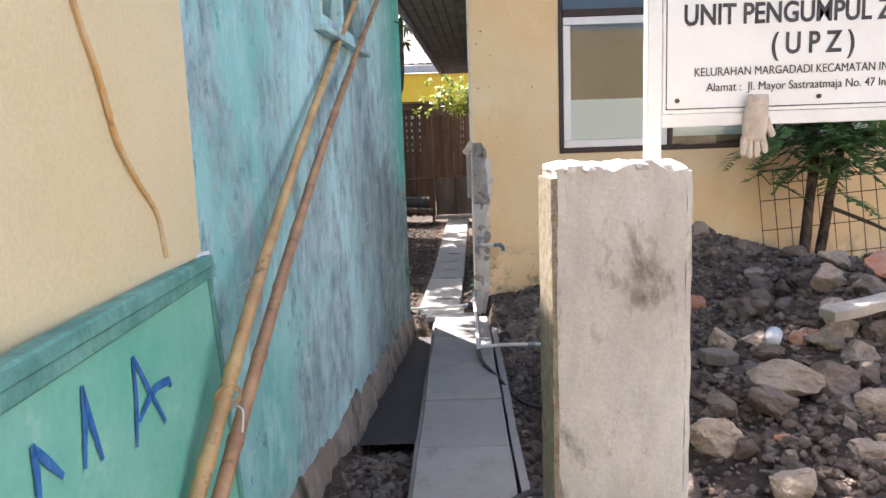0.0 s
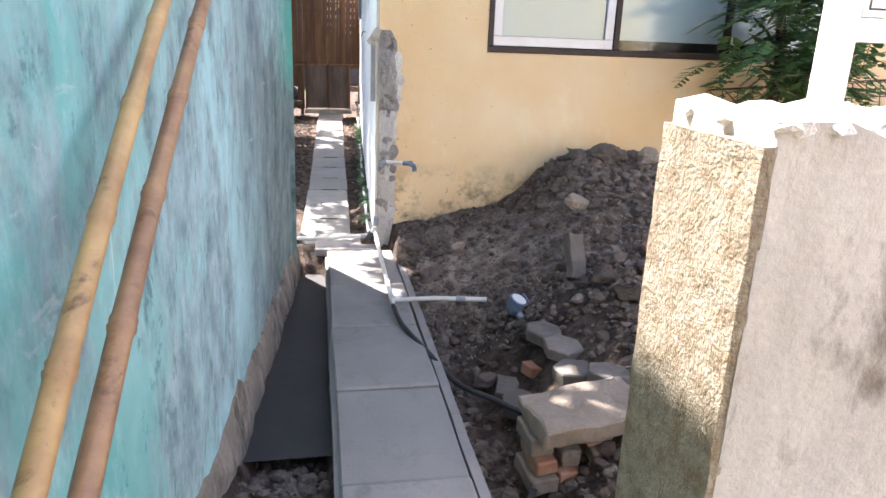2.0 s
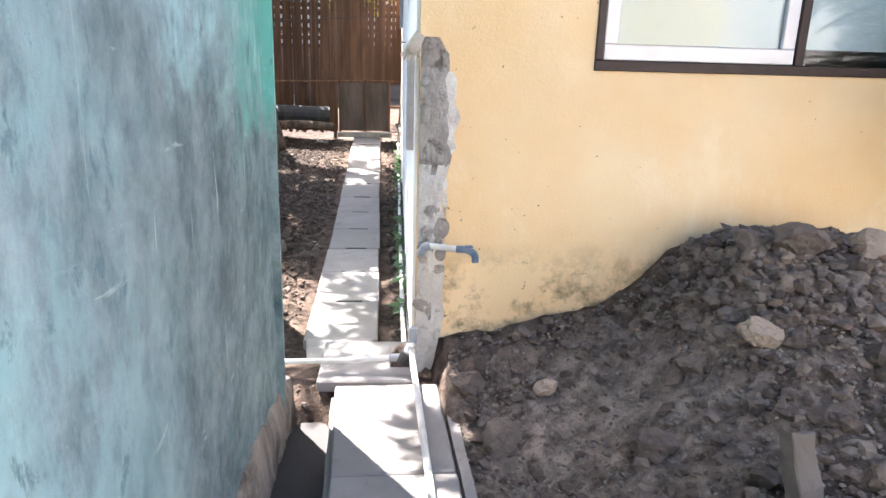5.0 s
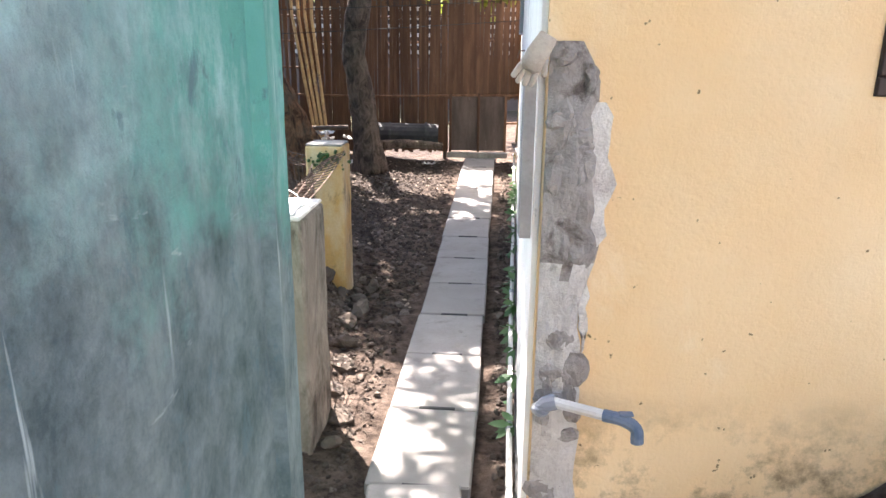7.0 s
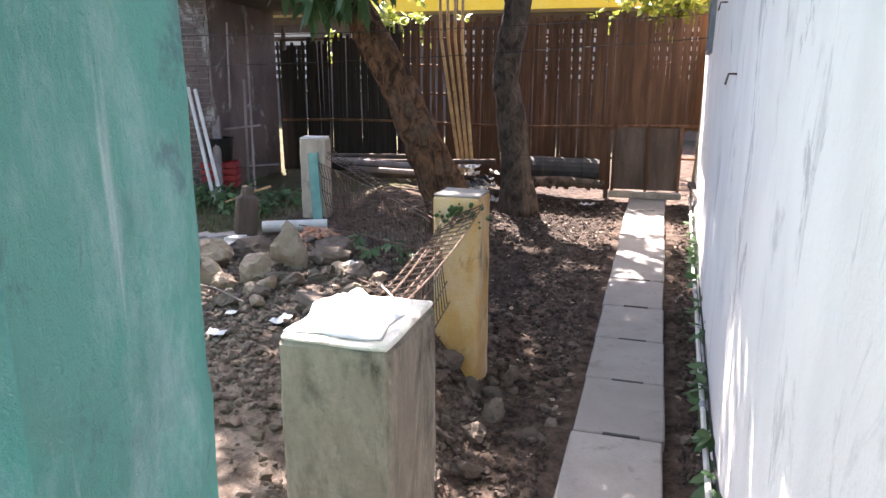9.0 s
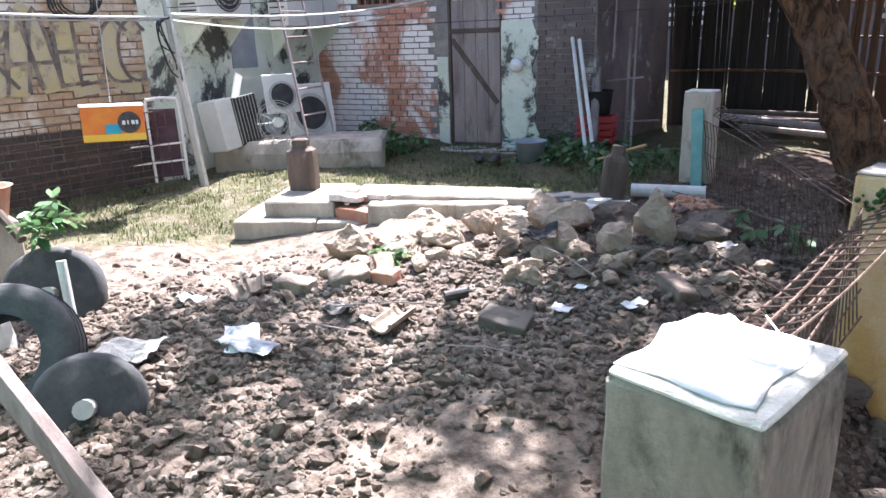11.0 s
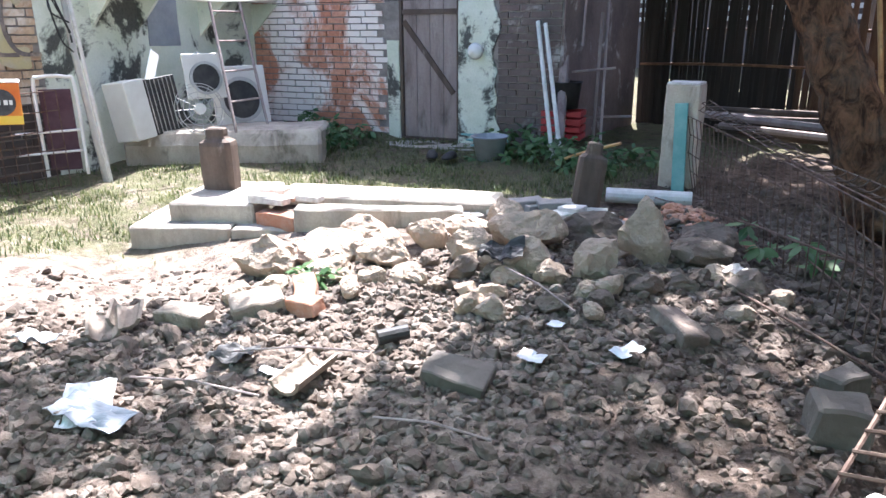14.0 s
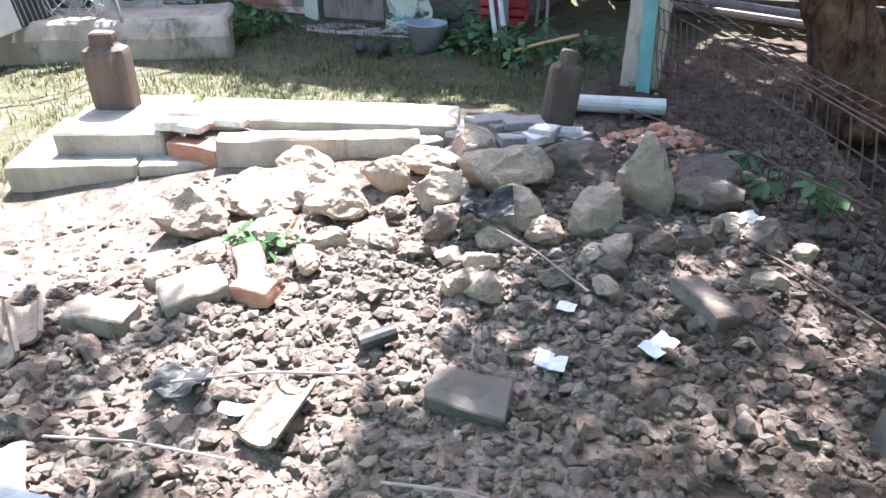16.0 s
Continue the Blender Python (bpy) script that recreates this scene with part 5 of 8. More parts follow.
while u < LF - 0.02:
    gate = u > LF - 1.05
    z0 = (0.92 if gate else 0.16) + rng.uniform(-0.03, 0.03)
    z1 = 2.22 - 0.26 * max(0.0, 1 - u / 2.2) + rng.uniform(-0.09, 0.06)
    s = part_mesh("slat", slat_meshes[i % 4] if u > 1.75 else shade_slats[i % 4], BAMBOO if u > 1.75 else BAMBOOSHADE, fence)
    s.matrix_world = fm @ Matrix.Translation((u, rng.uniform(-0.012, 0.012), z0)) @ Matrix.Rotation(radians(rng.uniform(-1.3, 1.3)), 4, "Y") @ Matrix.Diagonal((1, 1, z1 - z0, 1))
    u += rng.uniform(0.022, 0.036) if rng.random() > 0.02 else 0.045
    i += 1
for z in (0.55, 0.95, 1.32, 1.68, 2.02):
    part("rail", pipe([fm @ Vector((x * LF / 8, 0.03 if z != 0.95 else -0.022, z + 0.02 * math.sin(x))) for x in range(9)], 0.016, 7), BAMBOO, fence)
for x in (0.02, 1.7, 3.3, 4.46, LF - 0.03):
    part("fence_post", pipe([fm @ Vector((x, 0.07, 0.0)), fm @ Vector((x, 0.07, 2.2))], 0.032, 8), WOODDARK, fence)
gate = thing("sheet_gate", "low rusty metal sheet closing the end of the path", "gate")
part("sheet", boxes([((LF - 1.02, -0.035, 0.18), (LF - 0.22, -0.025, 0.94))], 0.002, fm), WOODDARK, gate)
for x in (LF - 1.02, LF - 0.62, LF - 0.24):
    part("stile", boxes([((x - 0.018, -0.06, 0.16), (x + 0.018, -0.036, 0.98))], 0.003, fm), BAMBOO, gate)
sill = tagged(part("threshold", roughen(grid_box((LF - 1.05, -0.22, 0.10), (LF - 0.20, -0.10, 0.17), 0.1, 0.008), 0.004, 7), CONC), "short concrete threshold at the end of the path", "threshold", kind="structure")
sill.matrix_world = fm
lean = tagged(part("bamboo_stick", pipe([fm @ Vector((LF - 0.10, -0.30, 0.12)), fm @ Vector((LF - 0.02, -0.06, 1.25))], 0.016, 7), CANE), "thin bamboo stick leaning at the gate", "bamboo stick")

# drum lying at the foot of the fence
drum = thing("black_drum", "black plastic drum lying at the foot of the bamboo fence", "drum")
part("barrel", pipe(curve_points([(-1.15, 14.15, 0.46), (-0.8, 14.18, 0.45), (-0.32, 14.2, 0.44)], 4), 0.15, 16), BLACKRUB, drum)
for x in (-1.0, -0.5):
    part("hoop", pipe([(x, 14.165, 0.455), (x + 0.03, 14.167, 0.455)], 0.158, 16), DARKMETAL, drum)
log = tagged(part("log", pipe(curve_points([(-1.2, 13.85, 0.33), (-0.7, 13.9, 0.35), (-0.25, 13.95, 0.32)], 4), [0.06, 0.065, 0.065, 0.062, 0.06, 0.055, 0.055, 0.05, 0.05], 10), BARKGREY), "grey log lying before the drum", "log")
for i in range(9):
    a = Vector((-3.3 + rng.uniform(-0.4, 0.3), 13.6 + rng.uniform(-0.3, 0.5), 0.33 + 0.045 * i * 0.8))
    b = a + Vector((rng.uniform(1.2, 1.7), rng.uniform(-0.35, 0.25), rng.uniform(-0.05, 0.08)))
    tagged(part("timber", pipe([a, a.lerp(b, 0.5), b], rng.uniform(0.022, 0.042), 7), WOODGREY if i % 2 else WOODDARK), "old grey timber lying in a loose pile", "timber", "pile of old timber")
for k in range(4):
    tagged(part("bamboo_pole", pipe([(-1.95 + 0.05 * k, 13.95, 0.3), (-2.35 + 0.09 * k, 14.5, 2.0), (-2.42 + 0.11 * k, 14.62, 3.4)], [0.024, 0.021, 0.017], 8), CANE), "long bamboo pole leaning on the fence", "bamboo pole", "poles leaning on the fence")


# ---- trees ----
def leaf_cloud(name, centres, per, size, material, parent, droop=0.5, seed=1, width=0.27):
    """Rosettes of long leaves, each leaf four triangles, joined into one crown."""
    r = np.random.RandomState(seed)
    n = len(centres) * per
    c = np.repeat(np.array(centres), per, axis=0)
    ang = r.uniform(0, 2 * np.pi, n)
    el = r.uniform(-1.1, 0.7, n) - droop * 0.4
    d = np.stack([np.cos(ang) * np.cos(el), np.sin(ang) * np.cos(el), np.sin(el)], 1)
    L = size * r.uniform(0.6, 1.25, n)[:, None]
    s = np.stack([-np.sin(ang), np.cos(ang), np.zeros(n)], 1)
    tilt = r.uniform(-0.7, 0.7, n)[:, None]
    up = np.cross(d, s)
    s = s * np.cos(tilt) + up * np.sin(tilt)
    start = c + d * 0.02
    down = np.array([0, 0, -1.0]) * L * 0.22 * droop
    w = L * width * 0.5
    v = np.stack([start, start + d * L * 0.35 + s * w, start + d * L * 0.35 - s * w, start + d * L * 0.72 + s * w * 0.75 + down * 0.5, start + d * L * 0.72 - s * w * 0.75 + down * 0.5, start + d * L + down], 1).reshape(-1, 3)
    f = np.array([[0, 2, 1], [1, 2, 4], [1, 4, 3], [3, 4, 5]])
    faces = (np.arange(n)[:, None, None] * 6 + f[None]).reshape(-1, 3)
    me = bpy.data.meshes.new(name)
    me.from_pydata(v.tolist(), [], faces.tolist())
    return part_mesh(name, me, material, parent)


def limb(points, radii, parent, material, name="limb", sides=10, nearer=1.0):
    points = [(-0.07 + (p[0] + 0.07) * nearer, 5.6 + (p[1] - 5.6) * nearer, 1.8 + (p[2] - 1.8) * nearer) for p in points]
    pts = curve_points(points, 6)
    n = len(pts) - 1
    rs = []
    for i in range(len(pts)):
        t = i / n * (len(radii) - 1)
        k = min(int(t), len(radii) - 2)
        rs.append((radii[k] + (radii[k + 1] - radii[k]) * (t - k)) * (1 + 0.07 * noise.noise(Vector((i * 0.9, points[0][0], 0)))))
    bm = pipe(pts, rs, sides)
    for v in bm.verts:
        v.co += noise.noise_vector(v.co * 6) * min(0.02, rs[0] * 0.12) + noise.noise_vector(v.co * 19) * min(0.008, rs[0] * 0.05)
    return part(name, bm, material, parent, smooth=True)


tree_a = thing("mango_tree", "leaning mango tree with reddish flaking bark and long dark leaves", "tree")
limb([(-1.72, 12.97, -0.15), (-1.95, 12.9, 0.42), (-2.20, 12.9, 0.95), (-2.46, 12.9, 1.50), (-2.75, 12.92, 2.0), (-3.05, 12.95, 2.6)], [0.27, 0.21, 0.178, 0.165, 0.15, 0.135], tree_a, BARKRED, "trunk", 16, 0.88)
for pts, rs in (([(-3.02, 12.95, 2.5), (-3.4, 12.6, 3.3), (-3.6, 12.0, 4.2), (-3.7, 11.6, 5.0)], [0.12, 0.09, 0.06, 0.03]),
                # added unseen limb for the clusters that shade the old discs
                ([(-3.6, 12.0, 4.2), (-3.9, 11.0, 4.6), (-4.1, 10.0, 4.8), (-4.3, 9.2, 4.8)], [0.05, 0.04, 0.03, 0.015]),
                ([(-2.9, 12.94, 2.3), (-2.7, 12.5, 3.1), (-2.4, 11.8, 4.0), (-2.3, 11.3, 4.8)], [0.10, 0.07, 0.05, 0.03]),
                ([(-3.04, 12.95, 2.58), (-3.5, 13.1, 3.4), (-4.2, 13.0, 4.2), (-4.8, 12.8, 4.8)], [0.11, 0.08, 0.05, 0.03]),
                ([(-3.1, 12.9, 2.4), (-3.4, 12.5, 2.6), (-3.7, 12.2, 2.55)], [0.05, 0.035, 0.02])):
    limb(pts, rs, tree_a, BARKRED, nearer=0.88)
rr = random.Random(21)
centres = []
while len(centres) < 700:
    p = Vector((rr.gauss(0, 1), rr.gauss(0, 1), rr.gauss(0, 1))).normalized() * rr.uniform(0.35, 1.0) ** 0.5
    q = Vector((-2.75 + p.x * 2.1, 12.1 + p.y * 2.3, 4.75 + p.z * 1.45))
    # thinned where its shadow would cover the stones, to leave them sunlit
    stones = -5.3 < q.x < -3.35 and 10.9 < q.y < 12.9
    if noise.noise(q * 0.75) > (0.24 if stones else -0.45 if q.y > 12.0 or (q.x > -3.3 and q.y > 11.2) else 0.17):
        centres.append(tuple(q))
# unseen extra clusters, added only for the shade they cast on the yard
for _ in range(48):
    centres.append((rr.uniform(-4.9, -3.5), rr.uniform(8.9, 10.2), rr.gauss(4.8, 0.3)))
for _ in range(260):
    centres.append((rr.uniform(-4.7, -2.5), rr.uniform(13.2, 15.3), rr.gauss(4.7, 0.35)))
for _ in range(330):
    q = Vector((rr.uniform(-7.6, -4.7), rr.uniform(12.9, 14.9), rr.gauss(4.75, 0.3)))
    if noise.noise(q * 1.3) > 0.02:
        centres.append(tuple(q))
for _ in range(80):
    centres.append((rr.gauss(-2.50, 0.28), rr.gauss(11.7, 0.25), rr.uniform(2.2, 3.1)))
leaf_cloud("crown", centres, 14, 0.23, LEAFDARK, tree_a, 0.9, 3, 0.27)

tree_b = thing("tree", "grey-barked tree forking above the bamboo fence", "tree")
limb([(-1.16, 13.4, 0.05), (-1.2, 13.4, 0.5), (-1.28, 13.4, 1.2), (-1.34, 13.4, 1.6), (-1.22, 13.42, 2.35), (-1.05, 13.45, 3.2), (-0.95, 13.5, 4.2)], [0.24, 0.175, 0.155, 0.15, 0.14, 0.11, 0.07], tree_b, BARKGREY, "trunk", 14)
limb([(-1.24, 13.42, 2.25), (-1.48, 13.4, 2.8), (-1.9, 13.35, 3.4), (-2.3, 13.2, 4.2)], [0.10, 0.085, 0.06, 0.04], tree_b, BARKGREY)
limb([(-1.15, 13.44, 2.6), (-0.85, 13.5, 2.55), (-0.75, 13.6, 3.0), (-0.72, 13.7, 4.0)], [0.085, 0.075, 0.07, 0.05], tree_b, BARKGREY)
# unseen limb, added to carry the leaves that shade the path
limb([(-1.0, 13.48, 3.7), (-0.8, 12.4, 4.2), (-0.6, 11.0, 4.4), (-0.5, 9.4, 4.4), (-0.5, 8.2, 4.3)], [0.07, 0.06, 0.045, 0.03, 0.015], tree_b, BARKGREY)
centres = []
while len(centres) < 640:
    p = Vector((rr.gauss(0, 1), rr.gauss(0, 1), rr.gauss(0, 1))).normalized() * rr.uniform(0.3, 1.0) ** 0.5
    # beyond the first 150, unseen clusters added to shade path and side wall
    q = Vector((-1.35 + p.x * 1.55, 13.6 + p.y * 1.3, 4.5 + p.z * 1.1)) if len(centres) < 150 else Vector((-0.65 + p.x * 1.05, 9.9 + p.y * 3.6, 4.35 + p.z * 0.6))
    # gaps that drop sun patches on the slabs
    clear = any(math.hypot(q.x - hx, q.y - hy) < 0.30 for hx, hy in ((-1.30, 6.95), (-1.30, 7.5), (-1.25, 8.1)))
    if not clear and noise.noise(q * 1.1 + Vector((9, 0, 0))) > -0.16:
        centres.append(tuple(q))
leaf_cloud("crown", centres, 13, 0.20, LEAFDARK, tree_b, 0.9, 5, 0.28)


def shrub_far(x, y, z, rx, rz, n, seed):
    bush = thing("shrub", "sunlit yellow-green shrub behind the bamboo fence", "shrub")
    limb([(x, y, 0.1), (x, y, z * 0.6), (x + 0.1, y, z)], [0.05, 0.04, 0.02], bush, BARKGREY, "stem", 8)
    r2 = random.Random(seed)
    cs = [(x + r2.gauss(0, rx * 0.5), y + r2.gauss(0, 0.3), z + r2.gauss(0, rz * 0.5)) for _ in range(n)]
    leaf_cloud("crown", cs, 12, 0.14, LEAFLIGHT, bush, 0.2, seed, 0.5)


shrub_far(0.55, 17.2, 2.75, 0.75, 0.55, 110, 8)
shrub_far(-3.9, 16.8, 2.45, 0.8, 0.5, 70, 9)


# pinnate shrub before the ochre wall
bush = thing("shrub", "young tree with pinnate leaves and two dark stems", "shrub")
limb([(2.95, 5.72, 0.25), (2.97, 5.72, 0.8), (3.0, 5.70, 1.35), (2.9, 5.66, 1.9)], [0.045, 0.042, 0.038, 0.025], bush, BARKGREY, "stem", 9)
limb([(3.06, 5.74, 0.25), (3.12, 5.72, 0.8), (3.2, 5.7, 1.35), (3.35, 5.66, 1.95)], [0.042, 0.04, 0.035, 0.022], bush, BARKGREY, "stem", 9)
limb([(3.1, 5.7, 0.95), (3.4, 5.5, 0.8), (3.7, 5.3, 0.6)], [0.018, 0.014, 0.01], bush, BARKGREY, "twig", 7)
# unseen limb and high crown, added to shade the rubble heap
limb([(2.9, 5.66, 1.85), (2.5, 5.5, 2.8), (1.7, 5.5, 3.6), (0.9, 5.6, 4.1), (0.1, 5.6, 4.2)], [0.03, 0.03, 0.028, 0.022, 0.012], bush, BARKGREY, "limb", 8)
centres = []
while len(centres) < 330:
    p = Vector((rr.gauss(0, 1), rr.gauss(0, 1), rr.gauss(0, 1))).normalized() * rr.uniform(0.2, 1.0) ** 0.5
    centres.append((0.85 + p.x * 1.6, 5.55 + p.y * 1.55, 4.15 + p.z * 0.55))
leaf_cloud("upper_crown", centres, 14, 0.20, LEAFMID, bush, 0.5, 6, 0.4)
r3 = random.Random(4)
tips, mids = [], bmesh.new()
lv, lf = [], []
for i in range(210):
    o = Vector((3.15 + r3.gauss(0, 0.27), 5.62 + r3.gauss(0, 0.20), 1.70 + r3.gauss(0, 0.27)))
    a = r3.uniform(0, math.tau)
    d = Vector((math.cos(a), math.sin(a) * 0.8 - 0.2, r3.uniform(-0.5, 0.25))).normalized()
    L = r3.uniform(0.22, 0.38)
    spine = [o + d * (L * t) - Vector((0, 0, 0.10 * t * t)) for t in (0, 0.33, 0.66, 1.0)]
    tube(mids, spine, 0.003, 4)
    side = d.cross(Vector((0, 0, 1))).normalized()
    for k in range(11):
        t = 0.12 + 0.85 * k / 10
        c = o + d * (L * t) - Vector((0, 0, 0.10 * t * t))
        for sg in (-1, 1):
            e = (side * sg * 0.9 + d * 0.45 + Vector((0, 0, r3.uniform(-0.3, 0.05)))).normalized()
            l = 0.10 * (1.1 - 0.45 * t)
            w = d * l * 0.24
            b = len(lv)
            lv += [c, c + e * l * 0.4 + w, c + e * l * 0.4 - w, c + e * l * 0.8 + w * 0.7, c + e * l * 0.8 - w * 0.7, c + e * l]
            lf += [(b, b + 2, b + 1), (b + 1, b + 2, b + 4, b + 3), (b + 3, b + 4, b + 5)]
tagged(part("leaf_stalk", mids, LEAFMID, bush), kind="stuff")
me = bpy.data.meshes.new("leaves")
me.from_pydata([tuple(v) for v in lv], [], lf)
# low leaves use the lit copy of the green
part_mesh("leaves", me, LEAFPINLIT, bush)

# ---- grave with its broken kerbs ----
GM = Matrix.Translation((-4.69, 9.12, 0)) @ Matrix.Rotation(math.atan2(0.552, 0.834), 4, "Z")
grave = thing("grave", "low stepped concrete grave with broken kerbs and rubble inside", "grave")
def kerb(name, a, b, depth, z0, z1, label="", rough=0.006, material=CONC, bevel=0.012):
    """A concrete piece whose front edge runs from a to b on plan, going back by depth."""
    L = length(a, b)
    bm = roughen(grid_box((0, 0, z0), (L, depth, z1), 0.08, bevel), rough, 9, a[0])
    for v in bm.verts:
        v.co += noise.noise_vector(v.co * 26 + Vector((a[0] * 9, 0, 0))) * rough * 0.5
    ob = part(name, bm, material, grave, label)
    ob.matrix_world = frame_on(a, b)
    return ob
kerb("lower_step", (-4.95, 8.545), (-4.45, 8.93), 0.75, 0.0, 0.22, "lower concrete step with a pale top")
kerb("lower_step", (-4.445, 8.935), (-4.13, 9.185), 0.30, 0.0, 0.215, "broken end of the lower step", 0.012)
kerb("upper_step", (-4.86, 8.775), (-4.42, 9.10), 0.66, 0.20, 0.338, "upper concrete step")
kerb("front_kerb", (-4.07, 9.135), (-3.29, 9.755), 0.115, 0.02, 0.362, "cracked and stained front kerb", 0.010)
kerb("rear_kerb", (-4.50, 9.30), (-3.24, 10.01), 0.34, 0.05, 0.358, "rear kerb with a smooth white top", 0.005)
kerb("fill", (-4.36, 9.13), (-3.30, 9.86), 0.16, 0.02, 0.30, "earth and rubble fill", 0.025, STONE)
kerb("foot_slab", (-2.98, 10.12), (-2.74, 10.27), 0.30, 0.10, 0.33, "loose slab at the foot")
kerb("broken_slab", (-4.40, 9.09), (-4.10, 9.16), 0.10, 0.20, 0.30, "broken red brick infill", 0.012, CHIP, 0.004)
for i in range(16):
    t = rng.random()
    x, y = -3.30 + 0.50 * t + rng.gauss(0, 0.06), 9.82 + 0.38 * t + rng.gauss(0, 0.13)
    a = rng.uniform(-0.4, 1.4)
    w = rng.uniform(0.12, 0.24)
    z = 0.25 + rng.uniform(0, 0.08)
    kerb("broken_slab", (x, y), (x + w * math.cos(a), y + w * math.sin(a)), rng.uniform(0.08, 0.17), z, z + 0.045, "", 0.012, SLAB if i % 3 else CHALK, 0.004)
for i in range(8):
    x, y = -4.62 + rng.uniform(0, 0.42), 9.10 + rng.uniform(-0.02, 0.22)
    a = rng.uniform(0.1, 1.2)
    kerb("loose_brick", (x, y), (x + 0.17 * math.cos(a), y + 0.17 * math.sin(a)), 0.09, 0.338, 0.365 + 0.012 * (i % 3), "", 0.005, CHIP if i % 3 == 0 else CHALK, 0.004)


def marker(name, x, y, z, h, r, label, lean):
    """A turned stone grave marker: a square foot, a shouldered body and a small flat finial."""
    bm = bmesh.new()
    prof = [(0.96, 0.0), (1.0, 0.45), (1.0, 0.78), (0.94, 0.83), (0.62, 0.87), (0.56, 0.90), (0.58, 0.93), (0.56, 0.985), (0.46, 1.0)]
    rows = []
    for k, t in prof:
        rows.append([bm.verts.new((r * k * cx * 1.15, r * k * cy * 0.8, h * t)) for cx, cy in ((1, 0.7), (0.7, 1), (-0.7, 1), (-1, 0.7), (-1, -0.7), (-0.7, -1), (0.7, -1), (1, -0.7))])
    for a, b in zip(rows, rows[1:]):
        for k in range(8):
            bm.faces.new((a[k], a[(k + 1) % 8], b[(k + 1) % 8], b[k]))
    bm.faces.new(rows[-1])
    bm.faces.new(rows[0][::-1])
    for v in bm.verts:
        v.co += noise.noise_vector(v.co * 15) * 0.006
    ob = tagged(part(name, bm, WOODDARK), label, "gravestone", "grave markers")
    ob.matrix_world = pose(x, y, z, lean[0], lean[1], 34)
    return ob


marker("grave_marker", -4.98, 9.24, 0.21, 0.535, 0.096, "dark weathered grave marker with a shouldered top", (0, -1))
marker("grave_marker", -2.86, 10.36, 0.20, 0.52, 0.072, "dark leaning grave marker at the foot of the grave", (-4, 7))
pv = tagged(part("pipe_piece", pipe([(-3.02, 10.95, 0.28), (-2.52, 11.18, 0.28)], 0.05, 14), PVC), "length of wide white plastic pipe behind the grave", "pipe")


# ---- brick walls at the back of the yard ----
def brick_face(parent, m, x0, x1, z0, z1, material, holes=(), near=(0, 0), limit=300, depth=0.012, paint=None):
    """Courses of bricks on the face y = 0 of m, looking to -y. Those nearest to near are objects, the rest one joined part."""
    shapes = []
    for s in range(6):
        bm = boxes([((0, -depth, 0), (1, 0.02, 1))])
        for v in bm.verts:
            v.co += Vector((rng.uniform(-0.02, 0.02), rng.uniform(-0.003, 0.003), rng.uniform(-0.06, 0.06)))
        me = bpy.data.meshes.new("brick")
        bm.to_mesh(me)
        bm.free()
        shapes.append(me)
    spots = []
    row, z = 0, z0
    while z < z1:
        x = x0 - (0.10 if row % 2 else 0.0) + rng.uniform(-0.01, 0.01)
        while x < x1:
            w = rng.uniform(0.185, 0.205)
            a, b = max(x, x0), min(x + w, x1)
            if b - a > 0.04 and not any(h[0] < (a + b) / 2 < h[1] and h[2] < z + 0.025 < h[3] for h in holes):
                spots.append((a, b, z))
            x += w + 0.013
        z += 0.066
        row += 1
    spots.sort(key=lambda s: (s[0] - near[0]) ** 2 + (s[2] - near[1]) ** 2)
    inv = m.inverted()
    for k, (a, b, z) in enumerate(spots[:limit]):
        mat = paint(a, z) if paint else material
        me = shapes[k % 6]
        if mat is not material:
            me = painted.setdefault((mat.name, k % 6, id(parent)), me.copy())
            if not me.materials:
                me.materials.append(mat)
        o = part_mesh("brick", me, mat, parent)
        o.matrix_world = m @ Matrix.Translation((a, rng.uniform(-0.005, 0.004), z)) @ Matrix.Diagonal((b - a, 1, 0.053, 1))
    vs, fs = [], []
    for a, b, z in spots[limit:]:
        y = -depth + rng.uniform(-0.005, 0.004)
        o = len(vs)
        vs += [m @ Vector((px + rng.uniform(-0.003, 0.003), py, pz + rng.uniform(-0.003, 0.003))) for px, py, pz in
               ((a, y, z), (b, y, z), (b, y, z + 0.053), (a, y, z + 0.053), (a, 0.02, z), (b, 0.02, z), (b, 0.02, z + 0.053), (a, 0.02, z + 0.053))]
        fs += [(o, o + 1, o + 2, o + 3), (o + 1, o + 5, o + 6, o + 2), (o + 4, o, o + 3, o + 7), (o + 3, o + 2, o + 6, o + 7), (o + 4, o + 5, o + 1, o)]
    if vs:
        me = bpy.data.meshes.new("brickwork")
        me.from_pydata([tuple(v) for v in vs], [], fs)
        tagged(part_mesh("brickwork", me, material, parent), kind="stuff")


painted = {}
DM = frame_on(DOOR_A, DOOR_B)
DL = length(DOOR_A, DOOR_B)
door_wall = panel_wall("wall_brick_back", DOOR_A, DOOR_B, 0.0, 3.3, 0.14, MORTAR, [(1.84, 2.50, 0.24, 2.35), (0.63, 1.18, 1.84, 2.10)], 1, "old red brick wall, limewashed in patches, with a painted mint square")
graf_wall = panel_wall("wall_graffiti", GRAF_A, GRAF_B, 0.0, 3.0, 0.14, MORTAR, (), 1, "pale brick wall with large faded yellow graffiti letters")
AC_A, AC_B = GRAF_B, (-7.81, 11.49)
ac_wall = panel_wall("wall_mint_plaster", AC_A, AC_B, 0.0, 3.3, 0.14, MINT, (), 1, "pale mint plastered wall, black with mould at the foot")
AM = frame_on(AC_A, AC_B)
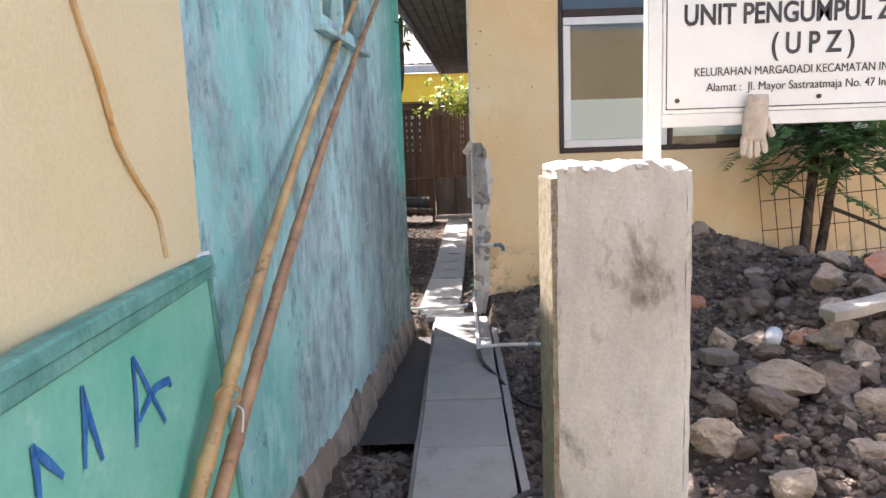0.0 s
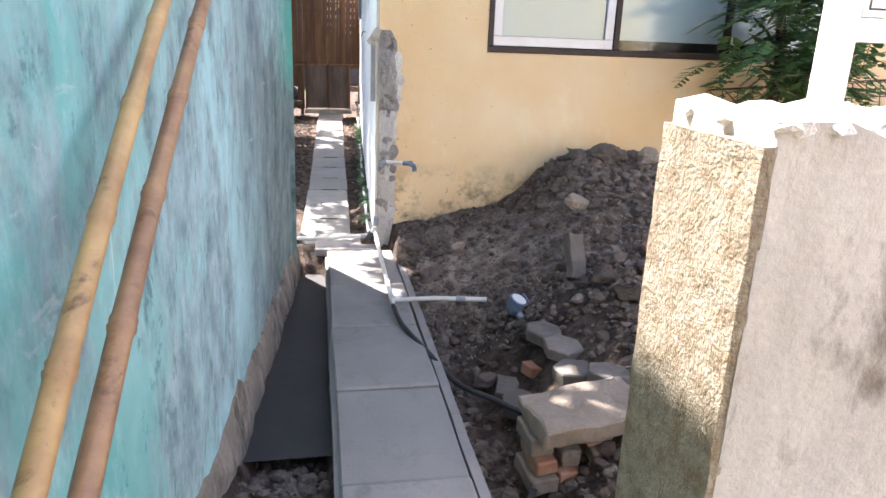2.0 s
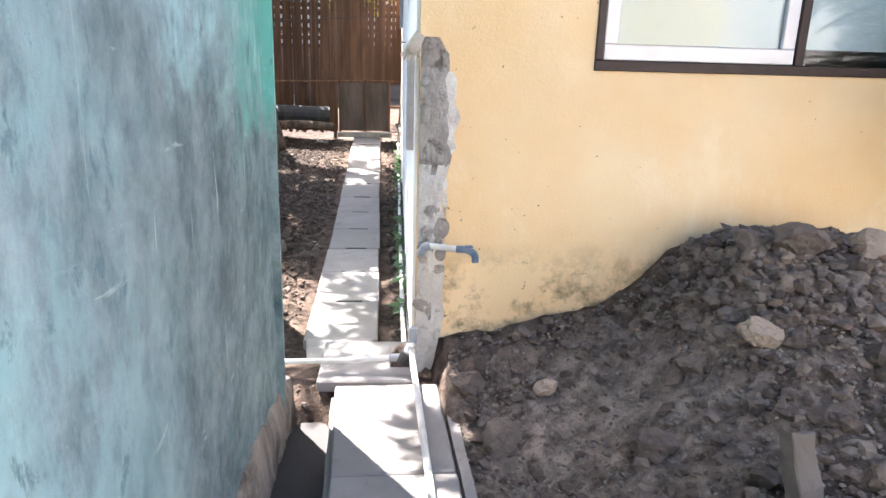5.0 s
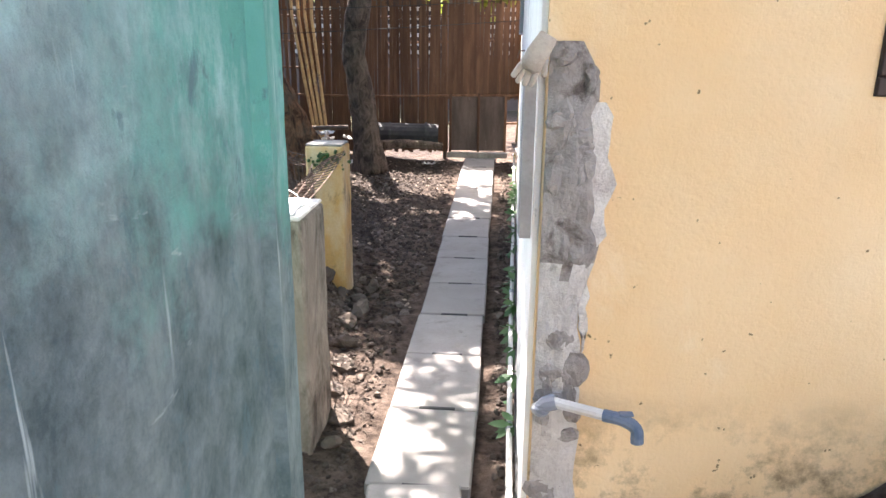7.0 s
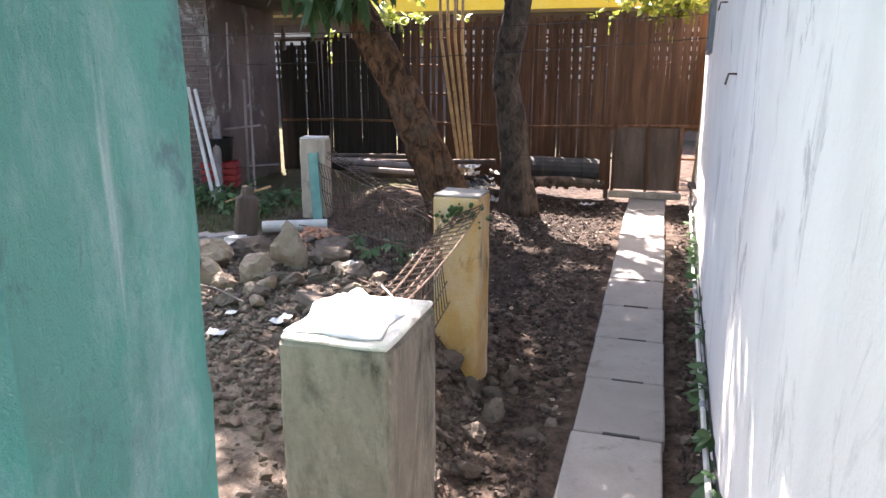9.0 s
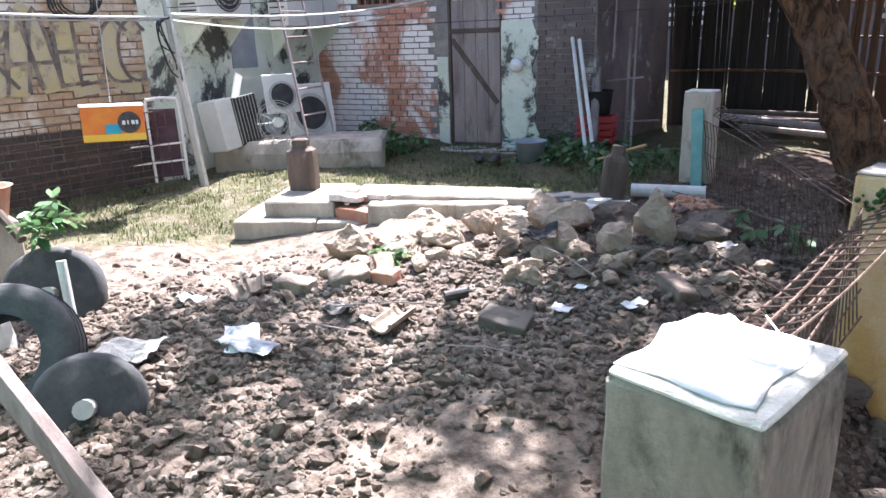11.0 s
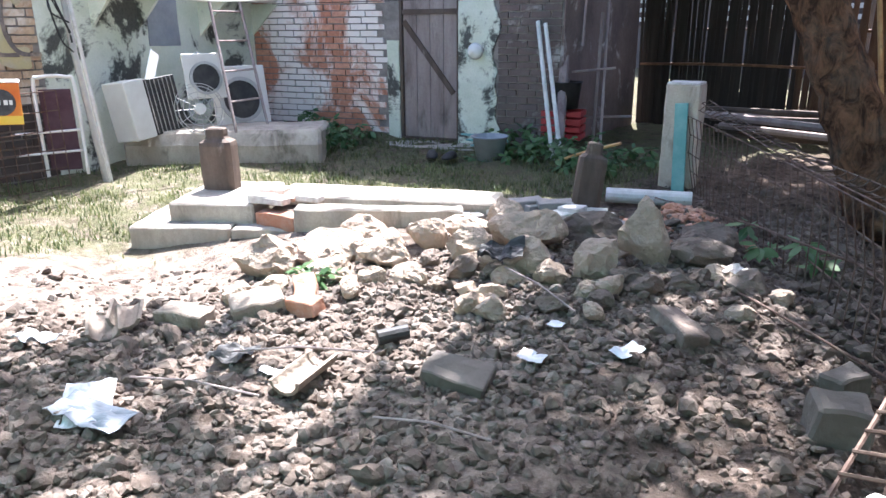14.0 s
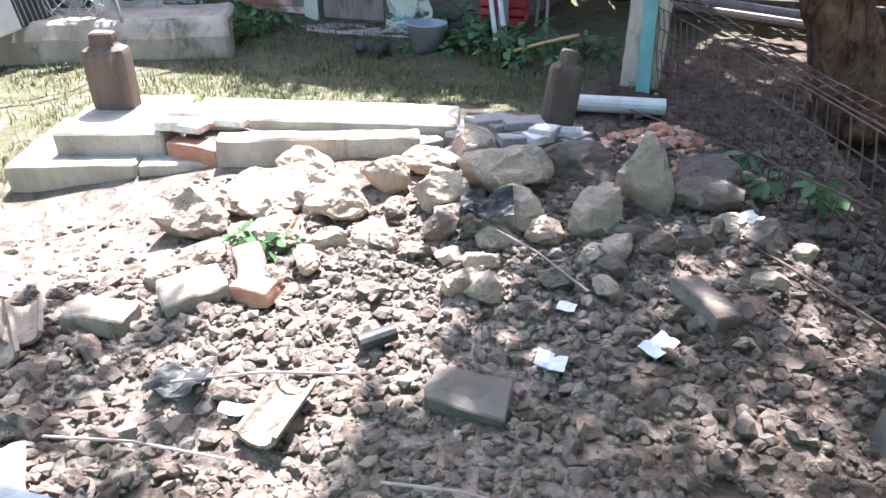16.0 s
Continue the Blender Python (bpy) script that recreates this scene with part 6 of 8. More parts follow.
# shed side and dark backing beyond the brick wall
panel_wall("wall_shed_side", (-4.44, 12.60), (-4.70, 14.6), 0.0, 2.5, 0.12, BRICKDARK, (), 1, "dark sooty brick side of the open shed")
tagged(part("roof_back", boxes([((-8.6, 12.2, 2.62), (-4.0, 15.4, 2.70))], 0.01), WOODDARK), "low dark roof over the back of the yard", "roof", kind="structure")
tagged(part("roof_edge", boxes([((-4.9, 12.35, 2.36), (-3.5, 14.9, 2.42))], 0.01), WOODDARK), "sagging sheet roof of the open shed", "roof", kind="structure")

# plank door
door = thing("door_1", "closed grey plank door with a diagonal brace", "door", kind="structure")
for i in range(4):
    x = 1.875 + i * 0.150
    part("plank", boxes([((x, 0.02, 0.27), (x + 0.146, 0.042, 1.86))], 0.003, DM), WOODGREY, door)
for lo, hi in (((1.842, -0.012, 0.245), (1.872, 0.06, 1.93)), ((2.477, -0.012, 0.245), (2.498, 0.06, 1.93)), ((1.8725, -0.010, 1.87), (2.4765, 0.06, 1.93)), ((1.8725, -0.004, 0.245), (2.4765, 0.06, 0.268)), ((1.8725, -0.002, 1.50), (2.4765, 0.019, 1.55))):
    part("door_frame", boxes([(lo, hi)], 0.003, DM), WOODDARK, door)
part("brace", boxes([((-0.45, 0.004, -0.028), (0.45, 0.0185, 0.028))], 0.003, DM @ pose(2.16, 0, 1.08, 0, 52, 0)), WOODDARK, door)
part("transom_panel", boxes([((1.845, 0.03, 1.96), (2.495, 0.045, 2.345))], 0.003, DM), FRAMEDARK, door)
part("lintel", boxes([((2.24, -0.06, 1.935), (2.54, 0.02, 1.965))], 0.003, DM), WHITEPAINT, door)
part("jamb_plaster", roughen(grid_box((1.70, -0.022, 0.22), (1.838, 0.0, 1.25), 0.06), 0.006, 11), MINT, door, "flaking pale plaster jamb").matrix_world = DM
jb = grid_box((2.502, -0.026, 0.22), (2.90, 0.0, 1.62), 0.06)
for v in jb.verts:
    if v.co.x > 2.85:
        v.co.x += 0.08 * noise.noise(Vector((0, v.co.z * 4, 0)))
part("jamb_plaster", roughen(jb, 0.007, 11), MINT, door, "flaking pale plaster jamb").matrix_world = DM
lamp = tagged(part("wall_meter", lathe([(0.0, 0.0), (0.07, 0.0), (0.08, 0.04), (0.06, 0.09), (0.0, 0.10)], 16), CARDWHITE, smooth=True), "round white plastic lid fixed beside the door", "lid")
lamp.matrix_world = DM @ pose(2.70, -0.03, 1.15, 90)
vent = thing("brick_vent", "terracotta lattice vent high in the brick wall", "vent")
for i in range(6):
    part("upright", boxes([((0.635 + i * 0.105, -0.004, 1.845), (0.655 + i * 0.105, 0.05, 2.095))], 0.0, DM), CHIP, vent)
for j in range(3):
    part("bar", boxes([((0.632, -0.002, 1.845 + j * 0.115), (1.178, 0.048, 1.865 + j * 0.115))], 0.0, DM), CHIP, vent)
part("backing", boxes([((0.62, 0.08, 1.83), (1.19, 0.09, 2.11))], 0.0, DM), DARKMETAL, vent)

# step before the door, concrete ledge before the mint wall
step = tagged(part("door_step", roughen(grid_box((1.55, -0.42, 0.0), (2.85, -0.005, 0.235), 0.12, 0.01), 0.012, 5), CONC), "worn concrete step before the plank door", "step", kind="structure")
step.matrix_world = DM
lm = frame_on((-6.98, 9.48), (-5.72, 10.69))
bm = grid_box((0.0, 0.0, 0.0), (1.74, 0.75, 0.50), 0.12, 0.03)
for v in bm.verts:
    if v.co.z > 0.4 and v.co.y < 0.15:
        v.co.y += 0.06
ledge = tagged(part("concrete_ledge", roughen(bm, 0.02, 4), CONC), "long rounded concrete ledge with mossy patches", "ledge")
ledge.matrix_world = lm

# air conditioners
def air_conditioner(u, z, w, h, fan, label):
    ac = thing("air_conditioner", label, "air conditioner", "outdoor units on the mint wall")
    part("casing", boxes([((u, -0.34, z), (u + w, -0.06, z + h))], 0.012, AM), ACWHITE, ac)
    if fan:
        c = AM @ pose(u + w * 0.55, -0.343, z + h * 0.5, 90)
        bm = bmesh.new()
        disc_ring(bm, c, 0.0, h * 0.40, 0.0, 0.006, 24)
        part("fan_opening", bm, DARKMETAL, ac, "dark round fan opening")
        for k in range(4):
            bm = bmesh.new()
            disc_ring(bm, c, h * (0.09 + 0.09 * k), h * (0.105 + 0.09 * k), 0.007, 0.012, 24)
            part("guard_ring", bm, GALV, ac)
    else:
        part("side_panel", boxes([((u + w * 0.66, -0.346, z + 0.02), (u + w - 0.02, -0.341, z + h - 0.02))], 0.0, AM), ACWHITE, ac)
        part("cover_band", boxes([((u + w * 0.63, -0.345, z + 0.01), (u + w * 0.645, -0.341, z + h - 0.01))], 0.0, AM), GALV, ac)
    for k in range(7):
        part("louvre", boxes([((u + 0.004 - 0.01, -0.30, z + 0.06 + k * h * 0.12), (u + 0.002, -0.10, z + 0.075 + k * h * 0.12))], 0.0, AM), DARKMETAL, ac)
    for x in (u + 0.10, u + w - 0.10):
        bm = bmesh.new()
        vs = [bm.verts.new(AM @ Vector(p)) for p in ((x, 0, z - 0.01), (x, -0.36, z - 0.01), (x, -0.30, z - 0.06), (x, 0, z - 0.34), (x + 0.03, 0, z - 0.01), (x + 0.03, -0.36, z - 0.01), (x + 0.03, -0.30, z - 0.06), (x + 0.03, 0, z - 0.34))]
        for f in ((0, 1, 2, 3), (7, 6, 5, 4), (0, 4, 5, 1), (1, 5, 6, 2), (2, 6, 7, 3), (3, 7, 4, 0)):
            bm.faces.new([vs[i] for i in f])
        part("bracket", bm, MINT, ac, "triangular wall bracket")
    return ac


air_conditioner(0.42, 1.73, 0.72, 0.52, True, "aged white air conditioner with a dark round fan")
air_conditioner(1.72, 1.64, 1.04, 0.58, False, "large pale air conditioner casing with its side panel facing out")
chase = tagged(part("damp_patch", roughen(grid_box((1.14, -0.012, 1.22), (1.52, 0.0, 2.6), 0.08), 0.01, 8), PVCGREY), "dark bluish strip of bare wall between the brackets", "patch", kind="structure")
chase.matrix_world = AM


# things piled under the units
oldac = thing("air_conditioner", "dismantled white air conditioner standing on the ledge", "air conditioner", "scrapped appliances")
part("casing", boxes([((0, 0, 0), (0.22, 0.26, 0.50))], 0.008, AM @ pose(0.40, -0.50, 0.46, -6, -5, 0)), ACWHITE, oldac)
part("coil", boxes([((0.225, 0.05, 0.0), (0.62, 0.12, 0.48))], 0.004, AM @ pose(0.40, -0.50, 0.46, -6, -5, 0)), DARKMETAL, oldac, "dark finned coil")
for k in range(8):
    part("coil_wire", boxes([((0.23 + k * 0.048, 0.042, 0.01), (0.236 + k * 0.048, 0.048, 0.47))], 0.0, AM @ pose(0.40, -0.50, 0.46, -6, -5, 0)), GALV, oldac)
fanm = AM @ pose(0.86, -0.78, 0.70, 78, 0, -28)
fan = thing("fan", "round wire fan guard leaning among the scrap", "fan", "scrapped appliances")
for r in (0.05, 0.10, 0.15, 0.20, 0.225):
    bm = bmesh.new()
    disc_ring(bm, fanm, r - 0.006, r, 0.0, 0.006, 24)
    part("guard_ring", bm, GALV, fan)
for k in range(12):
    a = k * math.tau / 12
    part("spoke", pipe([fanm @ Vector((0.03 * math.cos(a), 0.03 * math.sin(a), 0.004)), fanm @ Vector((0.22 * math.cos(a), 0.22 * math.sin(a), 0.004))], 0.003, 4), GALV, fan)
bm = bmesh.new()
disc_ring(bm, fanm, 0.0, 0.05, -0.03, 0.012, 16)
part("motor_hub", bm, ACWHITE, fan)
for x, z, r in ((1.06, 0.95, 0.15), (1.52, 0.72, 0.22)):
    wm2 = AM @ pose(x, -0.70, z, 80, 0, -28)
    app = thing("washing_drum", "scrapped appliance panel with a dark round opening", "appliance", "scrapped appliances")
    part("panel", boxes([((-r * 1.25, -r * 1.2, -0.02), (r * 1.25, r * 1.45, -0.002))], 0.006, wm2), ACWHITE, app)
    bm = bmesh.new()
    disc_ring(bm, wm2, 0.0, r * 0.82, -0.001, 0.006, 24)
    part("opening", bm, DARKMETAL, app, "dark round opening")
    bm = bmesh.new()
    disc_ring(bm, wm2, r * 0.82, r * 0.98, -0.001, 0.016, 24)
    part("rim", bm, GALV, app)
ladder = thing("ladder", "old grey ladder leaning against the mint wall", "ladder")
l0, l1 = AM @ Vector((1.02, -1.02, 0.48)), AM @ Vector((1.45, -0.42, 2.05))
r0, r1 = AM @ Vector((1.48, -1.02, 0.48)), AM @ Vector((1.86, -0.42, 2.05))
part("rail", pipe([l0, l1], 0.014, 7), WOODGREY, ladder)
part("rail", pipe([r0, r1], 0.014, 7), WOODGREY, ladder)
for k in range(1, 6):
    part("rung", pipe([l0.lerp(l1, k / 6), r0.lerp(r1, k / 6)], 0.011, 6), WOODGREY, ladder)
for x, h in ((0.72, 0.34), (1.30, 0.30)):
    sh = tagged(part("scrap_panel", roughen(grid_box((-0.05, -0.006, 0), (0.05, 0.006, h), 0.1), 0.004, 7), CARDWHITE), "tilted scrap of white sheet", "scrap", "scrapped appliances")
    sh.matrix_world = AM @ pose(x, -0.35, 0.90, -12, 35 if x < 1.5 else -25, 0)

# white chair frame and pole with cables
seat = thing("chair_frame", "white tubular chair frame with a plum panel", "chair")
part("hoop", pipe(curve_points([(-6.62, 8.72, 0.28), (-6.62, 8.72, 0.95), (-6.60, 8.76, 1.03), (-6.52, 8.92, 1.03), (-6.50, 8.97, 0.95), (-6.50, 8.97, 0.28)], 6), 0.014, 8), WHITEPAINT, seat)
part("seat_panel", boxes([((-0.11, -0.006, 0.0), (0.11, 0.006, 0.62))], 0.004, pose(-6.585, 8.85, 0.32, 0, 0, 64)), PLUM, seat, "dark plum panel")
for z in (0.62, 0.46):
    part("crossbar", pipe([(-6.66, 8.55, z), (-6.50, 8.97, z + 0.01)], 0.010, 6), WHITEPAINT, seat)
mast = thing("cable_pole", "thin pale steel pole carrying bundled cables", "pole")
part("mast", pipe([(-6.38, 9.06, 0.1), (-6.46, 8.99, 1.2), (-6.52, 8.93, 3.2)], 0.024, 10), GALV, mast)
part("second_pipe", pipe([(-6.34, 9.08, 0.1), (-6.42, 9.02, 1.3), (-6.47, 8.95, 2.3)], 0.015, 8), PVC, mast)
for k in range(4):
    a = rng.uniform(0, 6)
    part("cable_knot", pipe(curve_points([(-6.44, 8.98, 1.72), (-6.40 + 0.06 * math.cos(a), 8.92 + 0.08 * math.sin(a), 1.66), (-6.38, 8.9 + 0.07 * math.cos(a), 1.5 - 0.06 * k), (-6.42, 8.97, 1.42 - 0.07 * k)], 5), 0.007, 5), BLACKRUB, mast, "knotted black cable")
for a, b, r, mt in (((-6.45, 8.97, 1.72), (-5.2, 4.6, 2.05), 0.010, PVC), ((-6.45, 8.97, 1.70), (-5.2, 4.6, 1.98), 0.007, GALV), ((-6.45, 8.97, 1.75), (-6.2, 12.2, 1.92), 0.012, PVC), ((-6.45, 8.97, 1.70), (-6.4, 11.4, 1.70), 0.010, PVC), ((-6.45, 8.97, 1.80), (0.7, 13.4, 2.15), 0.004, BLACKRUB), ((-7.3, 11.4, 1.62), (0.72, 12.9, 1.9), 0.004, BLACKRUB)):
    a, b = Vector(a), Vector(b)
    wire = tagged(part("overhead_cable", pipe([a.lerp(b, t / 10) - Vector((0, 0, 0.10 * math.sin(math.pi * t / 10))) for t in range(11)], r, 5), mt), "cable strung across the yard from a pole", "cable", "overhead cables")
coil = thing("cable_coil", "black coil of cable hung on the graffiti wall", "cable coil")
for k in range(5):
    cm = Matrix.Translation((-6.79, 8.30 + 0.02 * k, 1.86 + 0.012 * k)) @ Matrix.Rotation(radians(90 + 4 * k), 4, "Y")
    part("turn", pipe([cm @ Vector((0.15 * math.cos(j * math.tau / 20) * (1 + 0.1 * math.sin(k)), 0.17 * math.sin(j * math.tau / 20), 0.01 * k)) for j in range(21)], 0.010, 5), BLACKRUB, coil)

# carton hung on the mesh
carton = thing("carton", "orange and yellow printed water carton hanging before the brick wall", "box")
cm = Matrix.Translation((-5.95, 8.17, 0.80)) @ Matrix.Rotation(radians(72), 4, "Z") @ Matrix.Rotation(radians(2), 4, "Y")
part("body", boxes([((-0.22, -0.13, 0.0), (0.22, 0.13, 0.26))], 0.004, cm), ORANGE, carton)
part("band", boxes([((-0.2205, -0.1325, 0.003), (0.2205, 0.1325, 0.055))], 0.0, cm), YELCARD, carton, "yellow band")
part("flap", boxes([((-0.225, -0.135, 0.261), (0.225, 0.135, 0.268))], 0.0, cm), CARDWHITE, carton, "white top flaps")
part("blue_patch", boxes([((-0.06, -0.1335, 0.058), (0.05, -0.1305, 0.13))], 0.0, cm), CARDBLUE, carton)
bm = bmesh.new()
disc_ring(bm, cm @ pose(0.11, -0.1335, 0.14, 90), 0.0, 0.082, 0.0, 0.003, 24)
part("dark_badge", bm, INK, carton, "dark round badge")
for x, w in ((0.06, 0.022), (0.095, 0.012), (0.125, 0.022), (0.155, 0.018)):
    part("badge_mark", boxes([((x, -0.1385, 0.125), (x + w, -0.137, 0.155))], 0.0, cm), CARDWHITE, carton)
part("hanger", pipe([cm @ Vector((0, 0, 0.26)), cm @ Vector((0.0, 0.1, 1.6))], 0.003, 4), GALV, carton)

# graffiti: broad faded letters in flat strokes on the bricks
graffiti = thing("graffiti", "large faded yellow graffiti letters with dark outlines on brick", "graffiti", kind="structure")
GWM = frame_on(GRAF_A, GRAF_B)
def wall_stroke(points, width, y, material):
    bm = bmesh.new()
    prev = None
    pts = curve_points([(p[0], 0, p[1]) for p in points], 5)
    for i, p in enumerate(pts):
        q, o = pts[min(i + 1, len(pts) - 1)], pts[max(i - 1, 0)]
        d = (q - o).normalized()
        w = width * (1 + 0.25 * noise.noise(Vector((i * 0.7, width * 50, 0))))
        row = [bm.verts.new(GWM @ Vector((p.x - d.z * w, y, p.z + d.x * w))), bm.verts.new(GWM @ Vector((p.x + d.z * w, y, p.z - d.x * w)))]
        if prev:
            bm.faces.new((prev[0], prev[1], row[1], row[0]))
        prev = row
    return part("letter_stroke", bm, material, graffiti)
letters = ([(2.72, 1.15), (2.85, 1.75), (2.98, 1.20)], [(3.18, 1.12), (3.28, 1.78)], [(3.28, 1.76), (3.48, 1.78), (3.52, 1.58), (3.30, 1.46)],
           [(3.34, 1.46), (3.55, 1.16)], [(3.62, 1.12), (3.76, 1.80), (3.90, 1.14)], [(3.68, 1.36), (3.84, 1.36)],
           [(4.05, 1.72), (4.05, 1.14)], [(4.05, 1.70), (4.28, 1.72)], [(4.05, 1.16), (4.28, 1.18)], [(4.05, 1.44), (4.22, 1.44)],
           [(4.68, 1.60), (4.56, 1.70), (4.44, 1.58), (4.42, 1.34), (4.50, 1.18), (4.66, 1.16)])
for k, pts in enumerate(letters):
    wall_stroke(pts, 0.085, -0.0225 - 0.0004 * k, GRAFFY)
for k, pts in enumerate(letters):
    for s in (-0.082, 0.082):
        wall_stroke([(p[0] + s, p[1] + abs(s) * 0.3) for p in pts], 0.016, -0.0285 - 0.0004 * k, GRAFFD)

# things left by the shed
for a, b in (((-4.16, 12.05, 0.22), (-4.62, 12.42, 1.42)), ((-4.09, 12.08, 0.22), (-4.55, 12.44, 1.40))):
    tagged(part("plastic_pipe", pipe([a, b], 0.02, 9), PVC), "white plastic pipe leaning on the dark bricks", "pipe", "leaning white pipes")
crate = thing("crate", "red plastic crate with a black pot on top", "crate")
cr = pose(-4.42, 12.62, 0.33, 0, 0, 20)
for x0, x1, y0, y1 in ((-0.19, 0.19, -0.14, -0.128), (-0.19, 0.19, 0.128, 0.14), (-0.19, -0.178, -0.127, 0.127), (0.178, 0.19, -0.127, 0.127)):
    for k in range(4):
        part("slat", boxes([((x0, y0, 0.01 + k * 0.072), (x1, y1, 0.062 + k * 0.072))], 0.002, cr), REDPL, crate)
pot = tagged(part("plant_pot", lathe([(0.0, 0.0), (0.13, 0.0), (0.16, 0.24), (0.17, 0.25), (0.15, 0.25), (0.12, 0.05), (0.0, 0.05)], 18), BLACKRUB, smooth=True), "black plastic pot standing on the red crate", "pot")
pot.matrix_world = pose(-4.42, 12.62, 0.625)
pail = tagged(part("bucket", lathe([(0.0, 0.0), (0.12, 0.0), (0.155, 0.20), (0.17, 0.205), (0.17, 0.215), (0.15, 0.215), (0.115, 0.02), (0.0, 0.02)], 18), PVCGREY, smooth=True), "dark grey rubber bucket standing in the grass", "bucket")
pail.matrix_world = pose(-4.62, 11.72, 0.23)
for k in (0, 1):
    shoe = bmesh.new()
    bmesh.ops.create_icosphere(shoe, subdivisions=2, radius=0.5)
    for v in shoe.verts:
        v.co = Vector((v.co.x * 0.10 * (1.1 - 0.3 * v.co.y), v.co.y * 0.26, max(0, v.co.z) * (0.10 if v.co.y < 0 else 0.13)))
    s = tagged(part("shoe", shoe, BLACKRUB, smooth=True), "dark worn shoe lying before the door step", "shoe", "pair of shoes")
    s.matrix_world = pose(-5.05 + 0.17 * k, 11.42 + 0.05 * k, 0.25, 0, 0, 40 - 25 * k)
for a, b, r in (((-4.2, 12.2, 0.25), (-4.9, 13.4, 2.3), 0.045), ((-4.0, 12.6, 0.2), (-4.55, 13.6, 2.4), 0.014), ((-4.25, 12.9, 0.2), (-4.25, 12.95, 1.5), 0.016), ((-4.5, 12.8, 0.95), (-4.05, 12.9, 1.0), 0.012), ((-4.6, 12.9, 0.5), (-3.9, 13.0, 0.55), 0.012), ((-4.3, 12.7, 1.2), (-4.3, 12.75, 2.1), 0.012)):
    tagged(part("shed_stake", pipe([a, b], r, 7), WOODGREY), "bare wooden stake propping the dark shed", "stake", "stakes in the shed")
br = tagged(part("branch", pipe(curve_points([(-3.95, 11.8, 0.28), (-3.65, 11.75, 0.40), (-3.35, 11.75, 0.50)], 5), 0.014, 6), CANE), "pale broken branch lying in the weeds", "branch")
hs = tagged(part("garden_hose", pipe(curve_points([(-4.85 + 0.13 * math.cos(k * 0.8) * (1 + 0.06 * k), 11.95 + 0.08 * math.sin(k * 0.8), 0.27 + 0.006 * k) for k in range(22)], 3), 0.009, 6), TEALPL), "coiled teal garden hose by the wall", "hose")

# left edge of the yard: old tyres, white pipe stand, posts
def wheel(x, y, z, r, w, rot, label):
    ty = thing("grindstone", label, "disc", "old round discs")
    m = pose(x, y, z, *rot)
    bm = lathe([(0.0, -w / 2), (r * 0.86, -w / 2), (r * 0.95, -w / 2 * 0.9), (r, -w / 4), (r * 1.0, w / 4), (r * 0.95, w / 2 * 0.9), (r * 0.86, w / 2), (0.0, w / 2)], 28)
    for v in bm.verts:
        v.co += noise.noise_vector(v.co * 9) * 0.006
        v.co = m @ v.co
    part("disc", bm, RUBBERGREY, ty, smooth=True)
    bm = bmesh.new()
    tube(bm, [m @ Vector((0, 0, w / 2 - 0.02)), m @ Vector((0, 0, w / 2 + 0.10))], 0.035, 12)
    part("axle", bm, GALV, ty, "short metal axle stub")
    return ty


wheel(-2.80, 6.78, 0.24, 0.20, 0.13, (66, 0, 66), "dark round concrete disc with an axle stub standing in the soil")
wheel(-4.05, 7.06, 0.30, 0.24, 0.16, (72, 0, 62), "old dark disc overgrown with small weeds")
tyre = thing("tyre", "worn grey car tyre lying against the posts", "tyre")
m = pose(-3.28, 6.64, 0.33, 58, 0, 50)
bm = lathe([(0.17, -0.07), (0.24, -0.085), (0.285, -0.075), (0.30, -0.04), (0.302, 0.04), (0.285, 0.075), (0.24, 0.085), (0.17, 0.07)], 28)
for v in bm.verts:
    v.co = m @ v.co
part("tread", bm, RUBBERGREY, tyre, smooth=True)
for z in (-0.035, 0.0, 0.035):
    bm = bmesh.new()
    disc_ring(bm, m, 0.300, 0.304, z - 0.004, z + 0.004, 28)
    part("groove", bm, BLACKRUB, tyre)
stand = thing("pipe_post", "stout white plastic pipe with a dark collar", "post")
part("post", pipe([(-3.72, 6.74, 0.1), (-3.96, 6.62, 1.35)], 0.06, 14), PVC, stand)
part("collar", pipe([(-3.855, 6.672, 0.80), (-3.87, 6.665, 0.88)], 0.066, 14), BLACKRUB, stand, "dark collar")
stick = tagged(part("shovel_handle", pipe([(-4.3, 7.02, 0.55), (-4.85, 6.88, 0.95)], 0.025, 8), WOODDARK), "brown wooden handle sticking up behind the tyres", "handle")
pt = tagged(part("plant_pot", lathe([(0.0, 0.0), (0.10, 0.0), (0.14, 0.17), (0.155, 0.18), (0.13, 0.18), (0.1, 0.03), (0.0, 0.03)], 18), CHIP, smooth=True), "brown clay pot standing beside the white post", "pot")
pt.matrix_world = pose(-4.62, 6.95, 0.62)
tagged(part("pot_stand", grid_box((-4.74, 6.83, 0.15), (-4.50, 7.07, 0.618), 0.2, 0.01), CONC), "rough concrete block under a clay pot", "block")
stub = tagged(part("plastic_pipe", pipe([(-3.55, 6.98, 0.18), (-3.62, 7.0, 0.58)], 0.022, 9), PVC), "short white pipe standing in the soil", "pipe")
plank = tagged(part("plank", roughen(grid_box((-0.05, -0.02, 0), (0.05, 0.02, 0.95), 0.12, 0.004), 0.003, 8), WOODGREY), "weathered grey plank leaning towards the house", "plank")
plank.matrix_world = pose(-2.05, 6.62, 0.15, 8, -38, 12)

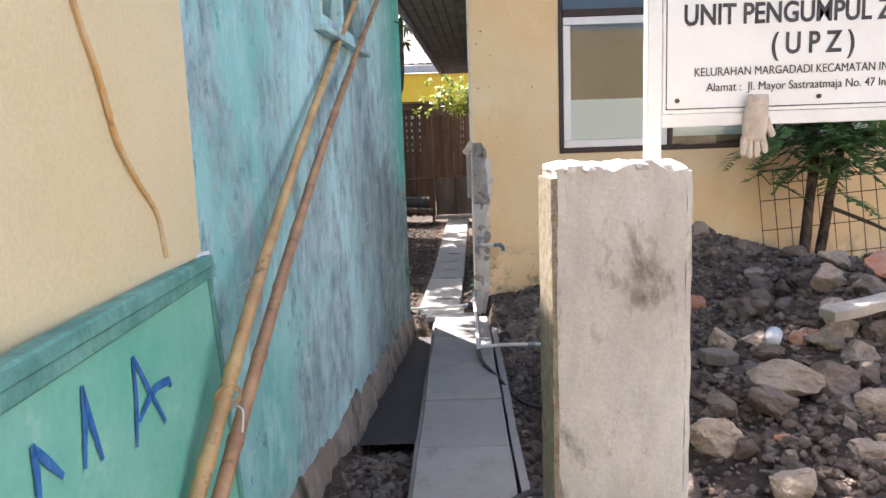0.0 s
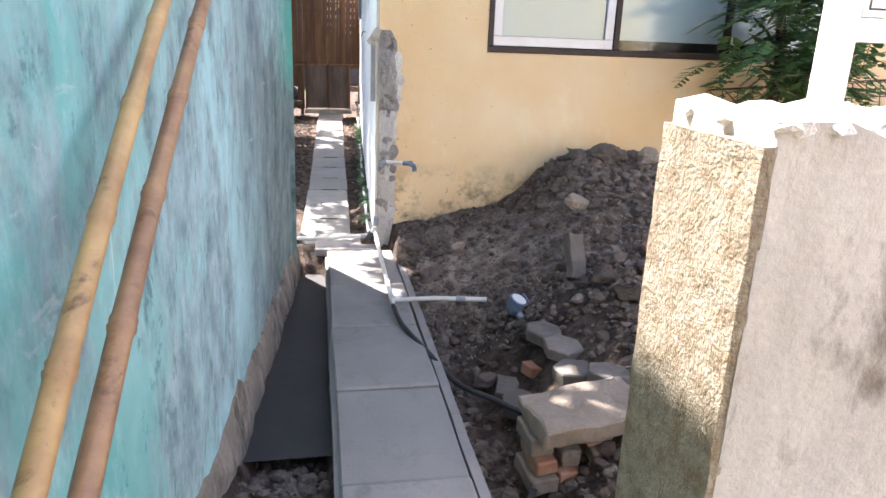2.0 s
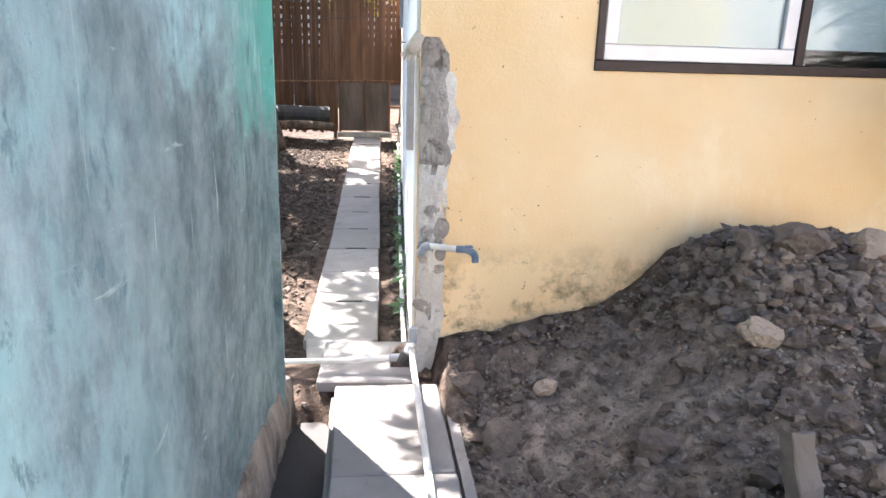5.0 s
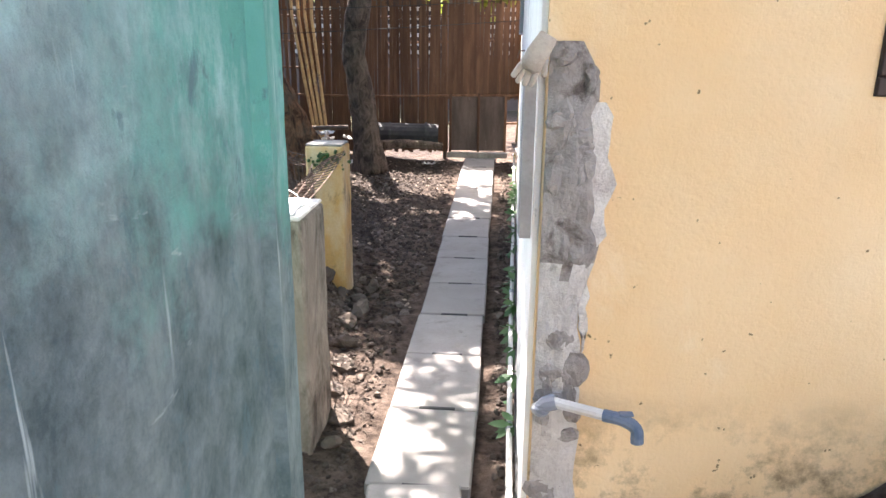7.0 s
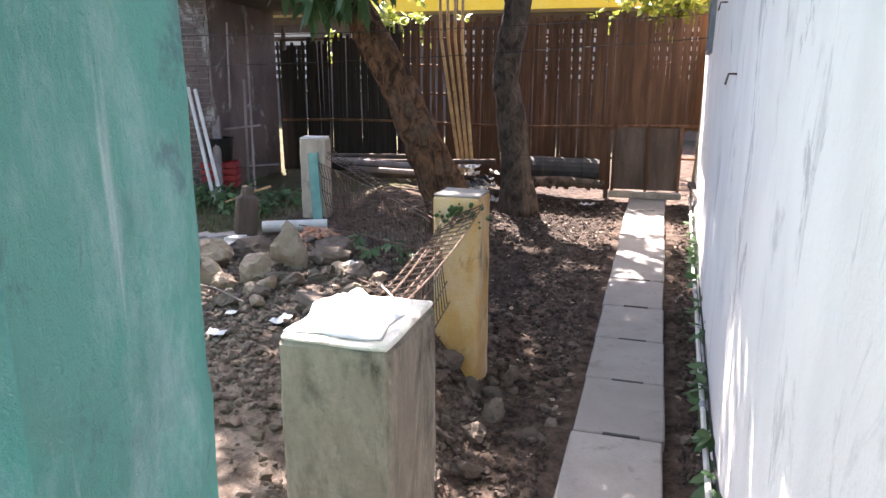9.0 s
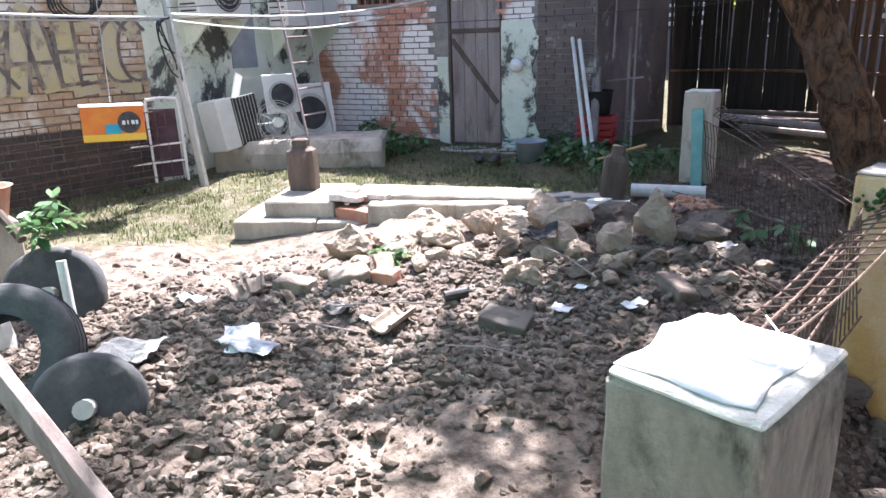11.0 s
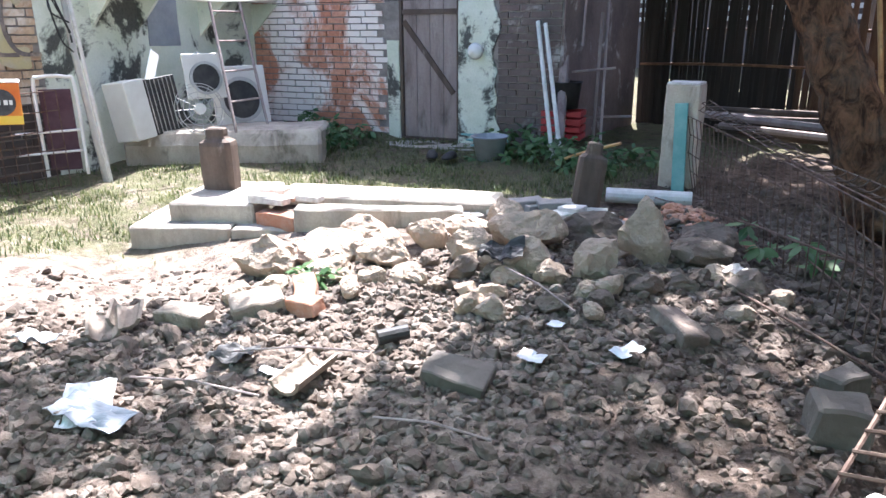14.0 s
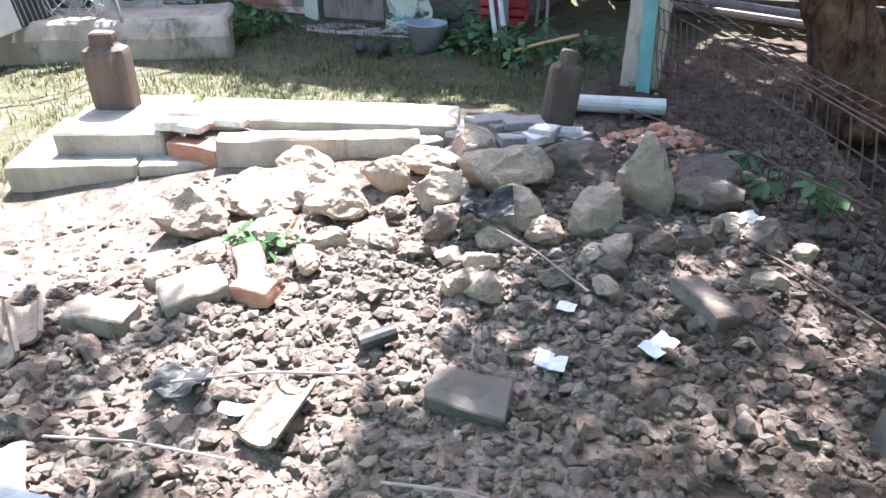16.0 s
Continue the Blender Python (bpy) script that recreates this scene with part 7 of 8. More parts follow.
# ---- rubble, stones and litter ----
def rock_shapes(n, sub, seed, sharp=0.28):
    """Broken stone shapes: a ball cut flat by random planes."""
    out = []
    for s in range(n):
        r = random.Random(seed * 100 + s)
        bm = bmesh.new()
        bmesh.ops.create_icosphere(bm, subdivisions=sub, radius=1.0)
        cuts = [(Vector((r.gauss(0, 1), r.gauss(0, 1), r.gauss(0, 1))).normalized(), r.uniform(0.50, 0.85)) for _ in range(11)]
        for v in bm.verts:
            for no, d in cuts:
                k = v.co.dot(no)
                if k > d:
                    v.co -= no * (k - d)
            v.co += noise.noise_vector(v.co * 1.7 + Vector((s * 7.0, seed, 0))) * sharp * 0.4
        if sub < 3:
            for v in bm.verts:
                v.co *= r.uniform(0.72, 1.18)
        bmesh.ops.triangulate(bm, faces=bm.faces)
        bm.verts.index_update()
        out.append((np.array([v.co[:] for v in bm.verts]), np.array([[v.index for v in f.verts] for f in bm.faces])))
        bm.free()
    return out


def scatter(name, label, spots, shapes, material, category="rubble"):
    """Many small pieces joined into one object; spots are (x, y, size, flatness, sink)."""
    r = np.random.RandomState(len(spots))
    vs, fs, o = [], [], 0
    for i, (x, y, s, flat, sink) in enumerate(spots):
        v, f = shapes[i % len(shapes)]
        q = Euler((r.uniform(-0.5, 0.5), r.uniform(-0.5, 0.5), r.uniform(0, 6.28))).to_matrix()
        k = np.array([s * r.uniform(0.8, 1.35), s * r.uniform(0.7, 1.1), s * flat])
        w = (v * k) @ np.array(q).T + np.array([x, y, ground_z(x, y) + s * flat * sink])
        vs.append(w)
        fs.append(f + o)
        o += len(v)
    me = bpy.data.meshes.new(name)
    me.from_pydata(np.concatenate(vs).tolist(), [], np.concatenate(fs).tolist())
    return tagged(part_mesh(name, me, material), label, category, kind="stuff")


small, mid_shapes, big = rock_shapes(14, 1, 1), rock_shapes(10, 2, 2), rock_shapes(10, 4, 3, 0.10)
sr = random.Random(99)


def off_slab(x, y, m=0.0):
    return abs(x - slab_mid(y)) > 0.28 + m or not 1.2 < y < 14.7


def fill(n, x0, x1, y0, y1, lo, hi, keep, power=2.2, flat=(0.5, 0.95), sink=0.25):
    out = []
    tries = 0
    while len(out) < n and tries < n * 12:
        tries += 1
        x, y = sr.uniform(x0, x1), sr.uniform(y0, y1)
        k = keep(x, y)
        if k > 0 and sr.random() < k:
            out.append((x, y, lo + (hi - lo) * sr.random() ** power, sr.uniform(*flat), sink))
    return out


def in_yard(x, y):
    if not (x < -0.62 - 0.12 * step_in(y, 7.5, 9.5) - 0.9 * step_in(y, 9.4, 12.5)) or y < 6.15 + 0.1 * (-x - 0.4):
        return 0
    gl = GM.inverted() @ Vector((x, y, 0))
    if -0.60 < gl.x < 1.85 and -0.42 < gl.y < 0.62:
        return 0
    grassy = step_in(-x - 0.45 * (9.2 - y), 4.0, 4.7)
    behind = step_in(y - (10.3 + 0.42 * (x + 3.4)), 0.1, 0.5) * step_in(-x, 2.9, 3.4)
    trodden = step_in(-x - 0.5 * (8.4 - y), 3.05, 3.7) * 0.93
    worn_path = hump(x, y, -1.45, 7.5, 0.65, 0.8) * 0.95 + hump(x, y, -2.6, 7.9, 0.45, 0.5) * 0.4
    return max(0.0, 1 - grassy - behind - trodden - worn_path)


def in_heap(x, y):
    if x < slab_mid(y) + 0.30 or y > 6.12 or (0.28 < x < 0.78 and 1.95 < y < 2.36):
        return 0
    # smoother trodden earth beside the path
    soft = hump(x, y, 0.95, 5.5, 0.50, 0.45) * 0.92 + hump(x, y, 0.87, 4.02, 0.24, 0.34) * 0.97 + hump(x, y, 0.7, 4.2, 0.3, 0.5) * 0.5
    return max(0.0, 1 - soft)


def in_strip(x, y):
    """Dirt between the posts and the path, and along the side wall."""
    if not off_slab(x, y, 0.01):
        return 0
    wx = CORNER[0] + 0.066 * (y - 6.2)
    if x > wx - 0.02 or in_yard(x, y) > 0:
        return 0
    return 1.0


def in_channel(x, y):
    return 1.0 if house_x(y) + 0.06 < x < slab_mid(y) - 0.27 else 0


yard_box = (-4.6, -0.7, 6.2, 12.2)
scatter("soil_clods", "loose brown clods and grit strewn over the dug yard", fill(15000, *yard_box, 0.009, 0.036, in_yard), small, CRUMB)
scatter("grit", "fine pale grit over the dug yard", fill(9000, *yard_box, 0.004, 0.014, in_yard), small, STONE)
scatter("stone_chips", "small grey stones strewn over the dug yard", fill(6500, -4.6, -1.5, 6.2, 10.4, 0.008, 0.034, lambda x, y: in_yard(x, y) * step_in(-x, 1.5, 2.1)), small, PALERUBBLE)
scatter("stones", "grey and brown stones lying in the dug yard", fill(1500, *yard_box, 0.016, 0.058, in_yard, 2.6), mid_shapes, STONE)
heap_box = (0.3, 4.6, 1.4, 6.1)
scatter("grit", "fine brown grit on the trodden earth", fill(7000, 0.35, 1.9, 4.6, 6.15, 0.004, 0.016, lambda x, y: 1.0 if x > slab_mid(y) + 0.28 else 0), small, PALERUBBLE)
scatter("stone_chips", "broken clods on the steep side of the heap", fill(900, 1.15, 2.7, 5.3, 6.15, 0.015, 0.05, lambda x, y: step_in(x, 1.15, 1.5)), small, STONE)
scatter("soil_clods", "dark damp clods of the rubble heap", fill(12000, *heap_box, 0.012, 0.045, in_heap), small, CRUMB)
scatter("stone_chips", "grey chips on the rubble heap", fill(3600, *heap_box, 0.010, 0.045, in_heap), small, STONE)
scatter("stones", "broken stones on the rubble heap", fill(420, *heap_box, 0.025, 0.075, in_heap, 2.2), mid_shapes, CRUMB)
scatter("soil_clods", "dark crumbs of soil beside the concrete path", fill(9000, -1.6, 0.8, 6.4, 14.4, 0.006, 0.028, in_strip), small, DARKCRUMB)
scatter("leaf_litter", "pale dry leaves and paper scraps on the dirt", fill(420, -1.6, 0.5, 8.5, 14.3, 0.012, 0.030, in_strip, 1.5, (0.08, 0.15), 1.0), small, STONE2, "litter")
scatter("stones", "stones lying beside the concrete path", fill(130, -1.4, 0.6, 6.4, 13.5, 0.02, 0.05, in_strip), mid_shapes, STONE)
scatter("stone_chips", "grey rubble in the drain channel", fill(1500, -0.75, 0.0, 1.6, 4.05, 0.010, 0.040, in_channel), small, STONE)
scatter("stone_chips", "pebbles at the rim of the channel", fill(160, -0.65, -0.1, 3.7, 6.1, 0.008, 0.022, lambda x, y: 1.0 if house_x(y) + 0.03 < x < house_x(y) + 0.12 else 0), small, STONE)
chip_spots = []
for _ in range(520):
    a, d = sr.uniform(0, math.tau), abs(sr.gauss(0, 0.19))
    chip_spots.append((-2.28 + d * math.cos(a) * 1.25, 10.40 + d * math.sin(a), sr.uniform(0.016, 0.042), sr.uniform(0.25, 0.6), 0.4 + 1.5 * max(0, 0.3 - d)))
scatter("brick_chips", "small heap of broken red brick and tile chips", chip_spots, small, CHIP)


def stone(name, x, y, size, material, label, shape, lift=0.0, turn=None, flat=0.7, group="boulders"):
    v, f = big[shape % len(big)]
    me = bpy.data.meshes.new(name)
    k = np.array([size[0], size[1], size[2]]) if isinstance(size, tuple) else np.array([size, size * 0.8, size * flat])
    fine = np.array([noise.noise_vector(Vector(p) * 2.3 + Vector((x, y, 0))) * 1.3 + noise.noise_vector(Vector(p) * 5.5 + Vector((y, x, 0))) * 0.9 for p in v]) * 0.075
    me.from_pydata(((v + fine) * k).tolist(), [], f.tolist())
    ob = tagged(part_mesh(name, me, material), label, "stone", group)
    t = turn if turn else (sr.uniform(-20, 20), sr.uniform(-20, 20), sr.uniform(0, 360))
    ob.matrix_world = pose(x, y, ground_z(x, y) + k[2] * 0.45 + lift, *t)
    return ob


# row of large stones before the grave: foot, width and height
for i, (x, y, w, h) in enumerate(((-3.69, 8.69, 0.33, 0.22), (-3.60, 9.03, 0.38, 0.16), (-3.61, 9.32, 0.28, 0.15), (-3.22, 9.06, 0.25, 0.20), (-3.18, 9.33, 0.19, 0.18), (-3.09, 9.57, 0.25, 0.13), (-2.86, 9.27, 0.24, 0.18),
                                  (-2.72, 9.58, 0.35, 0.23), (-2.49, 9.88, 0.36, 0.21), (-2.22, 9.42, 0.21, 0.25), (-2.15, 9.72, 0.26, 0.32), (-1.98, 10.04, 0.25, 0.21), (-2.49, 9.29, 0.22, 0.20), (-3.28, 8.76, 0.20, 0.12),
                                  (-2.72, 9.21, 0.17, 0.11), (-1.91, 9.85, 0.27, 0.14), (-3.0, 9.75, 0.22, 0.2), (-3.42, 9.2, 0.15, 0.12))):
    brown = i in (8, 11, 15)
    stone("boulder", x, y, (w * 0.60, w * 0.48, h * 0.62), STONE if brown else STONE2, "large grey-brown stone lying before the grave" if brown else "large broken pale stone lying before the grave", i, 0.01,
          (sr.uniform(-10, 10), sr.uniform(-10, 10), 34 + sr.uniform(-25, 25)))
for i in range(46):
    t = sr.random()
    x, y = -3.6 + 2.0 * t + sr.gauss(0, 0.16), 8.62 + 0.95 * t + sr.gauss(0, 0.20)
    stone("rubble_stone", x, y, sr.uniform(0.045, 0.10), STONE2 if i % 3 else STONE, "broken pale stone among larger stones" if i % 3 else "broken brown stone among larger stones", i, 0.0, group="stones before the grave")
for x, y in ((-0.66, 9.12), (-0.70, 9.25), (-0.78, 9.08), (-0.90, 9.06), (-0.60, 9.35), (-0.62, 8.9), (-0.66, 8.6), (-0.62, 8.3), (-0.58, 8.0), (-0.60, 7.75), (-0.52, 7.45), (-0.50, 7.2)):
    stone("rubble_stone", x, y, sr.uniform(0.05, 0.09), STONE, "grey stone packed along the edge of the yard", len(bpy.data.meshes), 0.0, group="edge stones")
# stones of the rubble heap
for i, (x, y, s) in enumerate(((1.45, 5.35, 0.09), (1.25, 5.45, 0.08), (1.75, 5.65, 0.12), (2.05, 5.6, 0.11), (2.3, 5.35, 0.10), (1.6, 5.75, 0.08), (2.2, 4.9, 0.09), (1.9, 4.35, 0.13), (2.35, 4.5, 0.11), (1.55, 3.9, 0.12),
                               (0.45, 5.85, 0.09), (0.55, 5.55, 0.10), (0.78, 5.75, 0.06), (1.0, 5.2, 0.10), (2.6, 5.2, 0.12), (1.15, 2.9, 0.14), (1.5, 3.1, 0.13), (1.85, 3.3, 0.17), (1.3, 2.5, 0.12), (0.95, 2.7, 0.10), (0.62, 4.35, 0.07))):
    stone("rubble_stone", x, y, s, STONE if i % 3 else STONE2, "broken grey stone lying on the rubble heap" if i % 3 else "pale broken stone lying on the rubble heap", i + 3, 0.0, group="stones of the heap")
for i, (x, y, s) in enumerate(((2.35, 4.25, 0.13), (2.6, 4.1, 0.12), (2.85, 4.2, 0.14), (2.5, 4.45, 0.11), (3.1, 4.0, 0.15), (2.2, 3.9, 0.12))):
    stone("rubble_stone", x, y, s, (STONE2, CHIP, STONE2)[i % 3], "broken lump of masonry on top of the heap", i, 0.05, group="masonry lumps")
slab_piece = tagged(part("concrete_lintel", roughen(grid_box((-0.45, -0.06, -0.03), (0.45, 0.06, 0.03), 0.1, 0.006), 0.006, 8), CONC), "flat concrete lintel lying on the rubble heap", "lintel")
slab_piece.matrix_world = pose(2.45, 3.75, ground_z(2.45, 3.75) + 0.10, 4, -6, 14)


def block(name, x, y, size, rot, material, label, category, group="", lift=0.0, rough=0.013):
    bm = roughen(grid_box((-size[0] / 2, -size[1] / 2, -size[2] / 2), (size[0] / 2, size[1] / 2, size[2] / 2), max(size) / 5, min(size) * 0.08), rough, 12, x)
    ob = tagged(part(name, bm, material), label, category, group)
    ob.matrix_world = pose(x, y, ground_z(x, y) + size[2] * 0.4 + lift, *rot)
    return ob


# loose paving blocks by the water meter
PAVERS = ((0.90, 4.30, 10), (0.92, 4.09, 25), (0.70, 3.99, 15), (0.90, 3.88, 40), (0.98, 3.71, 5), (1.45, 3.66, 30))
hexm = lathe([(0.0, -0.03), (0.098, -0.03), (0.102, 0.022), (0.096, 0.03), (0.0, 0.03)], 6)
for k, (x, y, r) in enumerate(PAVERS):
    me = bpy.data.meshes.new("paver")
    hexm.to_mesh(me)
    for v in me.vertices:
        v.co += noise.noise_vector(v.co * 9 + Vector((k * 3.0, 0, 0))) * 0.006
    ob = tagged(part_mesh("paving_block", me, PAVER), "loose six-sided grey paving block lying on dark soil", "paving block", "loose paving blocks")
    ob.matrix_world = pose(x, y, ground_z(x, y, False) + 0.055, sr.uniform(-5, 5), sr.uniform(-5, 5), r)
hexm.free()
block("paving_block", 0.69, 4.18, (0.16, 0.11, 0.06), (5, -6, 70), PAVER, "loose grey paving block lying on dark soil", "paving block", "loose paving blocks")
block("brick", 0.80, 4.17, (0.06, 0.09, 0.05), (8, 4, 20), CHIP, "red brick piece wedged between paving blocks", "brick")
block("concrete_piece", 1.19, 4.68, (0.11, 0.05, 0.25), (-22, 8, 20), PAVER, "upright flat piece of concrete stuck in the heap", "concrete", lift=0.05)
meter = thing("water_meter", "blue water meter with its lid open lying in the ditch", "water meter")
mm = pose(0.87, 4.68, ground_z(0.87, 4.68) + 0.09, 24, 10, 30)
part("body", pipe([mm @ Vector((0, 0, -0.06)), mm @ Vector((0, 0, -0.02)), mm @ Vector((0, 0, 0.03))], [0.035, 0.05, 0.052], 16), BLUEPL, meter)
bm = bmesh.new()
disc_ring(bm, mm, 0.0, 0.042, 0.031, 0.036, 18)
part("dial", bm, CARDWHITE, meter, "pale dial")
bm = bmesh.new()
disc_ring(bm, mm @ pose(0.10, 0.01, 0.0, 10, 30, 0), 0.0, 0.052, 0.0, 0.012, 18)
part("lid", bm, BLUEPL, meter, "open round lid")
part("connector", pipe([mm @ Vector((0, -0.05, -0.03)), mm @ Vector((0.01, -0.14, -0.04))], 0.018, 10), PVCGREY, meter)
cup = tagged(part("cup", lathe([(0.0, 0.0), (0.035, 0.0), (0.045, 0.10), (0.042, 0.10), (0.033, 0.006), (0.0, 0.006)], 16), PAPER, smooth=True), "crushed clear plastic cup lying on the rubble", "cup")
cup.matrix_world = pose(1.80, 3.78, ground_z(1.80, 3.78) + 0.05, 70, 0, 150)
# broken wall foot beside the pillar, with exposed bricks
ruin = thing("broken_wall", "stub of a broken brick wall capped with yellow concrete", "wall stub")
rm = pose(0.80, 3.50, -0.10, 3, -4, 4)
part("cap", roughen(grid_box((-0.24, -0.15, 0.225), (0.22, 0.12, 0.30), 0.05, 0.008), 0.030, 9), WARMCONC, ruin).matrix_world = rm
for r in range(3):
    for c in range(4):
        part("brick", roughen(grid_box((-0.25 + c * 0.118 + 0.02 * (r % 2), -0.12 + 0.02 * r + 0.025 * (c % 2), -0.02 + r * 0.082), (-0.25 + c * 0.118 + 0.10, 0.10, -0.02 + r * 0.082 + 0.07), 0.05, 0.006), 0.016, 9), CHIP if (r + c) % 3 == 1 else WARMCONC, ruin).matrix_world = rm
for i, (x, y) in enumerate(((0.42, 3.0), (0.46, 3.72), (0.72, 3.15))):
    stone("rubble_stone", x, y, 0.07, STONE, "broken grey stone lying on the rubble heap", i, 0, group="stones of the heap")

# large broken chunks lying on the open side of the heap
for i in range(30):
    x, y = sr.uniform(1.7, 3.6), sr.uniform(2.6, 4.1)
    stone("rubble_stone", x, y, sr.uniform(0.06, 0.14), (STONE2, STONE, WARMCONC)[i % 3], ("broken pale concrete chunk on the rubble heap", "broken brown stone on the rubble heap", "broken grey concrete chunk on the rubble heap")[i % 3], i, -0.01, group="stones of the heap")
# broken masonry beside the pillar
for i in range(80):
    x, y = sr.uniform(1.05, 3.0), sr.uniform(2.55, 4.7)
    if hump(x, y, 0.9, 4.0, 0.4, 0.5) < 0.3:
        stone("rubble_stone", x, y, sr.uniform(0.035, 0.10), (PALERUBBLE, STONE, CRUMB, STONE, CHIP)[i % 5],
              ("broken pale concrete chunk on the rubble heap", "broken brown stone on the rubble heap", "broken grey concrete chunk on the rubble heap", "broken brown stone on the rubble heap", "broken red brick on the rubble heap")[i % 5], i, 0.0, group="broken masonry by the pillar")
stone("rubble_stone", 1.62, 3.25, (0.20, 0.13, 0.10), WARMCONC, "large flat broken concrete chunk on the rubble heap", 2, 0.04, (8, 4, 12), group="broken masonry by the pillar")
cable2 = tagged(part("hose", pipe(curve_points([(0.40, 2.82, 0.03), (0.30, 2.72, 0.085), (0.15, 2.58, 0.083), (0.0, 2.48, 0.083), (-0.16, 2.42, 0.08), (-0.28, 2.40, 0.02), (-0.42, 2.34, -0.03)], 6), 0.014, 8), BLACKRUB), "black rubber hose lying across the concrete slabs", "hose")
# loose blocks and litter in the yard
block("concrete_block", -3.22, 8.30, (0.22, 0.17, 0.08), (4, -5, 62), WARMCONC, "flat grey concrete block lying in the yard", "block", "loose blocks")
block("concrete_block", -3.36, 8.04, (0.21, 0.13, 0.07), (-3, 4, 30), WARMCONC, "flat grey concrete block lying in the yard", "block", "loose blocks")
block("concrete_block", -2.15, 8.37, (0.22, 0.14, 0.07), (6, 8, 20), PAVER, "flat grey concrete block lying in the yard", "block", "loose blocks")
block("concrete_block", -1.10, 8.84, (0.16, 0.13, 0.15), (5, 4, 25), PAVER, "grey concrete block standing by the mesh", "block", "loose blocks")
block("concrete_block", -1.14, 9.10, (0.13, 0.09, 0.09), (3, -8, 60), PAVER, "small grey concrete block standing by the mesh", "block", "loose blocks")
block("concrete_block", -1.73, 9.18, (0.22, 0.13, 0.06), (-14, 10, -30), STONE, "brown flat stone lying in the yard", "block", "loose blocks")
block("brick", -3.17, 8.52, (0.20, 0.10, 0.07), (8, 24, -40), CHIP, "broken red brick lying by the stones", "brick", "loose bricks")
block("brick", -3.04, 8.42, (0.15, 0.09, 0.07), (4, -6, 10), CHIP, "broken red brick lying by the stones", "brick", "loose bricks")


def ridge_tile(x, y, turn, label):
    bm = bmesh.new()
    rows = []
    for i in range(2):
        rows.append([[bm.verts.new((0.065 * math.cos(a) * k, -0.11 + 0.22 * i, 0.055 - 0.06 * math.sin(a) * k)) for a in np.linspace(0.15, math.pi - 0.15, 7)] for k in (1.0, 0.8)])
    for k in (0, 1):
        for j in range(6):
            bm.faces.new((rows[0][k][j], rows[0][k][j + 1], rows[1][k][j + 1], rows[1][k][j]))
    for i in (0, 1):
        for j in range(6):
            bm.faces.new((rows[i][0][j], rows[i][0][j + 1], rows[i][1][j + 1], rows[i][1][j]))
    for j in (0, 6):
        bm.faces.new((rows[0][0][j], rows[1][0][j], rows[1][1][j], rows[0][1][j]))
    ob = tagged(part("roof_tile", bm, WARMCONC), label, "roof tile", "fallen roof tiles")
    ob.matrix_world = pose(x, y, ground_z(x, y) + 0.03, sr.uniform(-8, 8), sr.uniform(-8, 8), turn)


ridge_tile(-2.52, 8.02, 15, "curved clay roof tile lying upturned on the soil")
ridge_tile(-3.50, 7.86, 60, "curved clay roof tile lying upturned on the soil")
ridge_tile(-3.46, 7.76, 66, "curved clay roof tile lying upturned on the soil")
tagged(part("bottle_stub", pipe([(-2.53, 8.36, 0.27), (-2.47, 8.46, 0.28)], 0.028, 12), BLACKRUB), "short black pipe stub lying on the soil", "pipe stub")


def crumpled(name, x, y, w, d, turn, material, label, lift=0.03, rough=0.05):
    bm = bmesh.new()
    bmesh.ops.create_grid(bm, x_segments=12, y_segments=12, size=0.5)
    for v in bm.verts:
        u, t = v.co.x * w, v.co.y * d
        v.co = Vector((u, t, 0.6 * rough * abs(noise.noise(Vector((u * 16 + x, t * 16 + y, 0)))) + 0.25 * rough * abs(u / w)))
    ob = part(name, bm, material)
    ob.modifiers.new("thickness", "SOLIDIFY").thickness = 0.002
    ob.matrix_world = pose(x, y, ground_z(x, y) + lift, sr.uniform(-8, 8), sr.uniform(-8, 8), turn)
    return tagged(ob, label, "litter", "scraps of paper and plastic")


crumpled("paper_sheet", -2.90, 7.46, 0.15, 0.24, 60, PAPER, "folded white paper lying on the soil")
crumpled("plastic_scrap", -2.82, 7.44, 0.26, 0.12, 20, PVCGREY, "clear plastic scrap beside a paper")
crumpled("paper_sheet", -3.16, 7.06, 0.30, 0.20, 30, CHALK, "dirty pale cement sack scrap on the soil", 0.05, 0.10)
crumpled("paper_scrap", -2.02, 8.62, 0.09, 0.08, 15, PAPER, "small white scrap on the soil")
crumpled("paper_scrap", -1.74, 9.73, 0.11, 0.07, 50, CHALK, "white crumpled scrap on the soil", 0.05, 0.08)
crumpled("paper_scrap", -1.78, 8.86, 0.11, 0.07, 70, PAPER, "white and violet wrapper on the soil", 0.03, 0.07)
crumpled("paper_scrap", -2.10, 8.9, 0.06, 0.05, 10, PAPER, "small white scrap on the soil")
crumpled("plastic_scrap", -2.86, 7.96, 0.16, 0.12, 20, BLACKRUB, "dark crumpled plastic bag on the soil", 0.03, 0.08)
crumpled("plastic_scrap", -2.56, 9.16, 0.20, 0.16, 30, BLACKRUB, "black crumpled plastic bag among the stones", 0.10, 0.14)
crumpled("paper_scrap", -2.62, 7.98, 0.12, 0.05, 35, PAPER, "white curled scrap on the soil")
crumpled("paper_scrap", -3.55, 7.55, 0.16, 0.10, 40, PAPER, "pale plastic wrapper on the soil", 0.04, 0.08)
crumpled("paper_scrap", -0.42, 13.9, 0.16, 0.12, 10, PAPER, "white paper scrap by the log", 0.06, 0.10)
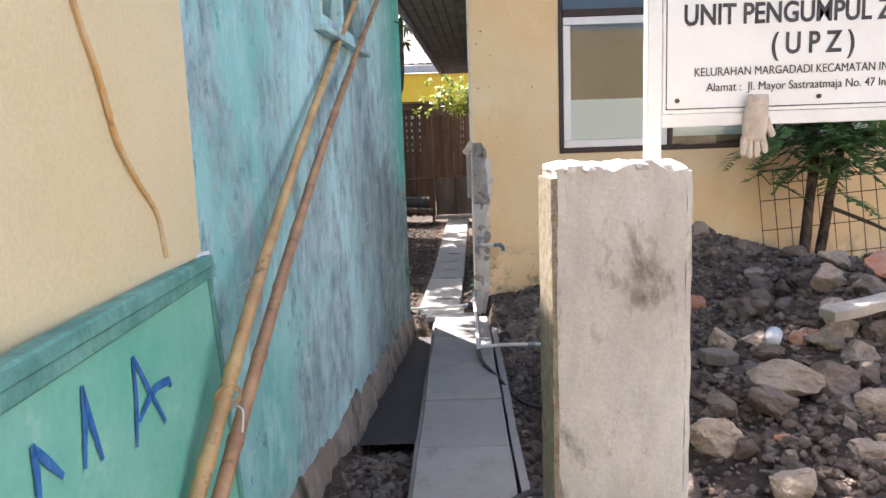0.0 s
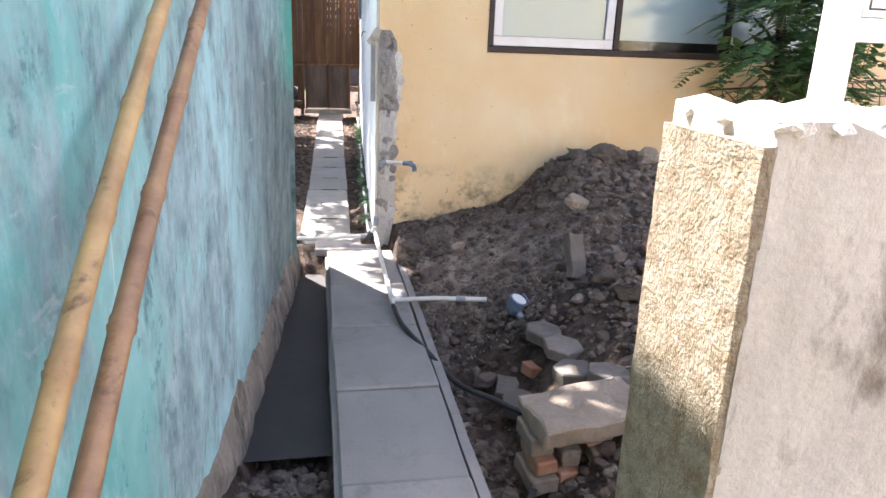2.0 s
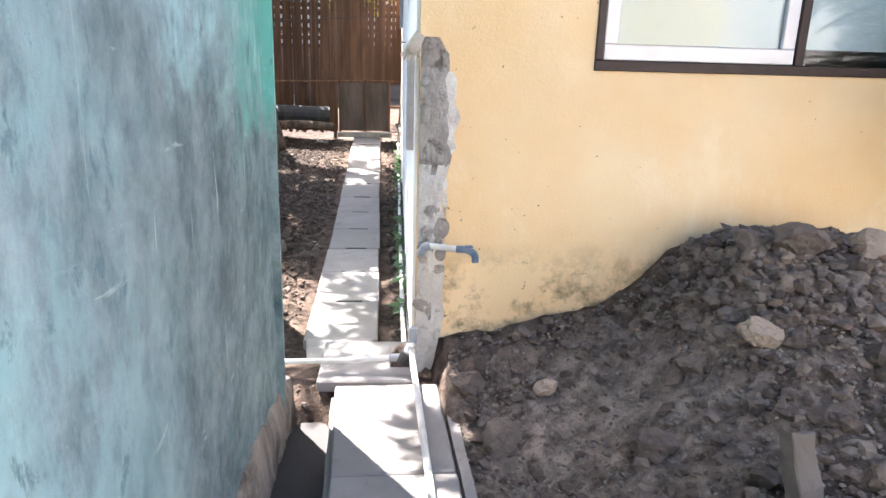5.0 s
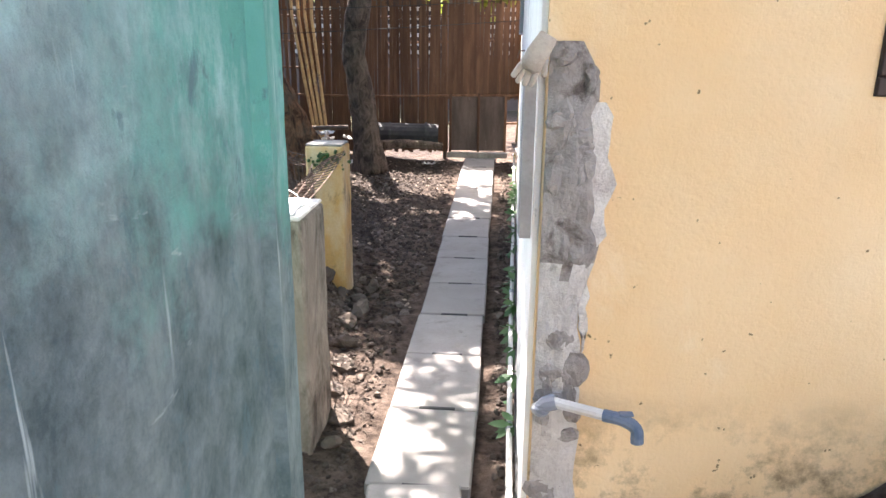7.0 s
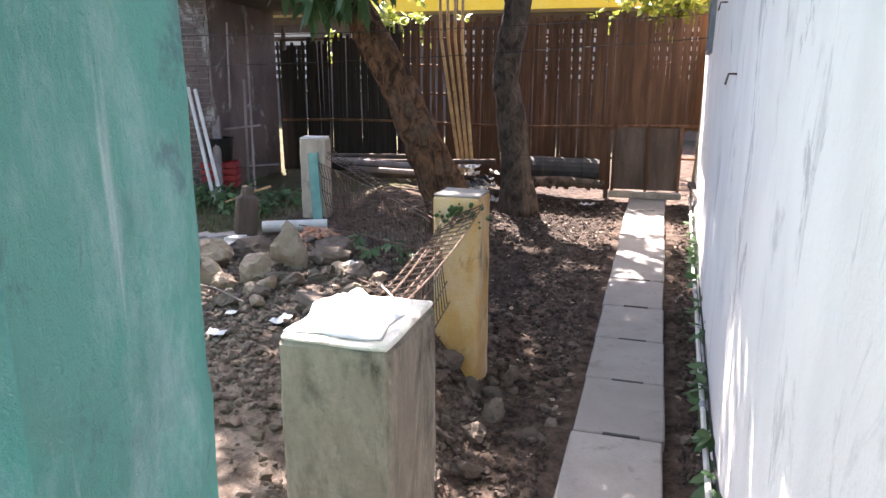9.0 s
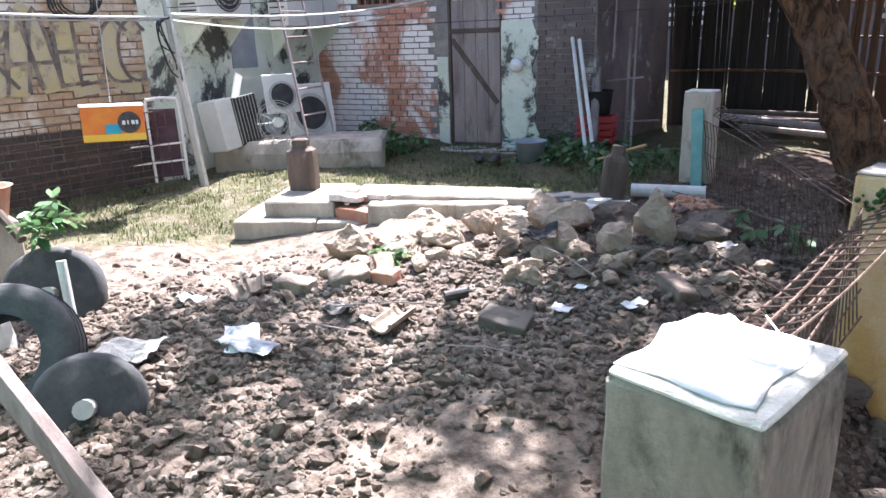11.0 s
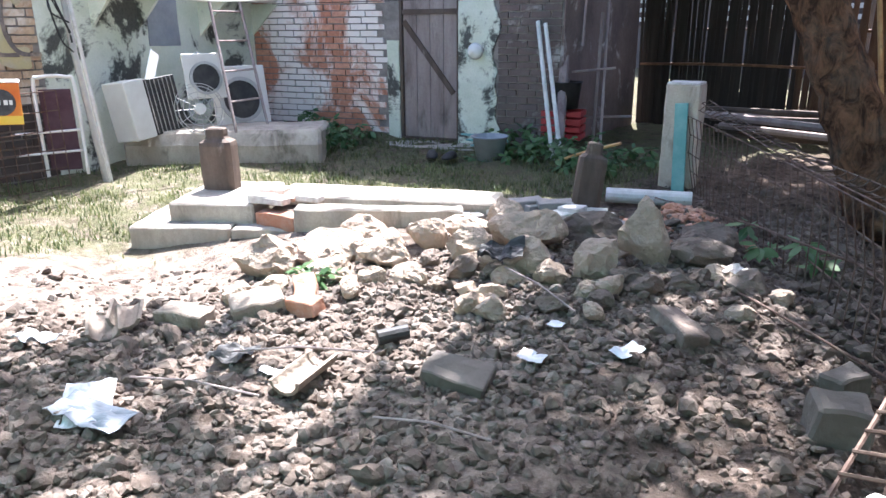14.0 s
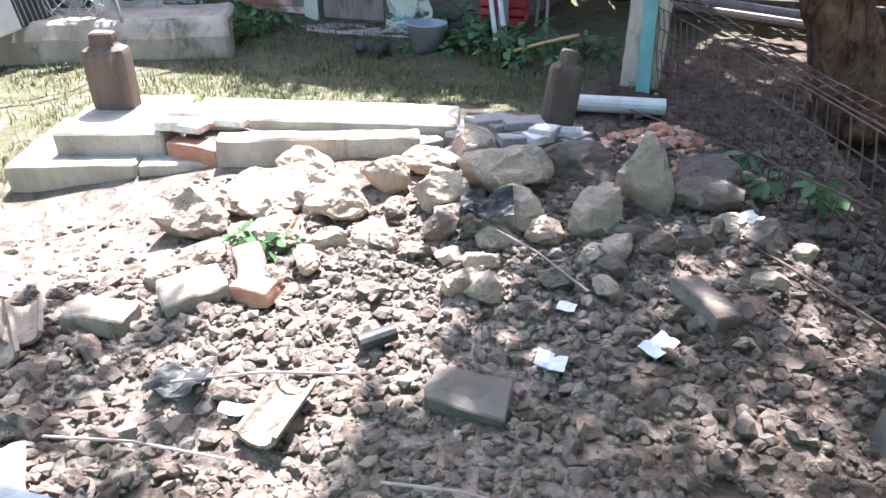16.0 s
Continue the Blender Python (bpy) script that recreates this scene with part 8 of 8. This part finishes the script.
for a, b in (((-2.95, 7.62, 0.26), (-2.50, 7.82, 0.27)), ((-2.85, 7.93, 0.27), (-2.42, 8.22, 0.30)), ((-2.15, 7.98, 0.26), (-1.80, 8.10, 0.27)), ((-2.05, 8.95, 0.32), (-2.5, 9.1, 0.36))):
    tagged(part("twig", pipe([a, Vector(a).lerp(Vector(b), 0.5) + Vector((0, 0, 0.02)), b], 0.004, 5), WOODGREY), "thin dry stick lying on the soil", "stick", "dry sticks")
for i in range(16):
    x, y = -1.75 + sr.gauss(0, 0.16), 13.75 + sr.gauss(0, 0.12)
    crumpled("plastic_bag", x, y, sr.uniform(0.12, 0.22), sr.uniform(0.1, 0.2), sr.uniform(0, 90), (PAPER, BLACKRUB, PVCGREY, CHALK)[i % 4], "crumpled plastic bag in a rubbish pile between the trees", 0.04 + 0.02 * i, 0.13)


# ---- grass and weeds ----
def blades(name, label, spots, h0, h1, material, seed, category="grass"):
    r = np.random.RandomState(seed)
    n = len(spots)
    p = np.array([(x, y, ground_z(x, y) - 0.01) for x, y in spots])
    a = r.uniform(0, 6.28, n)
    h = r.uniform(h0, h1, n)[:, None]
    side = np.stack([np.cos(a), np.sin(a), np.zeros(n)], 1)
    bend = np.stack([-np.sin(a), np.cos(a), np.zeros(n)], 1) * h * r.uniform(0.1, 0.8, n)[:, None]
    up = np.array([0, 0, 1.0]) * h
    w = 0.004 + 0.02 * h
    v = np.stack([p - side * w, p + side * w, p + up * 0.6 + bend * 0.35 + side * w * 0.6, p + up * 0.6 + bend * 0.35 - side * w * 0.6, p + up * 0.95 + bend], 1).reshape(-1, 3)
    f = [t for i in range(n) for t in ((i * 5, i * 5 + 1, i * 5 + 2, i * 5 + 3), (i * 5 + 3, i * 5 + 2, i * 5 + 4))]
    me = bpy.data.meshes.new(name)
    me.from_pydata(v.tolist(), [], f)
    return tagged(part_mesh(name, me, material), label, category, kind="stuff")


def turf_at(x, y):
    g = max(step_in(-x - 0.45 * (9.2 - y), 4.15, 4.9) * step_in(y, 6.2, 6.8), step_in(y - (10.3 + 0.42 * (x + 3.4)), 0.15, 0.6) * step_in(-x, 2.9, 3.4))
    gl = GM.inverted() @ Vector((x, y, 0))
    if -0.60 < gl.x < 1.85 and -0.42 < gl.y < 0.62:
        return 0
    return g * (1.0 if noise.noise(Vector((x * 1.6, y * 1.6, 8))) > 0.0 else 0.2)


spots = []
while len(spots) < 17000:
    x, y = sr.uniform(-7.0, -2.9), sr.uniform(6.2, 12.4)
    if sr.random() < turf_at(x, y):
        spots.append((x, y))
blades("grass", "short dry yellow-green grass at the edge of the yard", spots, 0.015, 0.065, GRASS, 2)
weeds = thing("weeds", "leafy green weeds growing along the walls", "weeds", kind="stuff")
cs = []
for _ in range(170):
    k = sr.random()
    if k < 0.4:
        x, y = sr.uniform(-4.9, -3.3), sr.uniform(11.6, 12.4)
    elif k < 0.6:
        x, y = sr.uniform(-7.2, -6.0), sr.uniform(10.9, 11.7)
    elif k < 0.63:
        x, y = sr.uniform(-1.9, -1.5), sr.uniform(9.8, 10.4)
    elif k < 0.70:
        x, y = sr.uniform(-4.2, -3.9), sr.uniform(6.95, 7.2)
    else:
        x, y = sr.uniform(0.32, 0.75), 0
        y = 7.0 + (x - 0.32) * 15
        x -= 0.03
    cs.append((x, y, ground_z(x, y) + sr.uniform(0.03, 0.20) + (0.42 if -4.3 < x < -3.8 and y < 7.3 else 0)))
leaf_cloud("weed_leaves", cs, 12, 0.085, LEAFMID, weeds, 0.2, 12, 0.5)
leaf_cloud("weed_leaves", [(-3.28 + sr.gauss(0, 0.08), 8.62 + sr.gauss(0, 0.07), 0.27) for _ in range(8)], 14, 0.06, LEAFMID, weeds, 0.2, 13, 0.5)

# ---- beyond the fence and around ----
school = thing("yellow_building", "long bright yellow building with a tiled roof behind the fence", "building")
# shade below the fascia, painted as a dark wall colour
part("wall", boxes([((-14.0, 24.0, 0.0), (9.0, 24.2, 3.15))]), SHADETONE, school, "lower wall coloured dark for shade")
part("yellow_band", boxes([((-14.0, 22.9, 3.10), (9.0, 23.05, 3.98))]), SUNYELLOW, school, "bright yellow fascia band")
part("soffit", boxes([((-14.0, 23.051, 3.11), (9.0, 23.999, 3.16))]), CREAM, school)
part("gutter", boxes([((-14.0, 22.7, 4.0), (9.0, 22.88, 4.22))], 0.01), GALV, school, "grey gutter")
tile_v, tile_f = [], []
for r in range(14):
    for c in range(80):
        x, y, z = -14 + c * 0.2875, 22.75 + r * 0.32, 4.24 + r * 0.20
        o = len(tile_v)
        for k in range(5):
            a = math.pi * k / 4
            for d in (0.0, 0.36):
                tile_v.append((x + 0.14 * (1 - math.cos(a)), y + d, z + d * 0.62 + 0.05 * math.sin(a)))
        for k in range(4):
            tile_f.append((o + 2 * k, o + 2 * k + 2, o + 2 * k + 3, o + 2 * k + 1))
me = bpy.data.meshes.new("roof_tiles")
me.from_pydata(tile_v, [], tile_f)
tagged(part_mesh("roof_tiles", me, ROOFTILE, school), "rows of pale clay tiles", kind="stuff")
part("roof_slope", boxes([((-14.0, 0, 0), (9.0, 5.2, 0.05))], 0.0, pose(0, 22.75, 4.16, 32, 0, 0)), ROOFTILE, school)
for x in np.arange(-12.5, 8.0, 2.6):
    win = part("window", boxes([((x, 23.93, 1.4), (x + 1.5, 23.995, 2.9))], 0.0), FRAMEDARK, school)
    for k in range(6):
        part("louvre", boxes([((x + 0.05, 23.90, 1.5 + k * 0.22), (x + 1.45, 23.928, 1.6 + k * 0.22))], 0.0), GALV, win)
plate = thing("small_sign", "small white sign with two lines of unreadable dark writing", "sign")
part("plate", boxes([((-3.75, 19.0, 2.98), (-2.70, 19.03, 3.24))], 0.005), CARDWHITE, plate)
part("writing_bar", boxes([((-3.66, 18.995, 3.14), (-2.80, 18.999, 3.19))]), INK, plate)
part("writing_bar", boxes([((-3.52, 18.995, 3.04), (-2.94, 18.999, 3.08))]), INK, plate)
part("stake", boxes([((-3.25, 19.031, 0.0), (-3.20, 19.07, 3.2))]), WOODDARK, plate)
# unseen plain walls added behind the walker to close the place and darken window reflections
panel_wall("wall_street_far", (9.0, -7.0), (-6.0, -7.0), -0.2, 4.6, 0.2, CREAM, (), 1, "added plain cream wall across the lane", step=0.8)
panel_wall("wall_lane_east", (9.0, 6.3), (9.0, -7.0), -0.2, 4.2, 0.2, WHITEWALL, (), 1, "added plain white wall along the lane", step=0.8)

# ---- bricks, piece by piece ----
def door_paint(x, z):
    return MINTBRICK if 1.38 < x < 1.80 and 0.86 < z < 1.60 and noise.noise(Vector((x * 4, z * 4, 0))) > -0.25 else BRICKRED


brick_face(door_wall, DM, 0.02, 2.88, 0.30, 2.6, BRICKRED, [(1.66, 2.52, 0, 2.4), (0.58, 1.22, 1.80, 2.14), (2.50, 2.90, 0.0, 1.64)], (1.0, 1.2), 300, 0.012, door_paint)
brick_face(door_wall, DM, 2.92, DL - 0.02, 0.2, 2.5, BRICKDARK, (), (3.2, 1.2), 0, 0.016)
brick_face(graf_wall, GWM, 2.0, 4.74, 0.812, 2.35, BRICKPALE, (), (4.2, 1.3), 300, 0.012)
# lower courses: sooty, and with shade put into their colour
brick_face(graf_wall, GWM, 2.0, 4.74, 0.15, 0.80, BRICKSOOTSHADE, (), (4.2, 1.3), 0, 0.012)
